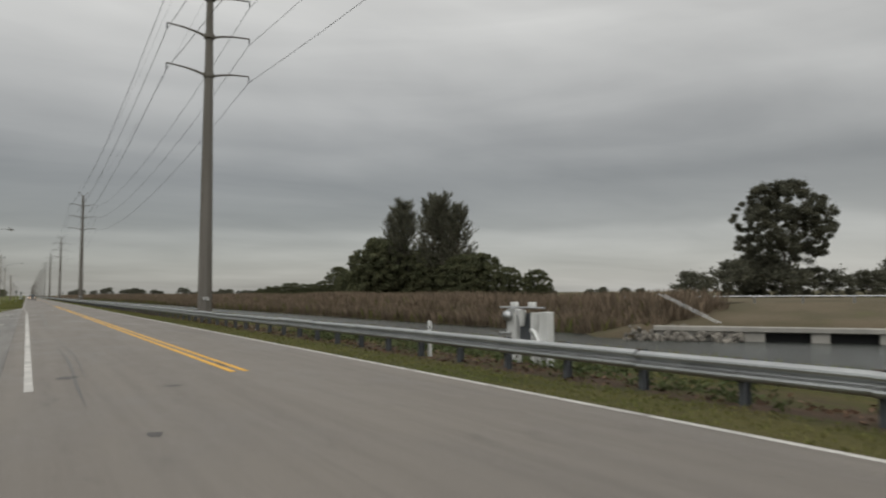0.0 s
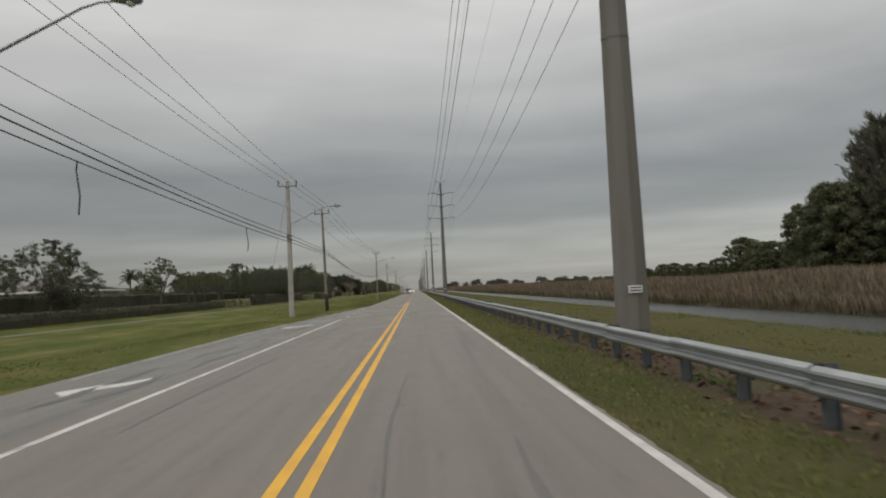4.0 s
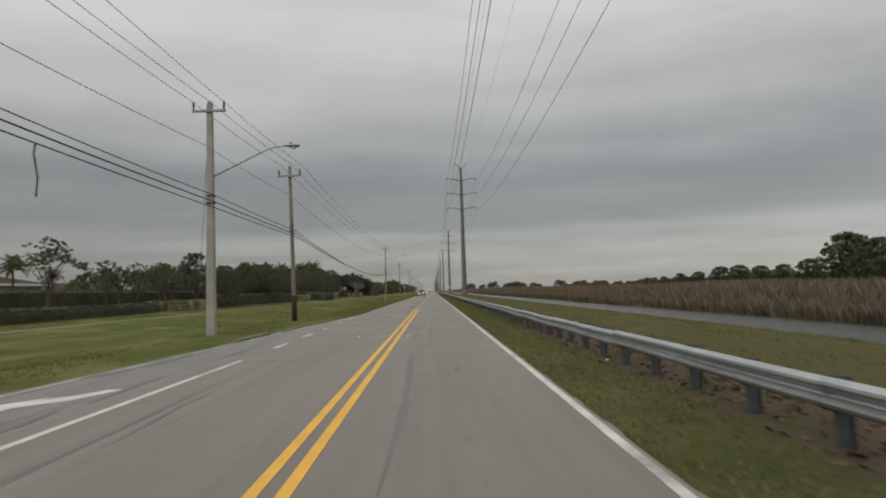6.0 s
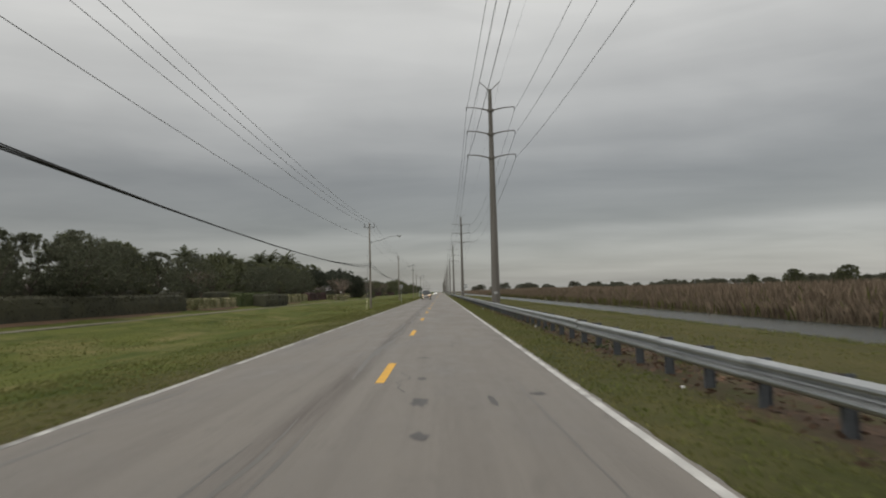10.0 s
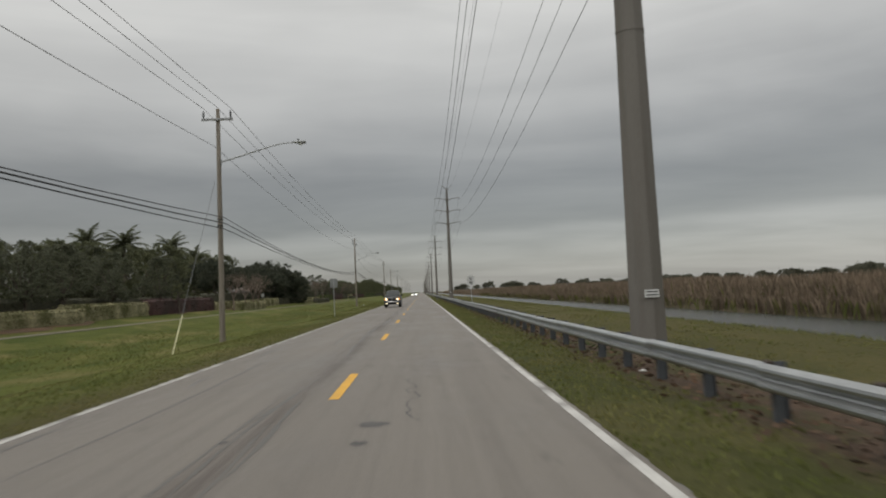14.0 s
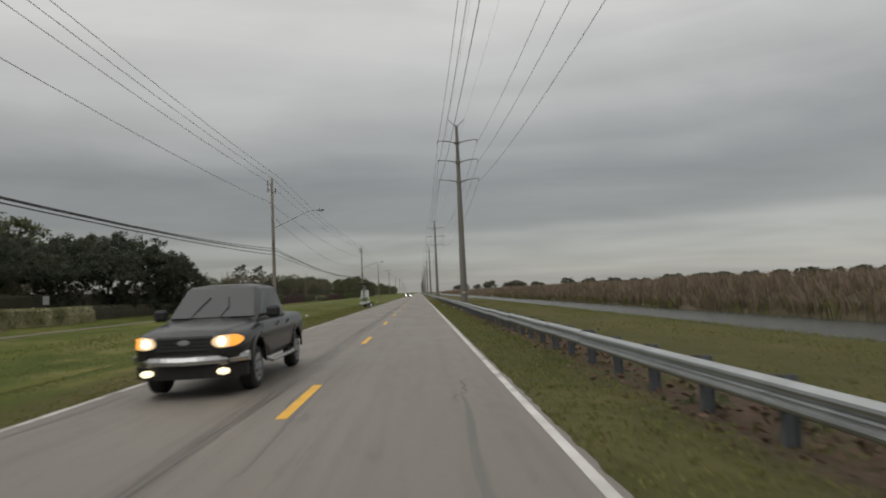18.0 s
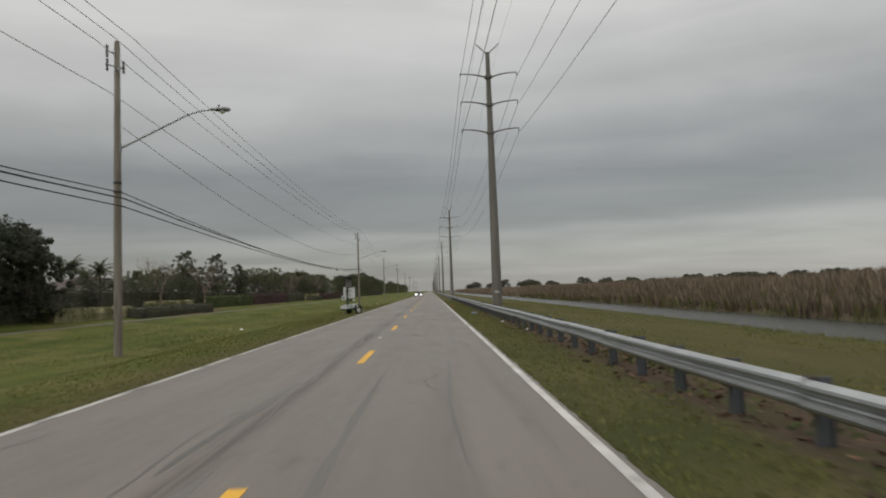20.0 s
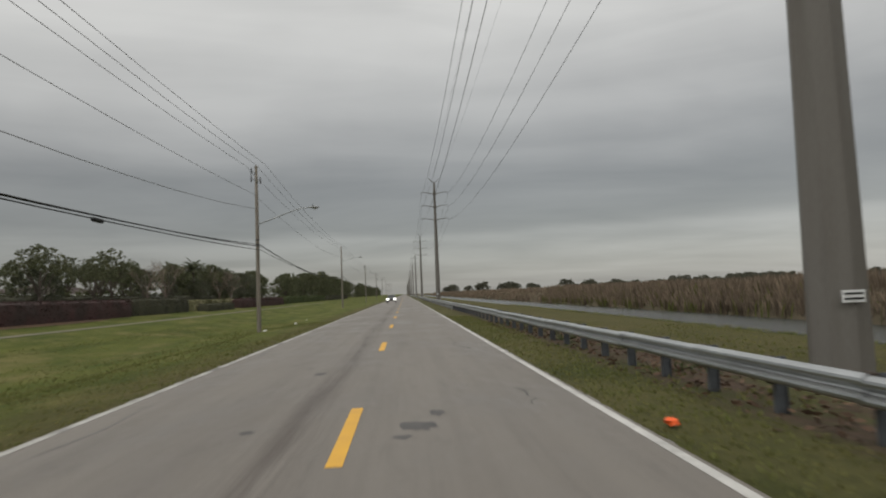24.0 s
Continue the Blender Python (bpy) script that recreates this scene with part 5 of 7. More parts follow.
rows += [(-27 - r3.uniform(0, 5), y + r3.uniform(-4, 4), 8.4 + r3.uniform(-1, 1)) for y in range(620, 1100, 16)]
place(lush, stand(rows, 6.4))
place(spire, stand([(-27.4, 334.6, 6.7), (-26.8, 343.8, 7.0), (-27, 338.4, 5.2), (-26.4, 352.4, 6.0), (-28.6, 336.5, 5.6), (-28, 346, 5.6), (-27.5, 350, 4.9), (-26.6, 384.5, 4.9), (-26.8, 392.5, 4.6), (-26.2, 352.4, 5.4)], 6.4))
fig = tree("fig_bush", "dense dark fig foliage reaching down to the hedge", 17, 6.4, 3.2, 260, 42, 0.10, "leaf_fig", group="spreading fig trees", low=0.02, blob=0.125, gaps=-0.3)
place(fig, stand([(-24.6, 299.5, 6.2), (-25.6, 294, 7.2), (-27.5, 303, 5.6), (-27, 288, 6.4), (-27.6, 280, 5.0)], 6.1))
place(banyan, [(-30.5, 265, gz(-30), 0.80, 10), (-30, 275, gz(-30), 0.92, 80), (-29.5, 285, gz(-30), 1.0, 200), (-28.8, 294.5, gz(-30), 1.15, 300)])

palm_a = palm(21, 8, "tall feather palm with arching dark fronds", "feather palms")
palm_b = palm(22, 8, "feather palm with a full drooping crown", "feather palms")
place(palm_a, stand([(-30, 97, 4.9), (-33, 88, 5.2), (-38, 214, 10.3), (-38, 230, 10.7), (-37.6, 264.5, 13.0), (-41, 282, 12.8), (-45, 299, 13.2), (-53, 273, 13.6), (-27.5, 317.5, 5.6), (-47.5, 350, 7.6), (-42.7, 498.6, 10.3), (-30, 152.5, 6.2), (-31, 134, 6.0), (-41, 206, 10.0), (-37, 190, 9.2), (-37.5, 236, 10.6)], 7.3))
place(palm_b, stand([(-28, 404.5, 7.0), (-29, 423, 7.4), (-30.5, 103, 4.7), (-38, 243, 11.6), (-38.5, 253, 12.6), (-39.7, 272, 13.6), (-42.7, 294, 12.9), (-60, 273, 13.4), (-26.5, 313.2, 5.4), (-29.5, 314, 5.9), (-44.5, 345, 6.5), (-42.4, 481.0, 9.0), (-31, 166, 6.9), (-39, 222, 10.8), (-37, 198, 9.7), (-36.5, 181, 8.4), (-56, 280, 12.8)], 7.3))
bare = bare_tree(31, 5, "leafless tan crape myrtle on a pale trunk")
place(bare, stand([(-22.4, 256.6, 5.2), (-22.4, 252.6, 5.2), (-22.6, 260.5, 4.9), (-22.5, 247.5, 5.2), (-23.8, 318.8, 5.6), (-24.0, 331.3, 5.6), (-25.6, 382.5, 5.8), (-26.2, 389.5, 6.3), (-26.8, 413, 6.4), (-26, 416, 5.9), (-25.5, 174, 4.8)], 5))
young = tree("young_tree", "young pale-trunked tree planted in the hedge bed", 41, 4.2, 1.1, 10, 40, 0.14, "leaf_mid", start=0.5, group="young trees in the bed", low=0.55)
place(young, stand([(-25.5, 104, 4.4), (-25.5, 115.5, 4.3), (-25.2, 128, 4.2), (-23.5, 201, 3.9), (-23.6, 232, 3.6), (-25, 149, 4.6)], 4.2))


def hedge(x, y0, y1, h, w, mat, label, seed, lean=0.0, leaf=0.085, dens=70):
    """A clipped hedge: a lumpy core with leaves standing out of its faces."""
    rs = np.random.default_rng(seed)
    L = y1 - y0
    zb = ground_z(x)
    p = thing("hedge", x, (y0 + y1) / 2, zb, label, "hedge", "clipped hedges")
    nx, ny, nz = 4, max(4, int(L / 0.9)), 4
    bm = B()
    bmesh.ops.create_grid(bm, x_segments=nx, y_segments=ny, size=0.5)
    vs = []
    prof = [(-0.5, 0.0), (-0.52, 0.5), (-0.46, 0.9), (-0.3, 1.0), (0.3, 1.0), (0.46, 0.9), (0.52, 0.5), (0.5, 0.0)]
    bm.clear()
    rings = []
    for j in range(ny + 1):
        y = -L / 2 + L * j / ny
        end = 0.9 if j in (0, ny) else 1.0
        rings.append([bm.verts.new((a * w * end + 0.07 * noise.noise(Vector((y * 0.9, i * 1.3, seed))), y + 0.05 * noise.noise(Vector((i, y, 2))),
                                    (b * h * end if b else -0.1) + (0.08 * noise.noise(Vector((y * 0.6, i * 0.9, seed + 9))) if b else 0))) for i, (a, b) in enumerate(prof)])
    for r0, r1 in zip(rings, rings[1:]):
        for i in range(len(prof) - 1):
            bm.faces.new((r0[i], r0[i + 1], r1[i + 1], r1[i]))
    bm.faces.new(rings[0])
    bm.faces.new(rings[-1][::-1])
    bmesh.ops.recalc_face_normals(bm, faces=bm.faces[:])
    part("core", bm, mat, p)
    n = int(min(9000, dens * L * (h + w * 0.7)))
    side = rs.uniform(0, 1, n)
    ys = rs.uniform(-L / 2, L / 2, n)
    fr = h / (h + w)
    onside = side < fr
    xs = np.where(onside, w * 0.51 * np.where(rs.uniform(size=n) < 0.75, 1, -1), rs.uniform(-w / 2, w / 2, n))
    zs = np.where(onside, rs.uniform(0.02, h, n), h + rs.uniform(-0.03, 0.06, n))
    v, f = leaf_quads(np.stack([xs + rs.normal(0, 0.03, n), ys, zs], 1), leaf, rs)
    from_arrays("foliage", v, f, mat, p)
    return p


DK, MD, GO, RD = "hedge_dark", "hedge_mid", "hedge_gold", "hedge_red"
L_DK, L_MD, L_GO, L_RD = "dark green clipped hedge above the sidewalk", "mid-green clipped hedge on the grass bank", "yellow-green variegated low hedge over red mulch", "dark wine-red clipped hedge beside the grass"
for i, (x, y0, y1, h, w, mat) in enumerate([
        (-28.5, 30, 132, 1.9, 1.2, DK), (-24, 58, 107, 0.75, 1.6, DK), (-24.2, 107.6, 122, 0.85, 1.5, GO), (-24, 123, 164, 1.45, 1.7, DK), (-28.5, 133, 166, 1.9, 1.2, DK), (-24, 166, 179.5, 1.0, 1.4, GO),
        (-24, 181, 197, 1.55, 1.6, MD), (-27.5, 168, 250, 1.75, 1.2, DK), (-22.6, 186, 197.6, 1.55, 2.4, DK), (-24, 199, 212.6, 0.95, 1.6, GO), (-25.2, 213.3, 226.8, 1.25, 1.4, GO), (-25, 227.4, 245.5, 1.5, 1.5, RD),
        (-24.8, 246, 263, 0.95, 1.3, GO), (-22.8, 250, 263, 0.9, 1.4, GO), (-24.3, 265, 278.5, 1.1, 1.5, GO), (-27.8, 252, 330, 2.1, 1.4, DK), (-25.3, 279.5, 306.5, 1.1, 1.4, DK), (-23.6, 300, 311, 0.75, 1.5, GO),
        (-22.5, 310, 327.5, 0.8, 1.6, DK), (-25.0, 319, 329, 1.0, 1.4, GO), (-25, 335.5, 352.2, 1.4, 1.6, MD), (-25, 353, 375.5, 1.5, 1.6, RD), (-25.4, 377, 392.5, 1.6, 1.6, DK), (-26, 397, 419, 1.3, 1.4, GO),
        (-27.5, 332, 412, 1.9, 1.2, DK), (-24.4, 413, 447, 1.35, 1.5, RD), (-24, 395.5, 408, 0.8, 1.3, DK), (-25, 450, 520, 1.5, 1.5, MD), (-25, 525, 600, 1.5, 1.5, DK)]):
    hedge(x, y0, y1, h, w, mat, {DK: L_DK, MD: L_MD, GO: L_GO, RD: L_RD}[mat], 100 + i, dens=70 if y0 < 420 else 20, leaf=0.085 if y0 < 420 else 0.16)


def mulch_bed(x, y0, y1, w, seed):
    rs = random.Random(seed)
    bm = B()
    n = 20
    ring = [bm.verts.new((x + math.cos(2 * math.pi * k / n) * w * rs.uniform(0.8, 1.1), (y0 + y1) / 2 + math.sin(2 * math.pi * k / n) * (y1 - y0) / 2 * rs.uniform(0.9, 1.08),
                          ground_z(x + math.cos(2 * math.pi * k / n) * w) + 0.03)) for k in range(n)]
    top = bm.verts.new((x, (y0 + y1) / 2, ground_z(x) + 0.09))
    for k in range(n):
        bm.faces.new((ring[k], ring[(k + 1) % n], top))
    tagged(part("mulch_bed", bm, "mulch"), "red-brown mulch bed under the hedges", "mulch bed", "mulch beds", "structure")


for i, (x, y0, y1, w) in enumerate([(-24, 164, 181, 1.8), (-23.7, 125, 165, 1.6), (-24, 196, 215, 1.9), (-25, 228, 247, 1.7), (-24, 248, 268, 1.9), (-26, 278, 299, 1.8), (-22.9, 312, 333, 1.6), (-24.6, 348, 373, 1.5)]):
    mulch_bed(x, y0, y1, w, i)


# ---- grass tufts on the verges, denser near the road ----
def tufts(name, x0, x1, y0, y1, n, h, seed, mat="blade", keep=None):
    rs = np.random.default_rng(seed)
    xs, ys = rs.uniform(x0, x1, n), rs.uniform(y0, y1, n)
    if keep is not None:
        k = keep(xs, ys)
        xs, ys = xs[k], ys[k]
        n = len(xs)
    zs = np.interp(xs, [p[0] for p in PROFILE], [p[1] for p in PROFILE]) + swale(xs, ys) - 0.02
    verts, faces = [], []
    hh = h * rs.uniform(0.35, 1.25, n)
    for b in range(3):
        a = rs.uniform(0, 2 * np.pi, n)
        w = 0.012 + 0.012 * rs.uniform(size=n)
        dx, dy = np.cos(a), np.sin(a)
        lean = rs.uniform(0.2, 0.8, n) * hh
        base = np.stack([xs, ys, zs], 1) + rs.normal(0, 0.03, (n, 3)) * (1, 1, 0)
        p0 = base + np.stack([-dy * w, dx * w, 0 * w], 1)
        p1 = base - np.stack([-dy * w, dx * w, 0 * w], 1)
        p2 = base + np.stack([dx * lean, dy * lean, hh], 1)
        verts.append(np.stack([p0, p1, p2], 1).reshape(-1, 3))
    v = np.concatenate(verts)
    f = np.arange(len(v)).reshape(-1, 3)
    ob = from_arrays(name, v, f, mat)
    return tagged(ob, "short uneven roadside grass blades", "grass", kind="stuff")


nz = lambda xs, ys, s, t: np.array([noise.noise(Vector((x * s, y * s, 5))) > t for x, y in zip(xs, ys)])
tufts("verge_grass", 3.37, 5.2, -20, 360, 52000, 0.07, 51)
tufts("verge_grass", 4.7, 8.6, -20, 350, 26000, 0.09, 52, keep=lambda a, b: nz(a, b, 0.35, 0.02))
tufts("bank_grass", 8.0, 18.2, -10, 350, 44000, 0.075, 53)
tufts("bank_edge_grass", 17.6, 18.4, -10, 420, 9000, 0.22, 59)
tufts("lawn_grass", -8.5, -4.02, 97, 360, 62000, 0.065, 54)
tufts("lawn_grass", -17, -8.5, 90, 380, 40000, 0.08, 58)
tufts("lawn_grass", -11, -7.1, 14, 97, 12000, 0.05, 55)
weeds_v, weeds_f = [], 0
rs = np.random.default_rng(57)
wx = np.concatenate([rs.uniform(5.6, 10.5, 900), rs.uniform(5.3, 8.0, 350)])
wy = np.concatenate([rs.uniform(-8, 24, 900), rs.uniform(20, 345, 350)])
k = nz(wx, wy, 0.3, 0.0)
wx, wy = wx[k], wy[k]
c = np.repeat(np.stack([wx, wy, np.interp(wx, [p[0] for p in PROFILE], [p[1] for p in PROFILE])], 1), 14, 0)
c = c + np.abs(rs.normal(0, 1, c.shape)) * (0, 0, 0.12) + rs.normal(0, 0.16, c.shape) * (1, 1, 0)
v, f = leaf_quads(c, 0.075, rs)
tagged(from_arrays("weeds", v, f, "hedge_mid"), "low leafy weeds around the guardrail posts", "weeds", kind="stuff")


# ---- far bank of the canal: dry reeds ----
def reed_height(y):
    return 2.0 + 0.35 * min(1, max(0, (y - 150) / 150)) + 0.35 * noise.noise(Vector((y * 0.05, 0, 0)))


def reed_mound():
    verts, faces = [], []
    ys = list(np.arange(18, 520, 2.5)) + list(np.arange(520, 1400, 14.0)) + [2000, 3200]
    cols = [(25.1, 0.0), (25.6, 0.38), (26.6, 0.62), (28.2, 0.7), (32, 0.72), (45, 0.70), (80, 0.6), (110, 0.0)]
    for y in ys:
        hh = reed_height(y)
        for x, kf in cols:
            xx = x + (0.5 * noise.noise(Vector((x, y * 0.2, 1))) if x < 30 else 0)
            verts.append((xx, y, -1.15 + (hh + 0.75) * kf + 0.22 * noise.noise(Vector((x * 0.6, y * 0.45, 4))) * (kf > 0)))
    k = len(cols)
    for j in range(len(ys) - 1):
        for i in range(k - 1):
            faces.append((j * k + i, j * k + i + 1, (j + 1) * k + i + 1, (j + 1) * k + i))
    tagged(from_arrays("reed_bank", verts, faces, "reed_bank", smooth=True), "matted brown reed bank beyond the canal", "reed bank", kind="structure")


reed_mound()


def reeds(x0, x1, y0, y1, n, seed, w=0.03, mat="reed"):
    rs = np.random.default_rng(seed)
    xs = x0 + (x1 - x0) * rs.uniform(0, 1, n) ** 1.3
    ys = rs.uniform(y0, y1, n)
    base = -1.1 + np.clip((xs - 25.2) / 1.6, 0, 1) * 1.0
    top = np.array([reed_height(y) for y in ys]) * rs.uniform(0.55, 1.0, n) * np.clip(0.45 + (xs - 25.2) / 2.2, 0.4, 1) - 0.55 + 0.35 * np.clip((xs - 25.6) / 2, 0, 1)
    top = np.maximum(top, base + 0.5)
    a = rs.uniform(0, 2 * np.pi, n)
    ln = rs.uniform(0.05, 0.5, n)
    w = w * rs.uniform(0.6, 1.6, n)
    p = np.stack([xs, ys, base], 1)
    s = np.stack([np.cos(a) * w, np.sin(a) * w, 0 * w], 1)
    mid = p + np.stack([-np.sin(a) * ln * 0.3, np.cos(a) * ln * 0.3, (top - base) * 0.65], 1)
    tip = p + np.stack([-np.sin(a) * ln, np.cos(a) * ln, top - base], 1)
    v = np.stack([p - s, p + s, mid + s * 0.8, tip, mid - s * 0.8], 1).reshape(-1, 3)
    f = np.arange(5 * n).reshape(-1, 5)
    tagged(from_arrays("reeds", v, f, mat), "tall dry brown reeds crowding the far canal bank", "reeds", kind="stuff")


reeds(25.0, 31.5, 17.2, 160, 45000, 61, w=0.022)
reeds(25.2, 31.5, 160, 430, 60000, 62, w=0.026)
reeds(25.2, 33, 430, 900, 16000, 63, w=0.07)
reeds(24.8, 26.6, 18, 430, 2600, 64, w=0.03, mat="blade")
rs = np.random.default_rng(65)
n = 16000
lx, ly = rs.normal(6.2, 0.7, n), rs.uniform(-15, 350, n)
lz = np.interp(lx, [p[0] for p in PROFILE], [p[1] for p in PROFILE]) + 0.015
k = lx > 4.8
v, f = leaf_quads(np.stack([lx, ly, lz + rs.uniform(0, 0.03, n)], 1)[k], 0.07, rs, 0.75)
tagged(from_arrays("leaf_litter", v, f, "litter_leaf"), "dead brown leaf litter under the guardrail", "leaf litter", kind="stuff")

# ---- trees over the fields beyond the canal ----
G_R = "trees beyond the canal"
wood = tree("field_tree", "dense dark green tree in the clump past the canal", 71, 9, 4.6, 340, 64, 0.12, "leaf_mid", group=G_R, low=0.03, blob=0.15, gaps=-0.42, inner=0.35)
place(wood, [(x, y, -0.1, h / 10.2, y * 37 % 360) for x, y, h in ((58, 135, 8.8), (57, 128, 8.6), (55, 121, 8.2), (56, 114, 8.0), (53, 107, 9.6), (51, 101, 13.4), (50, 95, 14.0), (48, 95, 14.6), (48, 90, 13.6), (51, 85, 11.2), (50, 80, 10.2), (51, 75, 9.4),
                                                                (50, 72, 9.4), (50.5, 68, 9.2), (51.5, 63.5, 6.6), (53, 59.5, 6.0), (60, 92, 11.5), (60, 84, 11), (62, 104, 8), (64, 120, 7), (66, 132, 6.5), (70, 142, 6), (57, 150, 5.4), (59, 161, 5.6), (60, 171, 6.2), (63, 186, 6.4), (66, 205, 5.6), (72, 232, 5.8), (78, 262, 5.2), (56, 141, 6.0))])
tall = feathery_tree("tall_tree", "tall upright tree with loose feathery branches", 72, 18, 3.7, 185, G_R)
place(tall, [(49.5, 91.2, 0, 0.95, 0), (49.2, 88.4, 0, 1.05, 70), (50.3, 80.9, 0, 1.04, 140), (50.0, 77.9, 0, 1.03, 220), (51.0, 74.9, 0, 0.92, 300)])
lone = tree("lone_tree", "big lone tree with a ragged layered crown", 73, 21, 8.9, 430, 150, 0.15, "leaf_far", start=0.3, group=G_R, low=0.30, blob=0.125, gaps=-0.16, inner=0.3)
place(lone, [(116, 62, 0, 1.05, 0)])
scrub = tree("far_bush", "far rounded green bush on the field", 74, 5, 4.2, 110, 34, 0.2, "leaf_far", group=G_R, low=0.02, blob=0.22, gaps=-0.4)
rows = [(108, 66, 0, 1.5, 0), (100, 70, 0, 0.7, 40), (122, 58, 0, 0.78, 90), (130, 54, 0, 0.7, 150), (114, 66, 0, 1.0, 200), (112, 60, 0, 0.9, 30), (140, 50, 0, 1.0, 210), (150, 56, 0, 1.1, 20)]
r5 = random.Random(5)
for k in range(150):
    y = 120 + k * 9 + r5.uniform(-6, 6)
    x = 120 + r5.uniform(0, 90) + 0.10 * y
    s = r5.uniform(0.45, 1.0) * (0.55 if y < 270 else 0.92)
    rows.append((x, y, 0, s, r5.uniform(0, 360)))
for k in range(40):
    rows.append((60 + k * 18, 1200 + r5.uniform(-60, 200), 0, r5.uniform(1.2, 2.0), r5.uniform(0, 360)))
place(scrub, rows)
sprig = tree("far_tree", "small far tree standing above the reeds", 75, 6, 1.6, 12, 50, 0.3, "leaf_far", start=0.5, group=G_R, low=0.55, blob=0.5)
place(sprig, [(110 + r5.uniform(0, 60), 150 + 61 * k, 0, r5.uniform(0.6, 0.95), k * 50) for k in range(9)])

# ---- the weir, its embankment and rails across the canal ----
HW = [Vector((24.9, 17.2, 0)), Vector((34.0, 2.6, 0))]
hd = (HW[1] - HW[0]).normalized()
hn = Vector((-hd.y, hd.x, 0))
if hn.x < 0:
    hn = -hn
emb_v, emb_f = [], []
for s in (-5.0, -1.0, 6.0, 12.0, 18.0, 60.0):
    base = HW[0] + hd * s
    for d, z in ((0.0, -2.0), (0.05, -0.35), (3.0, 0.05), (7.0, 0.75), (9.0, 0.85), (60.0, 0.6)):
        q = base + hn * d
        # the near end slopes down into the reed bank
        emb_v.append((q.x, q.y, (z if s > -5 else min(z - 1.2, -0.6)) + 0.05 * noise.noise(Vector((s, d, 0)))))
for j in range(5):
    for i in range(5):
        emb_f.append((j * 6 + i, j * 6 + i + 1, (j + 1) * 6 + i + 1, (j + 1) * 6 + i))
tagged(from_arrays("embankment", emb_v, emb_f, "reed_bank", smooth=True), "pale dry grass embankment behind the weir", "embankment", kind="structure")
weir = thing("weir", label="pale concrete canal headwall with dark culvert openings", category="weir")
ang = math.degrees(math.atan2(hd.y, hd.x))


def along(s, d, z):
    q = HW[0] + hd * s + hn * d
    return (q.x, q.y, z)


turn = pose(0, 0, 0, 0, 0, ang)
OPEN = [(5.2, 7.2), (8.0, 10.0), (10.8, 12.8)]
edges = [0.0] + [e for o in OPEN for e in o] + [17.0]
for i in range(0, len(edges), 2):
    bm = B()
    L = edges[i + 1] - edges[i]
    box(bm, along((edges[i] + edges[i + 1]) / 2, -0.2, -1.05), (L, 0.4, 1.1), 0.02, turn)
    part("pier", bm, "concrete", weir)
bm = B()
box(bm, along(8.5, -0.25, -0.4), (17.2, 0.55, 0.26), 0.03, turn)
part("coping", bm, "concrete", weir)
# black sheets across the openings, painted in place of the shade inside
for a, b in OPEN:
    bm = B()
    box(bm, along((a + b) / 2, 0.05, -1.1), (b - a, 0.06, 1.0), 0.0, turn)
    part("culvert_mouth", bm, "trim", weir)
fence = thing("bank_rail", label="white steel rail along the embankment top", category="railing")
bm = B()
tube(bm, [along(-3, 7.5, 1.2), along(60, 7.5, 1.2)], 0.04, 6)
part("rail", bm, "steel", fence)
for k in range(20):
    bm = B()
    box(bm, along(-3 + k * 2.6, 7.5, 0.9), (0.08, 0.08, 0.62), 0.01)
    part("post", bm, "steel", fence)
slope = thing("sloping_rail", label="pair of pale pipes running down the bank", category="railing")
for o in (0.0, 0.35):
    bm = B()
    tube(bm, [(25.6 + o, 17.6, 1.4), (26.9 + o, 14.9, -0.15)], 0.02, 6)
    part("pipe", bm, "steel", slope)
# rubble heap at the canal's edge
rub = thing("rubble_heap", label="heap of pale broken rocks at the canal edge", category="rocks")
rocks = []
for k in range(6):
    bm = B()
    bmesh.ops.create_icosphere(bm, subdivisions=1, radius=0.3)
    for vtx in bm.verts:
        vtx.co *= 1 + 0.45 * noise.noise(vtx.co * 4 + Vector((k * 7, 0, 0)))
        vtx.co.z *= 0.7
    rocks.append(mesh_of(bm, "rock", "rock"))
for k in range(150):
    s, d = r5.uniform(-1.5, 4.2), r5.uniform(-1.6, 0.5)
    q = along(s, d, -1.08 + max(0, (d + 1.6)) * 0.3 + r5.uniform(0, 0.12))
    piece("rock", rocks[k % 6], rub, pose(*q, r5.uniform(0, 360), r5.uniform(0, 360), 0) @ Matrix.Scale(r5.uniform(0.35, 0.8), 4))

# white valve assembly behind the guardrail
va = thing("valve_station", 7.1, 6.6, ground_z(7.1), "white metal valve station with cabinets and bent pipe", "valve station")
for yy, w, h, mat in ((0.62, 0.36, 1.38, "paintwhite"), (-0.62, 0.34, 1.32, "paintwhite"), (-0.2, 0.1, 1.3, "paintwhite")):
    bm = B()
    box(bm, (0.05, yy, h / 2), (0.22, w, h), 0.015)
    part("cabinet", bm, mat, va)
bm = B()
box(bm, (0.12, 0.15, 0.8), (0.04, 0.8, 0.95), 0.01)
part("back_panel", bm, "post", va)
bm = B()
tube(bm, [(-0.1, 1.0, 1.42), (-0.1, -0.75, 1.42)], 0.03, 6)
part("top_rail", bm, "steel", va)
bm = B()
tube(bm, [(-0.1, 1.0, 0.75), (-0.1, 0.6, 0.75)], 0.03, 6)
part("side_rail", bm, "steel", va)
bm = B()
lathe(bm, [(0.03, -0.12), (0.13, -0.08), (0.15, 0.0), (0.13, 0.08), (0.03, 0.12)], 12, pose(-0.12, 0.66, 1.2, 0, 90, 0))
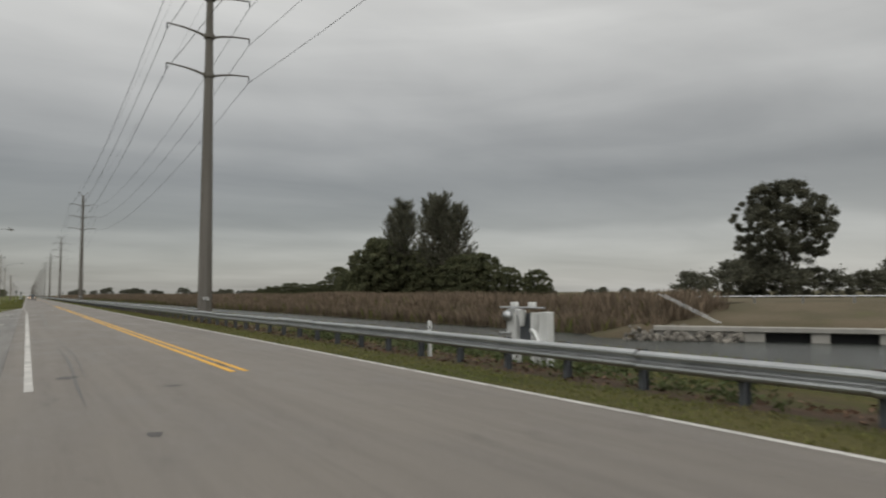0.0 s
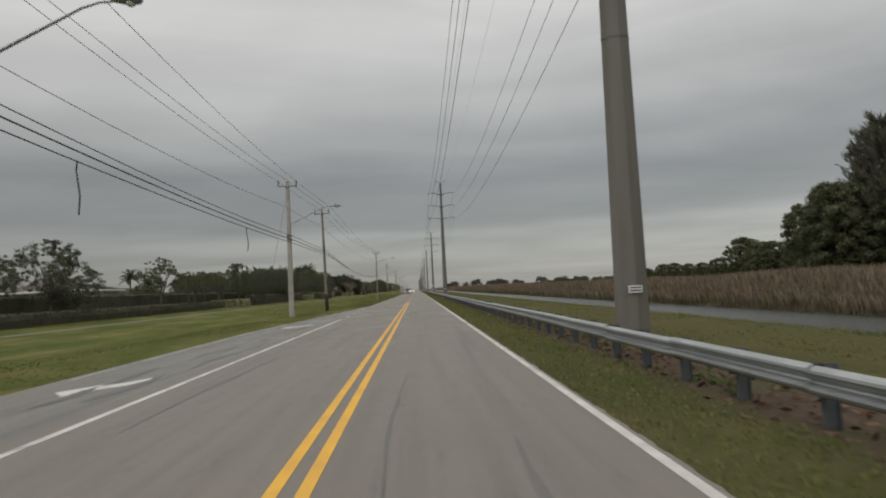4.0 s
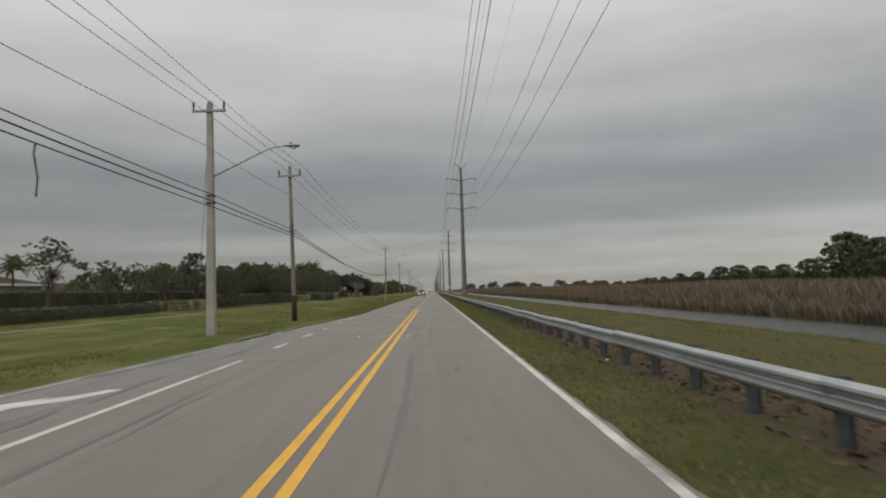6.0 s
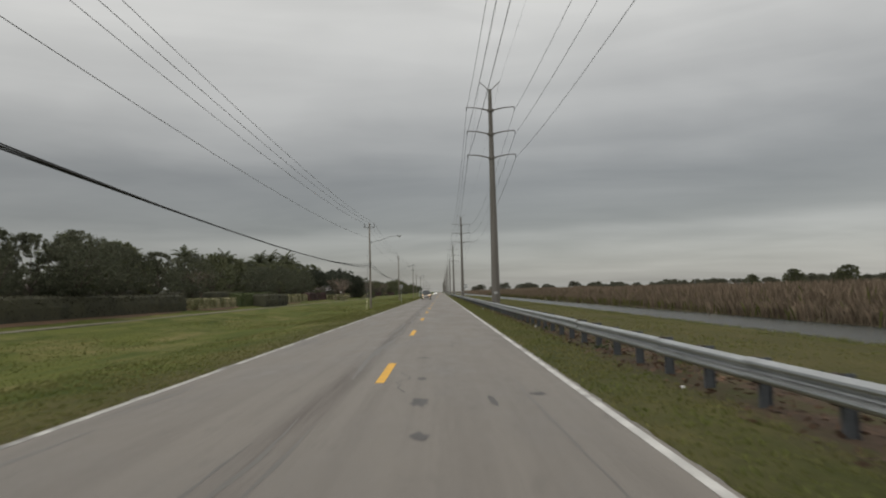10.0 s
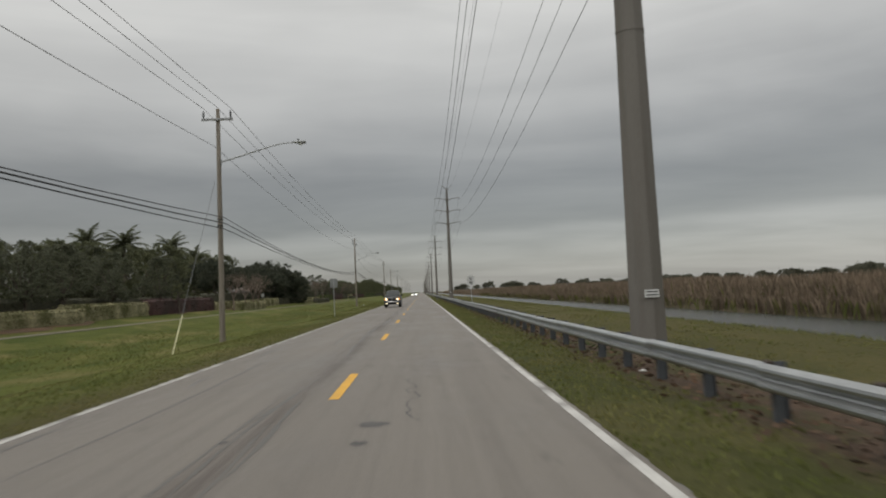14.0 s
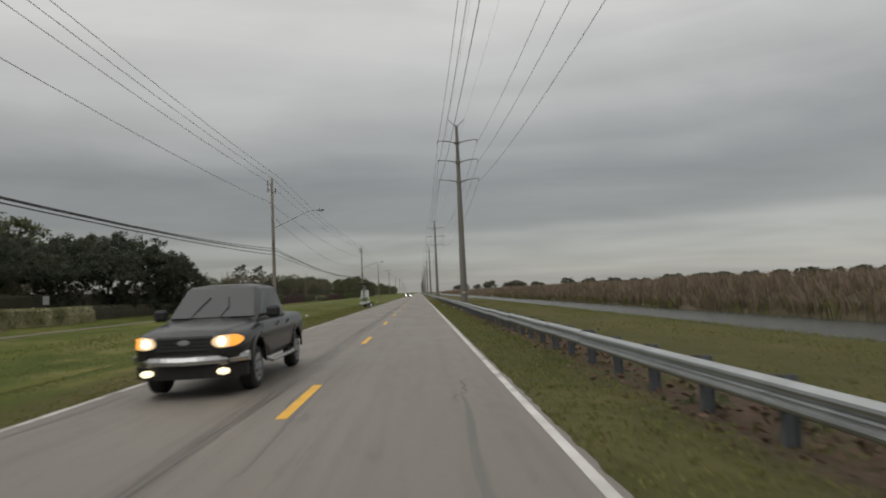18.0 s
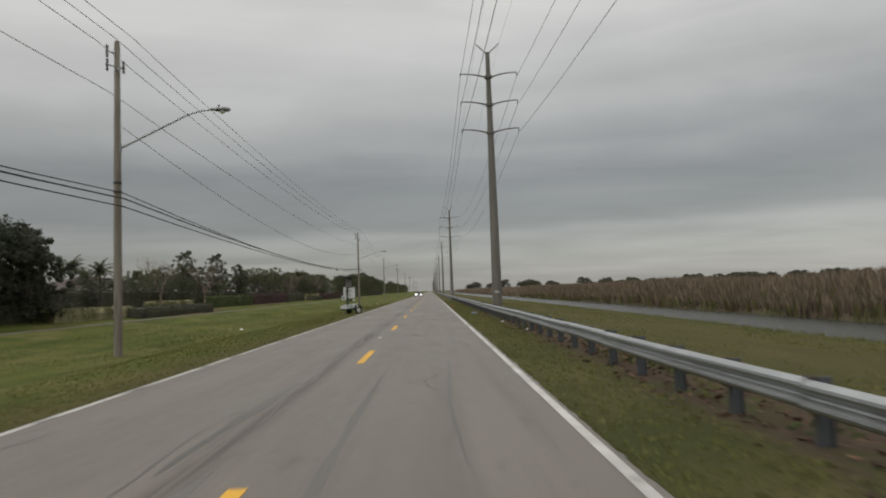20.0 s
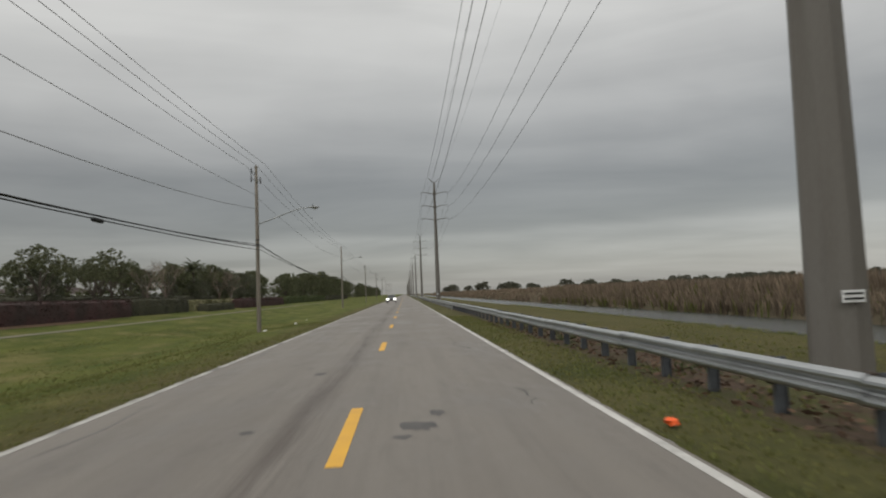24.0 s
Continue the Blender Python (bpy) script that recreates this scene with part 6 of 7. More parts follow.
part("valve_wheel", bm, "steel", va, smooth=True)
bm = B()
lathe(bm, [(0.05, 0.95), (0.08, 1.1), (0.1, 1.3), (0.1, 1.36)], 8, Matrix.Translation((-0.02, 0.2, 0)))
part("hopper", bm, "paintwhite", va)
bm = B()
tube(bm, [(-0.08, -0.2, 0.86), (-0.1, -0.35, 0.84), (-0.16, -0.75, 0.42), (-0.18, -0.8, 0.2)], 0.055, 8)
part("bent_pipe", bm, "paintwhite", va, smooth=True)
for yy in (0.55, -0.15):
    bm = B()
    box(bm, (0.02, yy, 1.48), (0.14, 0.2, 0.16), 0.02)
    part("junction_box", bm, "paintwhite", va)
marker = thing("marker_post", 5.78, 9.2, ground_z(5.78) - 0.03, "short white marker post behind the guardrail", "marker post")
bm = B()
box(bm, (0, 0, 0.35), (0.09, 0.09, 1.3), 0.012)
part("post_body", bm, "paintwhite", marker)
bm = B()
box(bm, (-0.03, -0.048, 0.82), (0.05, 0.004, 0.07))
part("reflector", bm, "ink", marker)

# ---- houses behind the hedges ----


def house(x, y, w, d, wall_h, roof_h, rz, label):
    p = thing("house", x, y, ground_z(x), label, "house", "houses behind the hedges", rz=rz)
    bm = B()
    box(bm, (0, 0, wall_h / 2 - 0.2), (w, d, wall_h + 0.4), 0.02)
    part("wall", bm, "stucco", p)
    bm = B()
    o = 0.6
    a = [bm.verts.new((sx * (w / 2 + o), sy * (d / 2 + o), wall_h)) for sx, sy in ((-1, -1), (1, -1), (1, 1), (-1, 1))]
    r = max(0.5, d / 2 - w / 2)
    b = [bm.verts.new((0, -r, wall_h + roof_h)), bm.verts.new((0, r, wall_h + roof_h))]
    for f in ((a[0], a[1], b[0]), (a[1], a[2], b[1], b[0]), (a[2], a[3], b[1]), (a[3], a[0], b[0], b[1]), tuple(a[::-1])):
        bm.faces.new(f)
    roof = part("roof", bm, "rooftile", p, "brown tiled hip roof")
    bm = B()
    for sx, sy, lx, ly in ((0, -1, w + 2 * o, 0.1), (0, 1, w + 2 * o, 0.1), (-1, 0, 0.1, d + 2 * o - 0.2), (1, 0, 0.1, d + 2 * o - 0.2)):
        box(bm, (sx * (w / 2 + o), sy * (d / 2 + o), wall_h - 0.1), (lx, ly, 0.22))
    part("fascia", bm, "paintwhite", roof)
    # rows of tiles on the two long slopes
    bm = B()
    for s in (-1, 1):
        for k in range(1, 12):
            f = k / 12
            xx = s * (w / 2 + o) * (1 - f)
            half = (d / 2 + o) * (1 - f) + r * f
            box(bm, (xx, 0, wall_h + roof_h * f + 0.02), (0.12, 2 * half, 0.05))
    part("tile_courses", bm, "rooftile", roof)
    for yy in np.linspace(-d / 2 + 2, d / 2 - 2, max(2, int(d / 5))):
        bm = B()
        box(bm, (w / 2 + 0.02, yy, 1.6), (0.08, 1.5, 1.3), 0.01)
        win = part("window", bm, "paintwhite", p)
        for dy in (-0.37, 0.37):
            bm = B()
            box(bm, (w / 2 + 0.07, yy + dy, 1.6), (0.02, 0.62, 1.12))
            part("pane", bm, "glass", win)
    bm = B()
    box(bm, (0, -d / 2 - 0.02, 1.6), (1.6, 0.08, 1.2), 0.01)
    win = part("window", bm, "paintwhite", p)
    for dx in (-0.4, 0.4):
        bm = B()
        box(bm, (dx, -d / 2 - 0.07, 1.6), (0.66, 0.02, 1.02))
        part("pane", bm, "glass", win)


for x, y, w, d, wh, rh, rz in ((-46, 113, 10, 12, 2.9, 1.5, 0), (-55, 150, 13, 24, 2.1, 1.7, 0), (-50, 131, 11, 14, 2.1, 1.6, 8), (-52, 184, 12, 20, 2.2, 1.7, 0), (-52, 272, 12, 20, 2.8, 1.6, 0), (-50, 310, 12, 18, 2.8, 1.8, 0),
                               (-47, 352, 11, 18, 2.8, 1.9, 0), (-50, 385, 12, 18, 2.7, 1.7, 0), (-55, 70, 12, 20, 2.8, 1.7, 0), (-55, 420, 12, 18, 2.8, 1.8, 0)):
    house(x, y, w, d, wh, rh, rz, "pale stucco house with a brown tiled hip roof")


# ---- vehicles ----
def wheel(p, x, y, r, w, side, rim="arm", sink=0.0):
    bm = B()
    m = pose(x, y, r - sink, 0, 90 * side, 0)
    lathe(bm, [(r * 0.62, -w / 2), (r * 0.9, -w / 2), (r, -w / 3), (r, w / 3), (r * 0.9, w / 2), (r * 0.62, w / 2)], 20, m)
    t = part("wheel", bm, "rubber", p, smooth=False)
    bm = B()
    lathe(bm, [(r * 0.66, w * 0.50), (r * 0.62, w * 0.56), (r * 0.52, w * 0.515), (r * 0.25, w * 0.54), (r * 0.15, w * 0.62), (0.02, w * 0.62)], 16, m)
    part("rim", bm, rim, t)
    # black blocks on the rim stand in for the shade of its holes
    bm = B()
    for k in range(5):
        a = 2 * math.pi * k / 5
        q = m @ Vector((math.cos(a) * r * 0.38, math.sin(a) * r * 0.40, w * 0.53))
        box(bm, q, (0.02, 0.05, 0.05), 0.0)
    part("hub_holes", bm, "trim", t)
    return t


def slab_of(bm, left, right):
    """A solid between two outlines of equal length (points in space)."""
    a = [bm.verts.new(v) for v in left]
    b = [bm.verts.new(v) for v in right]
    n = len(a)
    for i in range(n):
        j = (i + 1) % n
        bm.faces.new((a[i], a[j], b[j], b[i]))
    bm.faces.new(a[::-1])
    bm.faces.new(b)
    bmesh.ops.recalc_face_normals(bm, faces=bm.faces[:])


def bevel_all(bm, w, seg=2):
    bmesh.ops.bevel(bm, geom=[e for e in bm.edges if e.is_manifold and e.calc_face_angle(0) > 0.35], offset=w, segments=seg, affect="EDGES", profile=0.5)


def loft(bm, rings):
    """Joins rings of equal length and closes both ends."""
    vs = [[bm.verts.new(q) for q in r] for r in rings]
    n = len(vs[0])
    for r0, r1 in zip(vs, vs[1:]):
        for i in range(n):
            bm.faces.new((r0[i], r0[(i + 1) % n], r1[(i + 1) % n], r1[i]))
    bm.faces.new(vs[0][::-1])
    bm.faces.new(vs[-1])
    bmesh.ops.recalc_face_normals(bm, faces=bm.faces[:])


def cut_out(ob, holes):
    """Cuts upright discs (x, y, z, radius, width along x) out of a mesh object for good."""
    bm = B()
    for x, y, z, r, w in holes:
        lathe(bm, [(r, -w / 2), (r, w / 2)], 28, pose(x, y, z, 0, 90, 0))
    bmesh.ops.recalc_face_normals(bm, faces=bm.faces[:])
    me = bpy.data.meshes.new("cutter")
    bm.to_mesh(me)
    bm.free()
    tool = bpy.data.objects.new("cutter", me)
    scene.collection.objects.link(tool)
    tool.parent = ob.parent
    mod = ob.modifiers.new("cut", "BOOLEAN")
    mod.operation, mod.object, mod.solver = "DIFFERENCE", tool, "EXACT"
    bpy.context.view_layer.update()
    done = bpy.data.meshes.new_from_object(ob.evaluated_get(bpy.context.evaluated_depsgraph_get()))
    ob.modifiers.clear()
    ob.data = done
    bpy.data.objects.remove(tool)


def pickup(x, y, z):
    """A dark pickup truck with a rounded nose and lit lamps; its nose looks to -y."""
    p = thing("pickup_truck", x, y, z, "black pickup truck with chrome bumper, headlights on", "pickup truck")
    p.scale = (0.955, 1, 1)
    # body shell: station, half width, underside, shoulder height
    rings = []
    for yy, w, lo, top in ((-2.70, 0.60, 0.62, 0.94), (-2.64, 0.76, 0.50, 1.00), (-2.52, 0.88, 0.47, 1.035), (-2.30, 0.945, 0.46, 1.07), (-1.9, 0.975, 0.45, 1.11), (-1.3, 0.98, 0.44, 1.17),
                           (-0.6, 0.985, 0.42, 1.18), (0.6, 0.985, 0.42, 1.19), (1.3, 0.985, 0.44, 1.20), (2.3, 0.985, 0.50, 1.21), (2.85, 0.97, 0.56, 1.21), (2.98, 0.93, 0.62, 1.19)):
        half = [(0.0, top + 0.012), (0.55 * w, top + 0.008), (0.84 * w, top - 0.015), (0.945 * w, top - 0.07), (0.99 * w, top - 0.2), (w, top - 0.34), (0.985 * w, lo + 0.14), (0.93 * w, lo + 0.02), (0.8 * w, lo), (0.0, lo)]
        rings.append([(a, yy, b) for a, b in half] + [(-a, yy, b) for a, b in half[-2:0:-1]])
    bm = B()
    loft(bm, rings)
    body = part("body", bm, "truck", p, "dark glossy body", smooth=True)
    cut_out(body, [(s * 0.92, yy, 0.42, 0.47, 0.6) for s in (-1, 1) for yy in (-1.6, 2.0)])
    for s in (-1, 1):
        for yy in (-1.6, 2.0):
            bm = B()
            rim = [(yy + r * math.cos(t), 0.42 + r * math.sin(t)) for r, ts in ((0.52, np.linspace(-0.05, math.pi + 0.05, 14)), (0.455, np.linspace(math.pi + 0.05, -0.05, 14))) for t in ts]
            slab_of(bm, [(s * 0.955, a, b) for a, b in rim], [(s * 1.005, a, b) for a, b in rim])
            bevel_all(bm, 0.012, 1)
            part("wheel_arch_lip", bm, "truck", p)
    # bonnet with a raised middle and soft edges
    rings = []
    for yy, w, top in ((-2.60, 0.60, 1.005), (-2.52, 0.68, 1.045), (-2.2, 0.74, 1.10), (-1.7, 0.78, 1.155), (-1.26, 0.80, 1.20)):
        half = [(0.0, top + 0.03), (0.35 * w, top + 0.028), (0.55 * w, top + 0.012), (0.9 * w, top), (w, top - 0.02), (w * 1.02, top - 0.08), (0.0, top - 0.10)]
        rings.append([(a, yy, b) for a, b in half] + [(-a, yy, b) for a, b in half[-2:0:-1]])
    bm = B()
    loft(bm, rings)
    part("bonnet", bm, "truck", p, smooth=True)
    # cab
    low = [(-0.91, -1.32, 1.12), (0.91, -1.32, 1.12), (0.92, 1.16, 1.14), (-0.92, 1.16, 1.14)]
    top_ = [(-0.70, -0.50, 1.82), (0.70, -0.50, 1.82), (0.72, 0.90, 1.82), (-0.72, 0.90, 1.82)]
    bm = B()
    slab_of(bm, low, top_)
    bevel_all(bm, 0.09, 4)
    cab = part("cab", bm, "truck", p, smooth=True)
    rings = []
    for yy, w, top in ((-0.50, 0.62, 1.805), (-0.38, 0.66, 1.85), (0.1, 0.67, 1.87), (0.7, 0.66, 1.86), (0.9, 0.62, 1.81)):
        half = [(0.0, top), (0.6 * w, top - 0.006), (0.9 * w, top - 0.03), (w, top - 0.06), (0.0, 1.76)]
        rings.append([(a, yy, b) for a, b in half] + [(-a, yy, b) for a, b in half[-2:0:-1]])
    bm = B()
    loft(bm, rings)
    part("roof", bm, "truck", cab, smooth=True)

    def pane(name, pts, out, parent):
        bm = B()
        o = Vector(out)
        slab_of(bm, [Vector(q) + o * 0.008 for q in pts], [Vector(q) - o * 0.02 for q in pts])
        return part(name, bm, "glass", parent)
    ws = pane("windscreen", [(-0.80, -1.215, 1.235), (0.80, -1.215, 1.235), (0.645, -0.56, 1.775), (-0.645, -0.56, 1.775)], (0, -0.62, 0.78), cab)
    for s in (-1, 1):
        bm = B()
        tube(bm, [(s * 0.28 - 0.14, -1.24, 1.22), (s * 0.28 - 0.02, -1.02, 1.42), (s * 0.28 + 0.12 - (0.2 if s > 0 else 0), -0.80, 1.60)], 0.014, 5)
        part("wiper", bm, "trim", ws)
        pane("side_window", [(s * 0.868, -1.0, 1.24), (s * 0.868, 0.12, 1.24), (s * 0.735, 0.10, 1.70), (s * 0.735, -0.45, 1.70)], (s * 0.96, 0, 0.28), cab)
        pane("rear_side_window", [(s * 0.872, 0.2, 1.24), (s * 0.874, 0.98, 1.24), (s * 0.742, 0.80, 1.70), (s * 0.738, 0.18, 1.70)], (s * 0.96, 0, 0.28), cab)
        bm = B()
        box(bm, (s * 1.10, -0.92, 1.30), (0.26, 0.16, 0.22), 0.05)
        mir = part("mirror", bm, "trim", p)
        bm = B()
        box(bm, (s * 0.94, -0.92, 1.25), (0.14, 0.06, 0.05), 0.01)
        part("mirror_arm", bm, "trim", mir)
        for yy in (-0.05, 0.95):
            bm = B()
            box(bm, (s * 0.957, yy, 1.02), (0.03, 0.2, 0.05), 0.01)
            part("door_handle", bm, "trim", p)
        for yy in (-1.2, 0.16, 1.16):
            bm = B()
            box(bm, (s * 0.958, yy, 0.8), (0.012, 0.012, 0.62))
            part("door_gap", bm, "trim", p)
        # lamps that wrap round the nose

        def lens(x0, x1):
            xs = np.linspace(x0, x1, 8)
            nose = [float(np.interp(v, (0.48, 0.60, 0.76, 0.88, 0.945), (-2.705, -2.70, -2.64, -2.52, -2.30))) for v in xs]
            tall = [0.093 * max(0.0, 1 - abs((v - 0.69) / 0.225) ** 3) ** 0.5 + 0.004 for v in xs]
            front = [(s * v, q - 0.014, 0.885 + 0.03 * (v - 0.69) - h) for v, q, h in zip(xs, nose, tall)] + [(s * v, q - 0.014, 0.885 + 0.05 * (v - 0.69) + h) for v, q, h in zip(xs[::-1], nose[::-1], tall[::-1])]
            bm = B()
            slab_of(bm, front, [(a, b + 0.09, c) for a, b, c in front])
            return bm
        hl = part("headlight", lens(0.47, 0.755), "lens", p, "lit headlight")
        bm = B()
        lathe(bm, [(0.005, 0.03), (0.05, 0.022), (0.07, 0.0)], 12, pose(s * 0.63, -2.705, 0.885, 90, 0, 0))
        part("bulb", bm, "lamp", hl)
        part("turn_signal", lens(0.76, 0.91), "amber", hl, "amber turn signal")
        bm = B()
        lathe(bm, [(0.01, 0.04), (0.065, 0.03), (0.08, 0.0), (0.07, -0.06)], 14, pose(s * 0.64, -2.665, 0.40, 90, 0, 0) @ Matrix.Diagonal((1.45, 0.72, 1, 1)))
        part("fog_light", bm, "fog", p, "lit oval fog light")
        # running board and front door step
        bm = B()
        tube(bm, [(s * 0.93, -0.95, 0.44), (s * 1.03, -0.8, 0.38), (s * 1.03, 1.2, 0.38), (s * 0.93, 1.32, 0.44)], 0.045, 8)
        part("running_board", bm, "chrome", p, "tubular chrome side step")
        for yy in (-1.6, 2.0):
            wheel(p, s * 0.83, yy, 0.385, 0.26, s, sink=0.05)
    bm = B()
    box(bm, (0, -2.65, 0.85), (0.96, 0.13, 0.27), 0.03)
    gr = part("grille", bm, "trim", p)
    for k in range(4):
        bm = B()
        box(bm, (0, -2.718, 0.765 + k * 0.06), (0.92, 0.015, 0.016))
        part("grille_bar", bm, "darkmetal", gr)
    bm = B()
    lathe(bm, [(0.01, 0.02), (0.06, 0.018), (0.07, 0.0)], 14, pose(0, -2.72, 0.88, 90, 0, 0) @ Matrix.Diagonal((1.6, 0.65, 1, 1)))
    part("badge", bm, "arm", gr, "plain oval badge")
    bm = B()
    prof = [(-2.72, 0.50), (-2.78, 0.52), (-2.80, 0.58), (-2.78, 0.645), (-2.70, 0.67), (-2.64, 0.66), (-2.64, 0.51)]
    loft(bm, [[(v, a + 0.42 * (abs(v) / 0.99) ** 3.2, b + 0.02 * abs(v)) for a, b in prof] for v in np.linspace(-0.99, 0.99, 17)])
    part("front_bumper", bm, "chrome", p, "chrome front bumper")
    bm = B()
    loft(bm, [[(v, a + 0.36 * (abs(v) / 0.95) ** 3.2, b) for a, b in ((-2.68, 0.29), (-2.70, 0.50), (-2.52, 0.50), (-2.52, 0.29))] for v in np.linspace(-0.95, 0.95, 13)])
    part("air_dam", bm, "trim", p)
    bm = B()
    box(bm, (0, 2.08, 1.10), (1.5, 1.7, 0.10))
    part("bed_cover", bm, "trim", p)
    bm = B()
    box(bm, (0, 0.2, 0.42), (1.3, 4.6, 0.18), 0.03)
    part("chassis", bm, "trim", p)


pickup(-2.0, 239.9, road_z(2.0) + 0.05)


def far_car(x, y, z):
    p = thing("car", x, y, z, "dark car far down the road, headlights on", "car")
    side = [(-2.2, 0.4), (-2.25, 0.7), (-1.2, 0.95), (-0.6, 1.0), (1.9, 1.02), (2.2, 0.9), (2.2, 0.4)]
    bm = B()
    slab_of(bm, [(-0.9, a, b) for a, b in side], [(0.9, a, b) for a, b in side])
    bevel_all(bm, 0.04)
    part("body", bm, "truck", p)
    bm = B()
    slab_of(bm, [(-0.82, -1.0, 0.98), (0.82, -1.0, 0.98), (0.82, 1.9, 1.0), (-0.82, 1.9, 1.0)], [(-0.62, -0.2, 1.5), (0.62, -0.2, 1.5), (0.62, 1.4, 1.5), (-0.62, 1.4, 1.5)])
    bevel_all(bm, 0.05)
    part("cabin", bm, "glass", p)
    for s in (-1, 1):
        bm = B()
        box(bm, (s * 0.66, -2.22, 0.68), (0.4, 0.1, 0.24), 0.03)
        part("headlight", bm, "lampfar", p, "lit headlight")
        for yy in (-1.35, 1.35):
            wheel(p, s * 0.8, yy, 0.32, 0.2, s)


far_car(-1.9, 441.0, road_z(1.9))


# ---- radar speed trailer on the grass ----
def speed_trailer(x, y, z, rz):
    p = thing("speed_trailer", x, y, z, "white and green radar speed trailer with solar roof", "trailer", rz=rz)
    bm = B()
    box(bm, (0, 0.1, 0.42), (0.95, 1.5, 0.09), 0.01)
    tube(bm, [(0.4, -0.6, 0.42), (0, -1.2, 0.40)], 0.045, 6)
    tube(bm, [(-0.4, -0.6, 0.42), (0, -1.2, 0.40)], 0.045, 6)
    box(bm, (0, 0.1, 0.33), (1.3, 0.08, 0.08), 0.01)
    under = pose(0.36, 0.0, 0.0, 0, 0, -40)
    base = [part("chassis", bm, "green", p, "dark green steel frame")]
    for s in (-1, 1):
        base.append(wheel(p, s * 0.60, 0.1, 0.285, 0.19, s, rim="paintwhite"))
        bm = B()
        ring = [(0.1 + 0.40 * math.cos(t), 0.33 + 0.40 * math.sin(t)) for t in np.linspace(0.15, math.pi - 0.15, 9)]
        ring += [(0.1 + 0.37 * math.cos(t), 0.33 + 0.37 * math.sin(t)) for t in np.linspace(math.pi - 0.15, 0.15, 9)]
        slab_of(bm, [(s * 0.48, a, b + 0.03) for a, b in ring], [(s * 0.70, a, b + 0.03) for a, b in ring])
        base.append(part("mudguard", bm, "trim", p))
        bm = B()
        tube(bm, [(s * 0.62, 0.75, 0.45), (s * 0.62, 0.75, 0.02)], 0.025, 6)
        base.append(part("rear_leg", bm, "steel", p))
    for xx, yy in ((0.05, -1.0), (-0.5, -0.3)):
        bm = B()
        tube(bm, [(xx, yy, 0.62), (xx, yy, 0.0)], 0.03, 6)
        box(bm, (xx, yy, 0.015), (0.14, 0.14, 0.03))
        base.append(part("jack_leg", bm, "steel", p))
    bm = B()
    lathe(bm, [(0.03, -0.06), (0.06, 0.0), (0.03, 0.06)], 8, Matrix.Translation((0, -1.25, 0.42)))
    box(bm, (0, -1.12, 0.42), (0.5, 0.06, 0.07), 0.01)
    base.append(part("hitch", bm, "darkmetal", p))
    for ob in base:
        ob.matrix_basis = under
    bm = B()
    box(bm, (-0.24, -0.42, 0.55), (0.58, 0.42, 0.36), 0.02)
    bx = part("battery_box", bm, "paintwhite", p, "white equipment box")
    for dx in (-0.25, 0.0, 0.25):
        bm = B()
        box(bm, (-0.24 + dx * 0.8, -0.64, 0.64), (0.06, 0.03, 0.06), 0.005)
        part("latch", bm, "darkmetal", bx)
    bm = B()
    box(bm, (0.16, 0.3, 0.65), (1.12, 0.45, 0.36), 0.02)
    part("tool_box", bm, "paintwhite", p, "white equipment box")
    bm = B()
    box(bm, (-0.05, -0.05, 1.35), (0.13, 0.13, 1.9), 0.01)
    part("mast", bm, "green", p, "dark green mast")
    bm = B()
    tube(bm, [(-0.05, -0.05, 1.35), (0.35, 0.0, 0.5)], 0.03, 6)
    tube(bm, [(-0.05, -0.05, 1.35), (-0.5, 0.1, 0.5)], 0.025, 6)
    part("brace", bm, "green", p)
    bm = B()
    box(bm, (0.10, 0.08, 1.80), (1.02, 0.12, 0.98), 0.015)
    board = part("sign_board", bm, "paintwhite", p, "white display board seen from behind")
    bm = B()
    for dz in (-0.5, 0.5):
        box(bm, (0.10, 0.08, 1.80 + dz), (1.06, 0.13, 0.03))
    for dx in (-0.52, 0.52):
        box(bm, (0.10 + dx, 0.08, 1.80), (0.03, 0.13, 1.0))
    part("board_edge", bm, "darkmetal", board)
    for dz in (0.16, -0.18):
        bm = B()
        box(bm, (-0.02, -0.0, 1.80 + dz), (0.52, 0.06, 0.04))
        part("cross_bar", bm, "green", board)
    bm = B()
    box(bm, (-0.33, -0.12, 1.36), (0.36, 0.16, 0.32), 0.015)
    cb = part("control_box", bm, "paintwhite", p)
    bm = B()
    box(bm, (-0.33, -0.205, 1.36), (0.16, 0.01, 0.16))
    part("label_bars", bm, "post", cb)
    bm = B()
    box(bm, (0.02, -0.14, 1.5), (0.16, 0.14, 0.3), 0.02)
    part("winch", bm, "steel", p)
    bm = B()
    box(bm, (0.26, 0.05, 1.16), (0.2, 0.14, 0.2), 0.02)
    part("radar_head", bm, "trim", p)
    bm = B()
    box(bm, (0.48, 0.02, 1.18), (0.26, 0.12, 0.1), 0.015)
    part("lamp_bar", bm, "paintwhite", p)
    bm = B()
    for dx in (-0.30, 0.28):
        box(bm, (0.10 + dx, 0.05, 2.66), (0.045, 0.08, 0.78))
    for dz in (2.28, 3.0):
        box(bm, (0.09, 0.05, dz), (0.6, 0.08, 0.05))
    fr = part("upper_frame", bm, "trim", p)
    bm = B()
    box(bm, (0.12, 0.10, 2.65), (0.48, 0.06, 0.66), 0.01)
    part("upper_panel", bm, "concrete", fr, "pale back panel")
    bm = B()
    tube(bm, [(-0.12, 0.0, 2.2), (-0.12, 0.0, 3.05)], 0.05, 8)
    part("upper_post", bm, "steel", fr)
    bm = B()
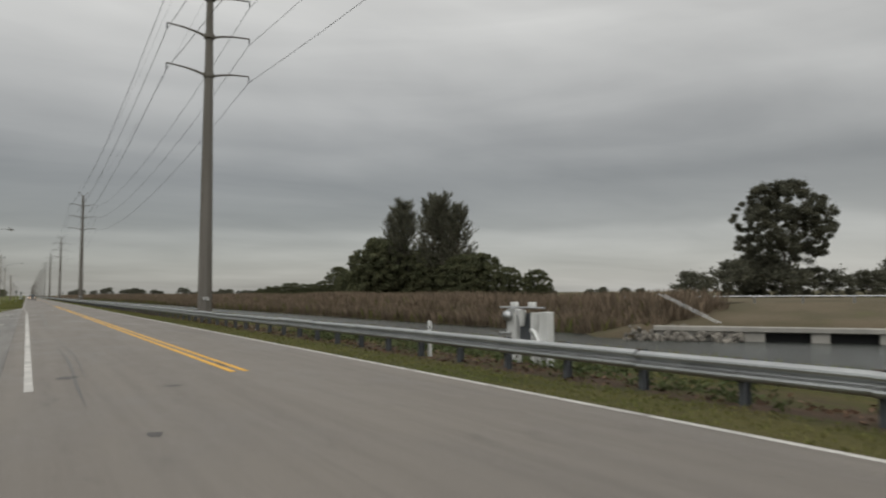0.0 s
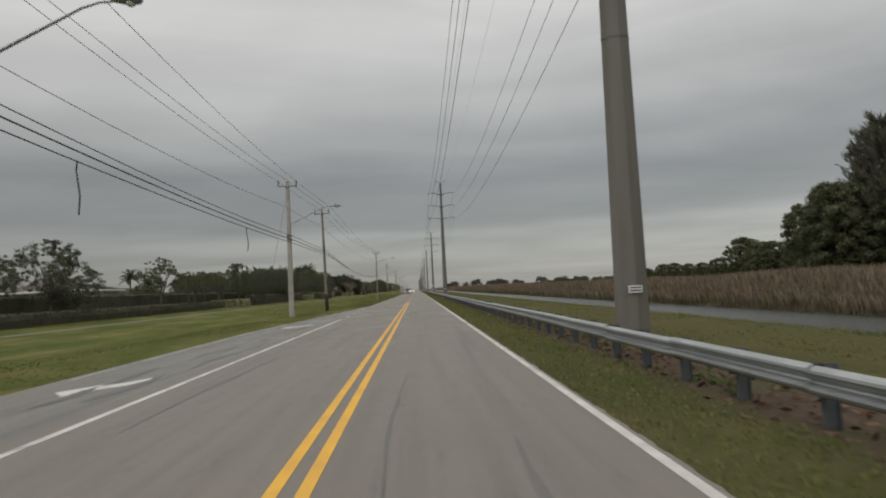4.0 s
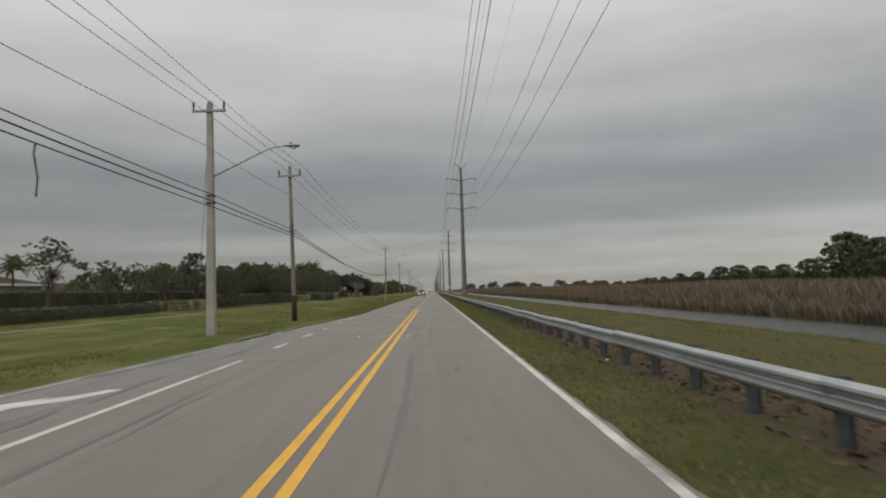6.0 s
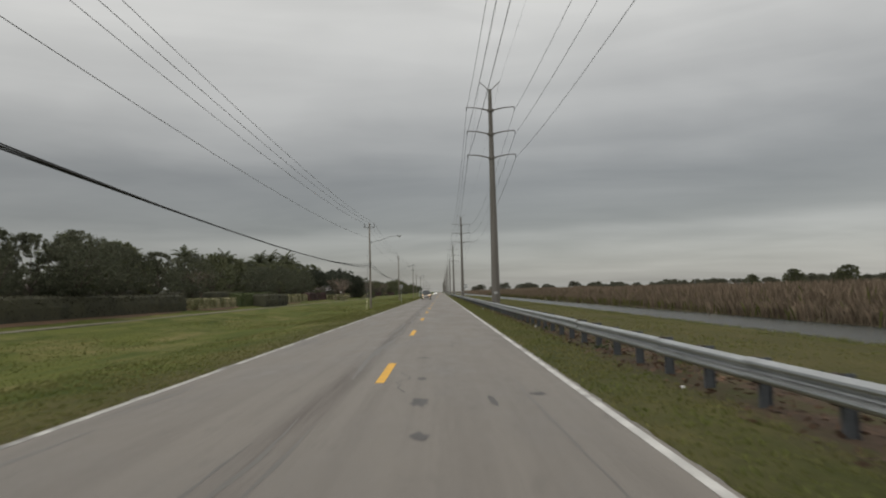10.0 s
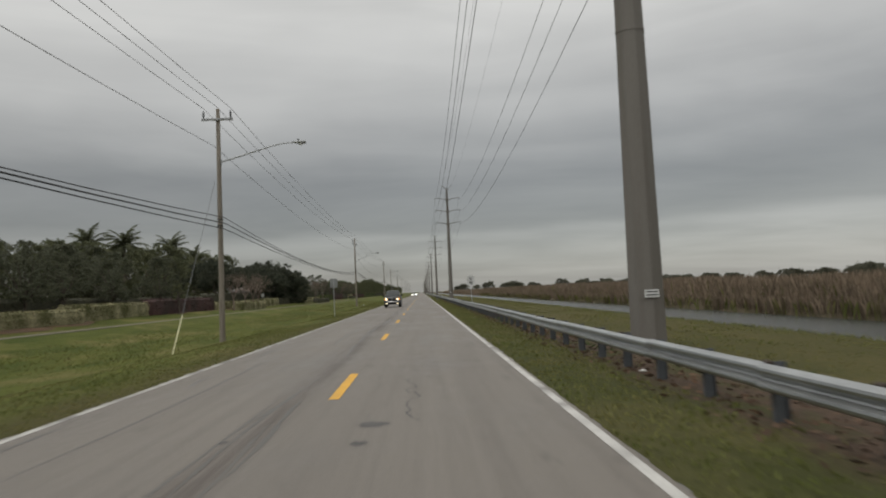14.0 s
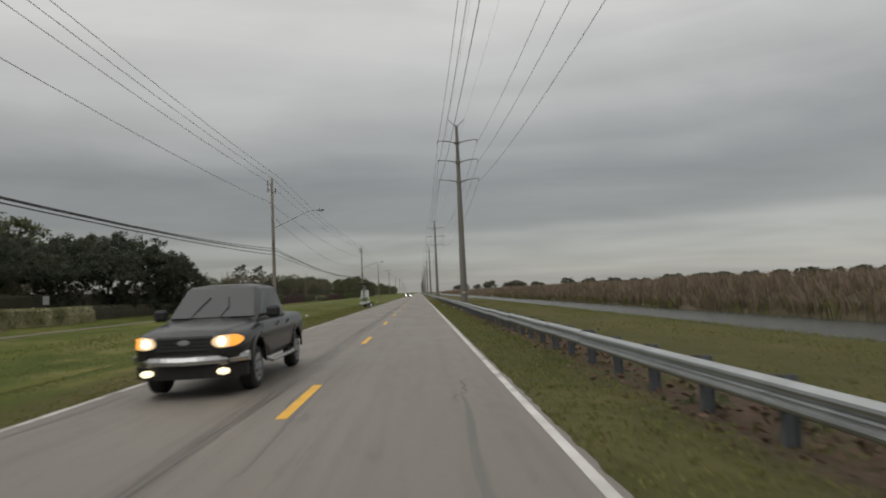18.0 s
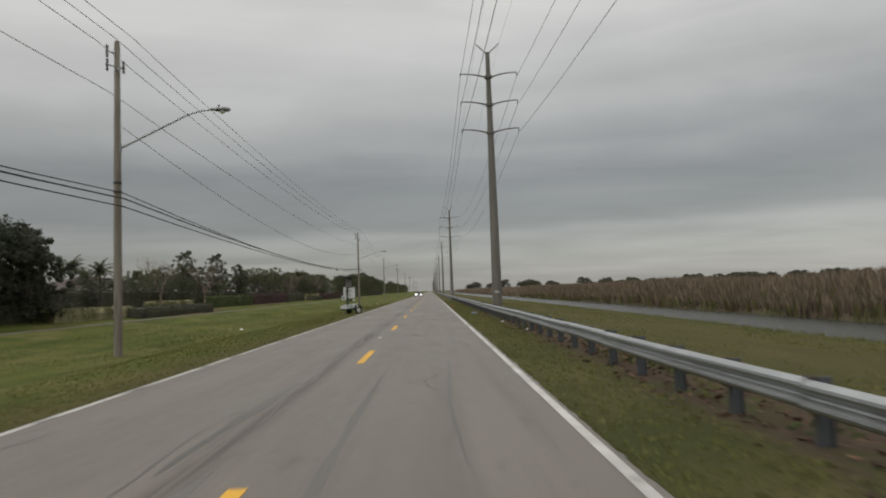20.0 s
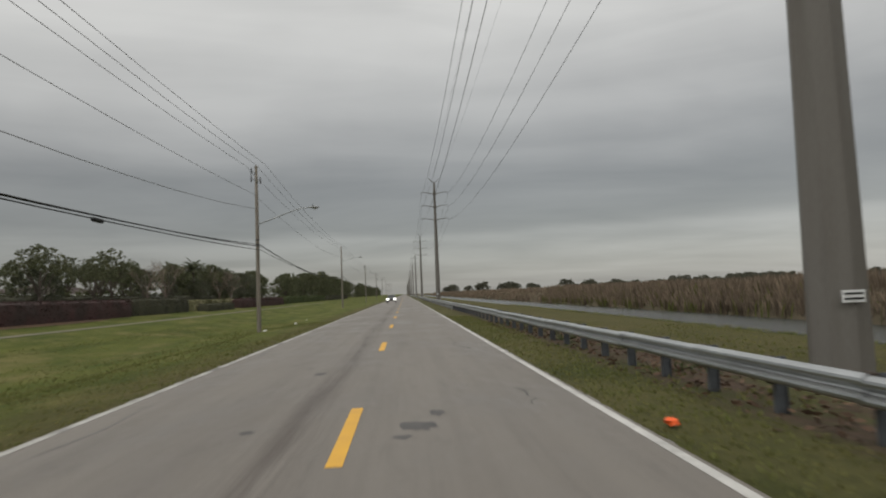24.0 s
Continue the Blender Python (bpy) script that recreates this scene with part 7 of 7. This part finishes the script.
    box(bm, (-0.15, 0.05, 3.14), (1.9, 1.42, 0.05), 0.01, pose(0, 0, 0, -4, 3, -38))
    roof = part("solar_panel", bm, "green", p, "dark green solar panel roof")
    bm = B()
    box(bm, (-0.15, 0.05, 3.175), (1.8, 1.32, 0.012), 0.0, pose(0, 0, 0, -4, 3, -38))
    part("solar_cells", bm, "panel", roof)
    bm = B()
    for dx in (-0.58, 0.0, 0.58):
        box(bm, (-0.15 + dx * 0.5, 0.05, 3.10), (0.04, 1.0, 0.04), 0.0, pose(0, 0, 0, -4, 3, -38))
    part("panel_rail", bm, "darkmetal", roof)


speed_trailer(-5.5, 313.1, ground_z(-5.5), -4)


# ---- signs ----
def lettering(parent, text, size, x, z, y=-0.012, stretch=1.0):
    cu = bpy.data.curves.new("letters", "FONT")
    cu.body, cu.size, cu.align_x, cu.extrude, cu.offset = text, size, "CENTER", 0.001, size * 0.022
    tmp = bpy.data.objects.new("letters", cu)
    scene.collection.objects.link(tmp)
    bpy.context.view_layer.update()
    me = bpy.data.meshes.new_from_object(tmp.evaluated_get(bpy.context.evaluated_depsgraph_get()))
    bpy.data.objects.remove(tmp)
    me.materials.clear()
    me.materials.append(M["ink"])
    ob = new("lettering", me)
    ob.parent = parent
    ob.matrix_basis = pose(x, y, z, 90, 0, 0) @ Matrix.Diagonal((stretch, 1, 1, 1))
    tagged(ob, "black sign lettering reading " + text)
    return ob


def rounded(w, h, r, n=5):
    pts = []
    for cx, cz, a0 in ((w / 2 - r, h / 2 - r, 0), (-w / 2 + r, h / 2 - r, 90), (-w / 2 + r, -h / 2 + r, 180), (w / 2 - r, -h / 2 + r, 270)):
        for k in range(n):
            a = radians(a0 + 90 * k / (n - 1))
            pts.append((cx + r * math.cos(a), cz + r * math.sin(a)))
    return pts


def plate(bm, w, h, r, y0, y1):
    o = rounded(w, h, r)
    slab_of(bm, [(a, y0, b) for a, b in o], [(a, y1, b) for a, b in o])


sign = thing("speed_sign", 5.72, 220.9, ground_z(5.72), "white speed limit 40 sign on a steel post", "road sign")
sign.matrix_basis = pose(5.72, 220.9, ground_z(5.72), 0, -1.0, -4)
SZ = 2.37 - ground_z(5.72)
bm = B()
plate(bm, 0.62, 0.77, 0.04, -0.004, 0.0)
pl = part("sign_plate", bm, "sign", sign)
pl.matrix_basis = pose(0, 0, SZ)
bm = B()
o1, o2 = rounded(0.585, 0.735, 0.03), rounded(0.555, 0.705, 0.025)
n1 = len(o1)
va_, vb_ = [bm.verts.new((a, -0.0065, b)) for a, b in o1], [bm.verts.new((a, -0.0065, b)) for a, b in o2]
for i in range(n1):
    bm.faces.new((va_[i], va_[(i + 1) % n1], vb_[(i + 1) % n1], vb_[i]))
part("border", bm, "ink", pl)
lettering(pl, "SPEED", 0.15, 0, 0.17, stretch=0.95, y=-0.007)
lettering(pl, "LIMIT", 0.15, 0, 0.02, stretch=0.95, y=-0.007)
lettering(pl, "40", 0.38, 0, -0.30, stretch=0.95, y=-0.007)
bm = B()
box(bm, (0, 0.03, SZ / 2 + 0.05), (0.06, 0.04, SZ + 0.75), 0.006)
part("post", bm, "steel", sign)
bm = B()
for dz in (-0.25, 0.25):
    lathe(bm, [(0.012, 0), (0.012, 0.012)], 8, pose(0, -0.004, SZ + dz, 90, 0, 0))
part("bolts", bm, "steel", sign)

back = thing("road_sign", -6.1, 219.8, ground_z(-6.1), "back of a grey metal road sign on a post", "road sign")
zb = 2.62 - ground_z(-6.1)
bm = B()
plate(bm, 0.62, 0.77, 0.04, 0.03, 0.034)
part("sign_plate", bm, "arm", back, "bare aluminium back").matrix_basis = pose(0, 0, zb)
bm = B()
box(bm, (0, 0, zb / 2 + 0.1), (0.06, 0.04, zb + 0.7), 0.006)
part("post", bm, "steel", back)

# ---- litter and small roadside things ----
def scrap(name, x, y, s, mat, label, cat, seed, lift=0.05, flat=0.45):
    r = random.Random(seed)
    bm = B()
    bmesh.ops.create_icosphere(bm, subdivisions=2, radius=s)
    for v in bm.verts:
        v.co *= 1 + 0.7 * noise.noise(v.co * (1.6 / s) + Vector((seed * 3.1, 0, 0)))
        v.co.z *= flat
    ob = part(name, bm, mat)
    ob.matrix_basis = pose(x, y, (ground_z(x, y) if abs(x) > 3.6 else road_z(x)) + s * 0.25 + lift, 0, 0, r.uniform(0, 360))
    tagged(ob, label, cat, "roadside litter")


scrap("orange_bag", 3.76, 321.8, 0.09, "orange", "crumpled orange plastic bag on the grass verge", "bag", 1)
scrap("plastic_sheet", 4.56, 301.9, 0.24, "blue", "flattened pale blue-grey plastic sheet by the guardrail", "litter", 2, 0.02, 0.22)
scrap("paper_scrap", -10.9, 300.2, 0.14, "litter", "white paper scrap lying on the lawn", "litter", 3)
for i, (x, y) in enumerate([(5.0, 112.4), (5.4, 156.2), (4.9, 161.0), (5.3, 219.4), (5.5, 176.4), (5.6, 24.6), (5.2, 227.0), (5.4, 283.0), (5.1, 289.2), (5.6, 150.4), (5.3, 131.0), (5.5, 98.3), (5.2, 62.4)]):
    scrap("litter", x, y, 0.04 + 0.015 * (i % 3), "litter", "small white litter under the guardrail", "litter", 10 + i)
for i, (x, y) in enumerate([(-7.2, 351.5), (-6.9, 360.0), (-8.4, 375.0)]):
    scrap("paper_scrap", x, y, 0.12, "litter", "pale scrap lying on the mown grass", "litter", 40 + i, 0.0)
for i, (x, y) in enumerate([(-0.05, 218.7), (-0.18, 279.5), (-1.3, 71.2), (0.45, 70.6)]):
    bm = B()
    box(bm, (0, 0, 0.012), (0.11, 0.1, 0.022), 0.006, taper=0.7)
    ob = part("road_stud", bm, "sign")
    ob.matrix_basis = pose(x, y, road_z(x))
    tagged(ob, "small pale reflective stud on the asphalt", "road stud", "road studs")
pipe = thing("drain_marker", -8.2, 82.0, ground_z(-8.2, 82), "thin leaning stake standing in the lawn", "stake")
bm = B()
tube(bm, [(0, 0, -0.1), (0.04, 0, 0.6)], 0.02, 6)
part("stake_body", bm, "timber", pipe)
bm = B()
tube(bm, [(0.04, 0, 0.55), (0.25, 0, 0.62)], 0.02, 6)
part("stake_arm", bm, "timber", pipe)

# small notice board behind the hedge under the fig trees
notice = thing("notice_board", -25.6, 275.4, ground_z(-25.6) - 0.02, "small white notice board on a dark stake", "notice board")
bm = B()
box(bm, (0, 0, 0.85), (0.05, 0.05, 1.74), 0.005)
part("stake", bm, "darkmetal", notice)
bm = B()
box(bm, (0, -0.04, 1.7), (0.46, 0.025, 0.62), 0.008)
part("board", bm, "sign", notice)
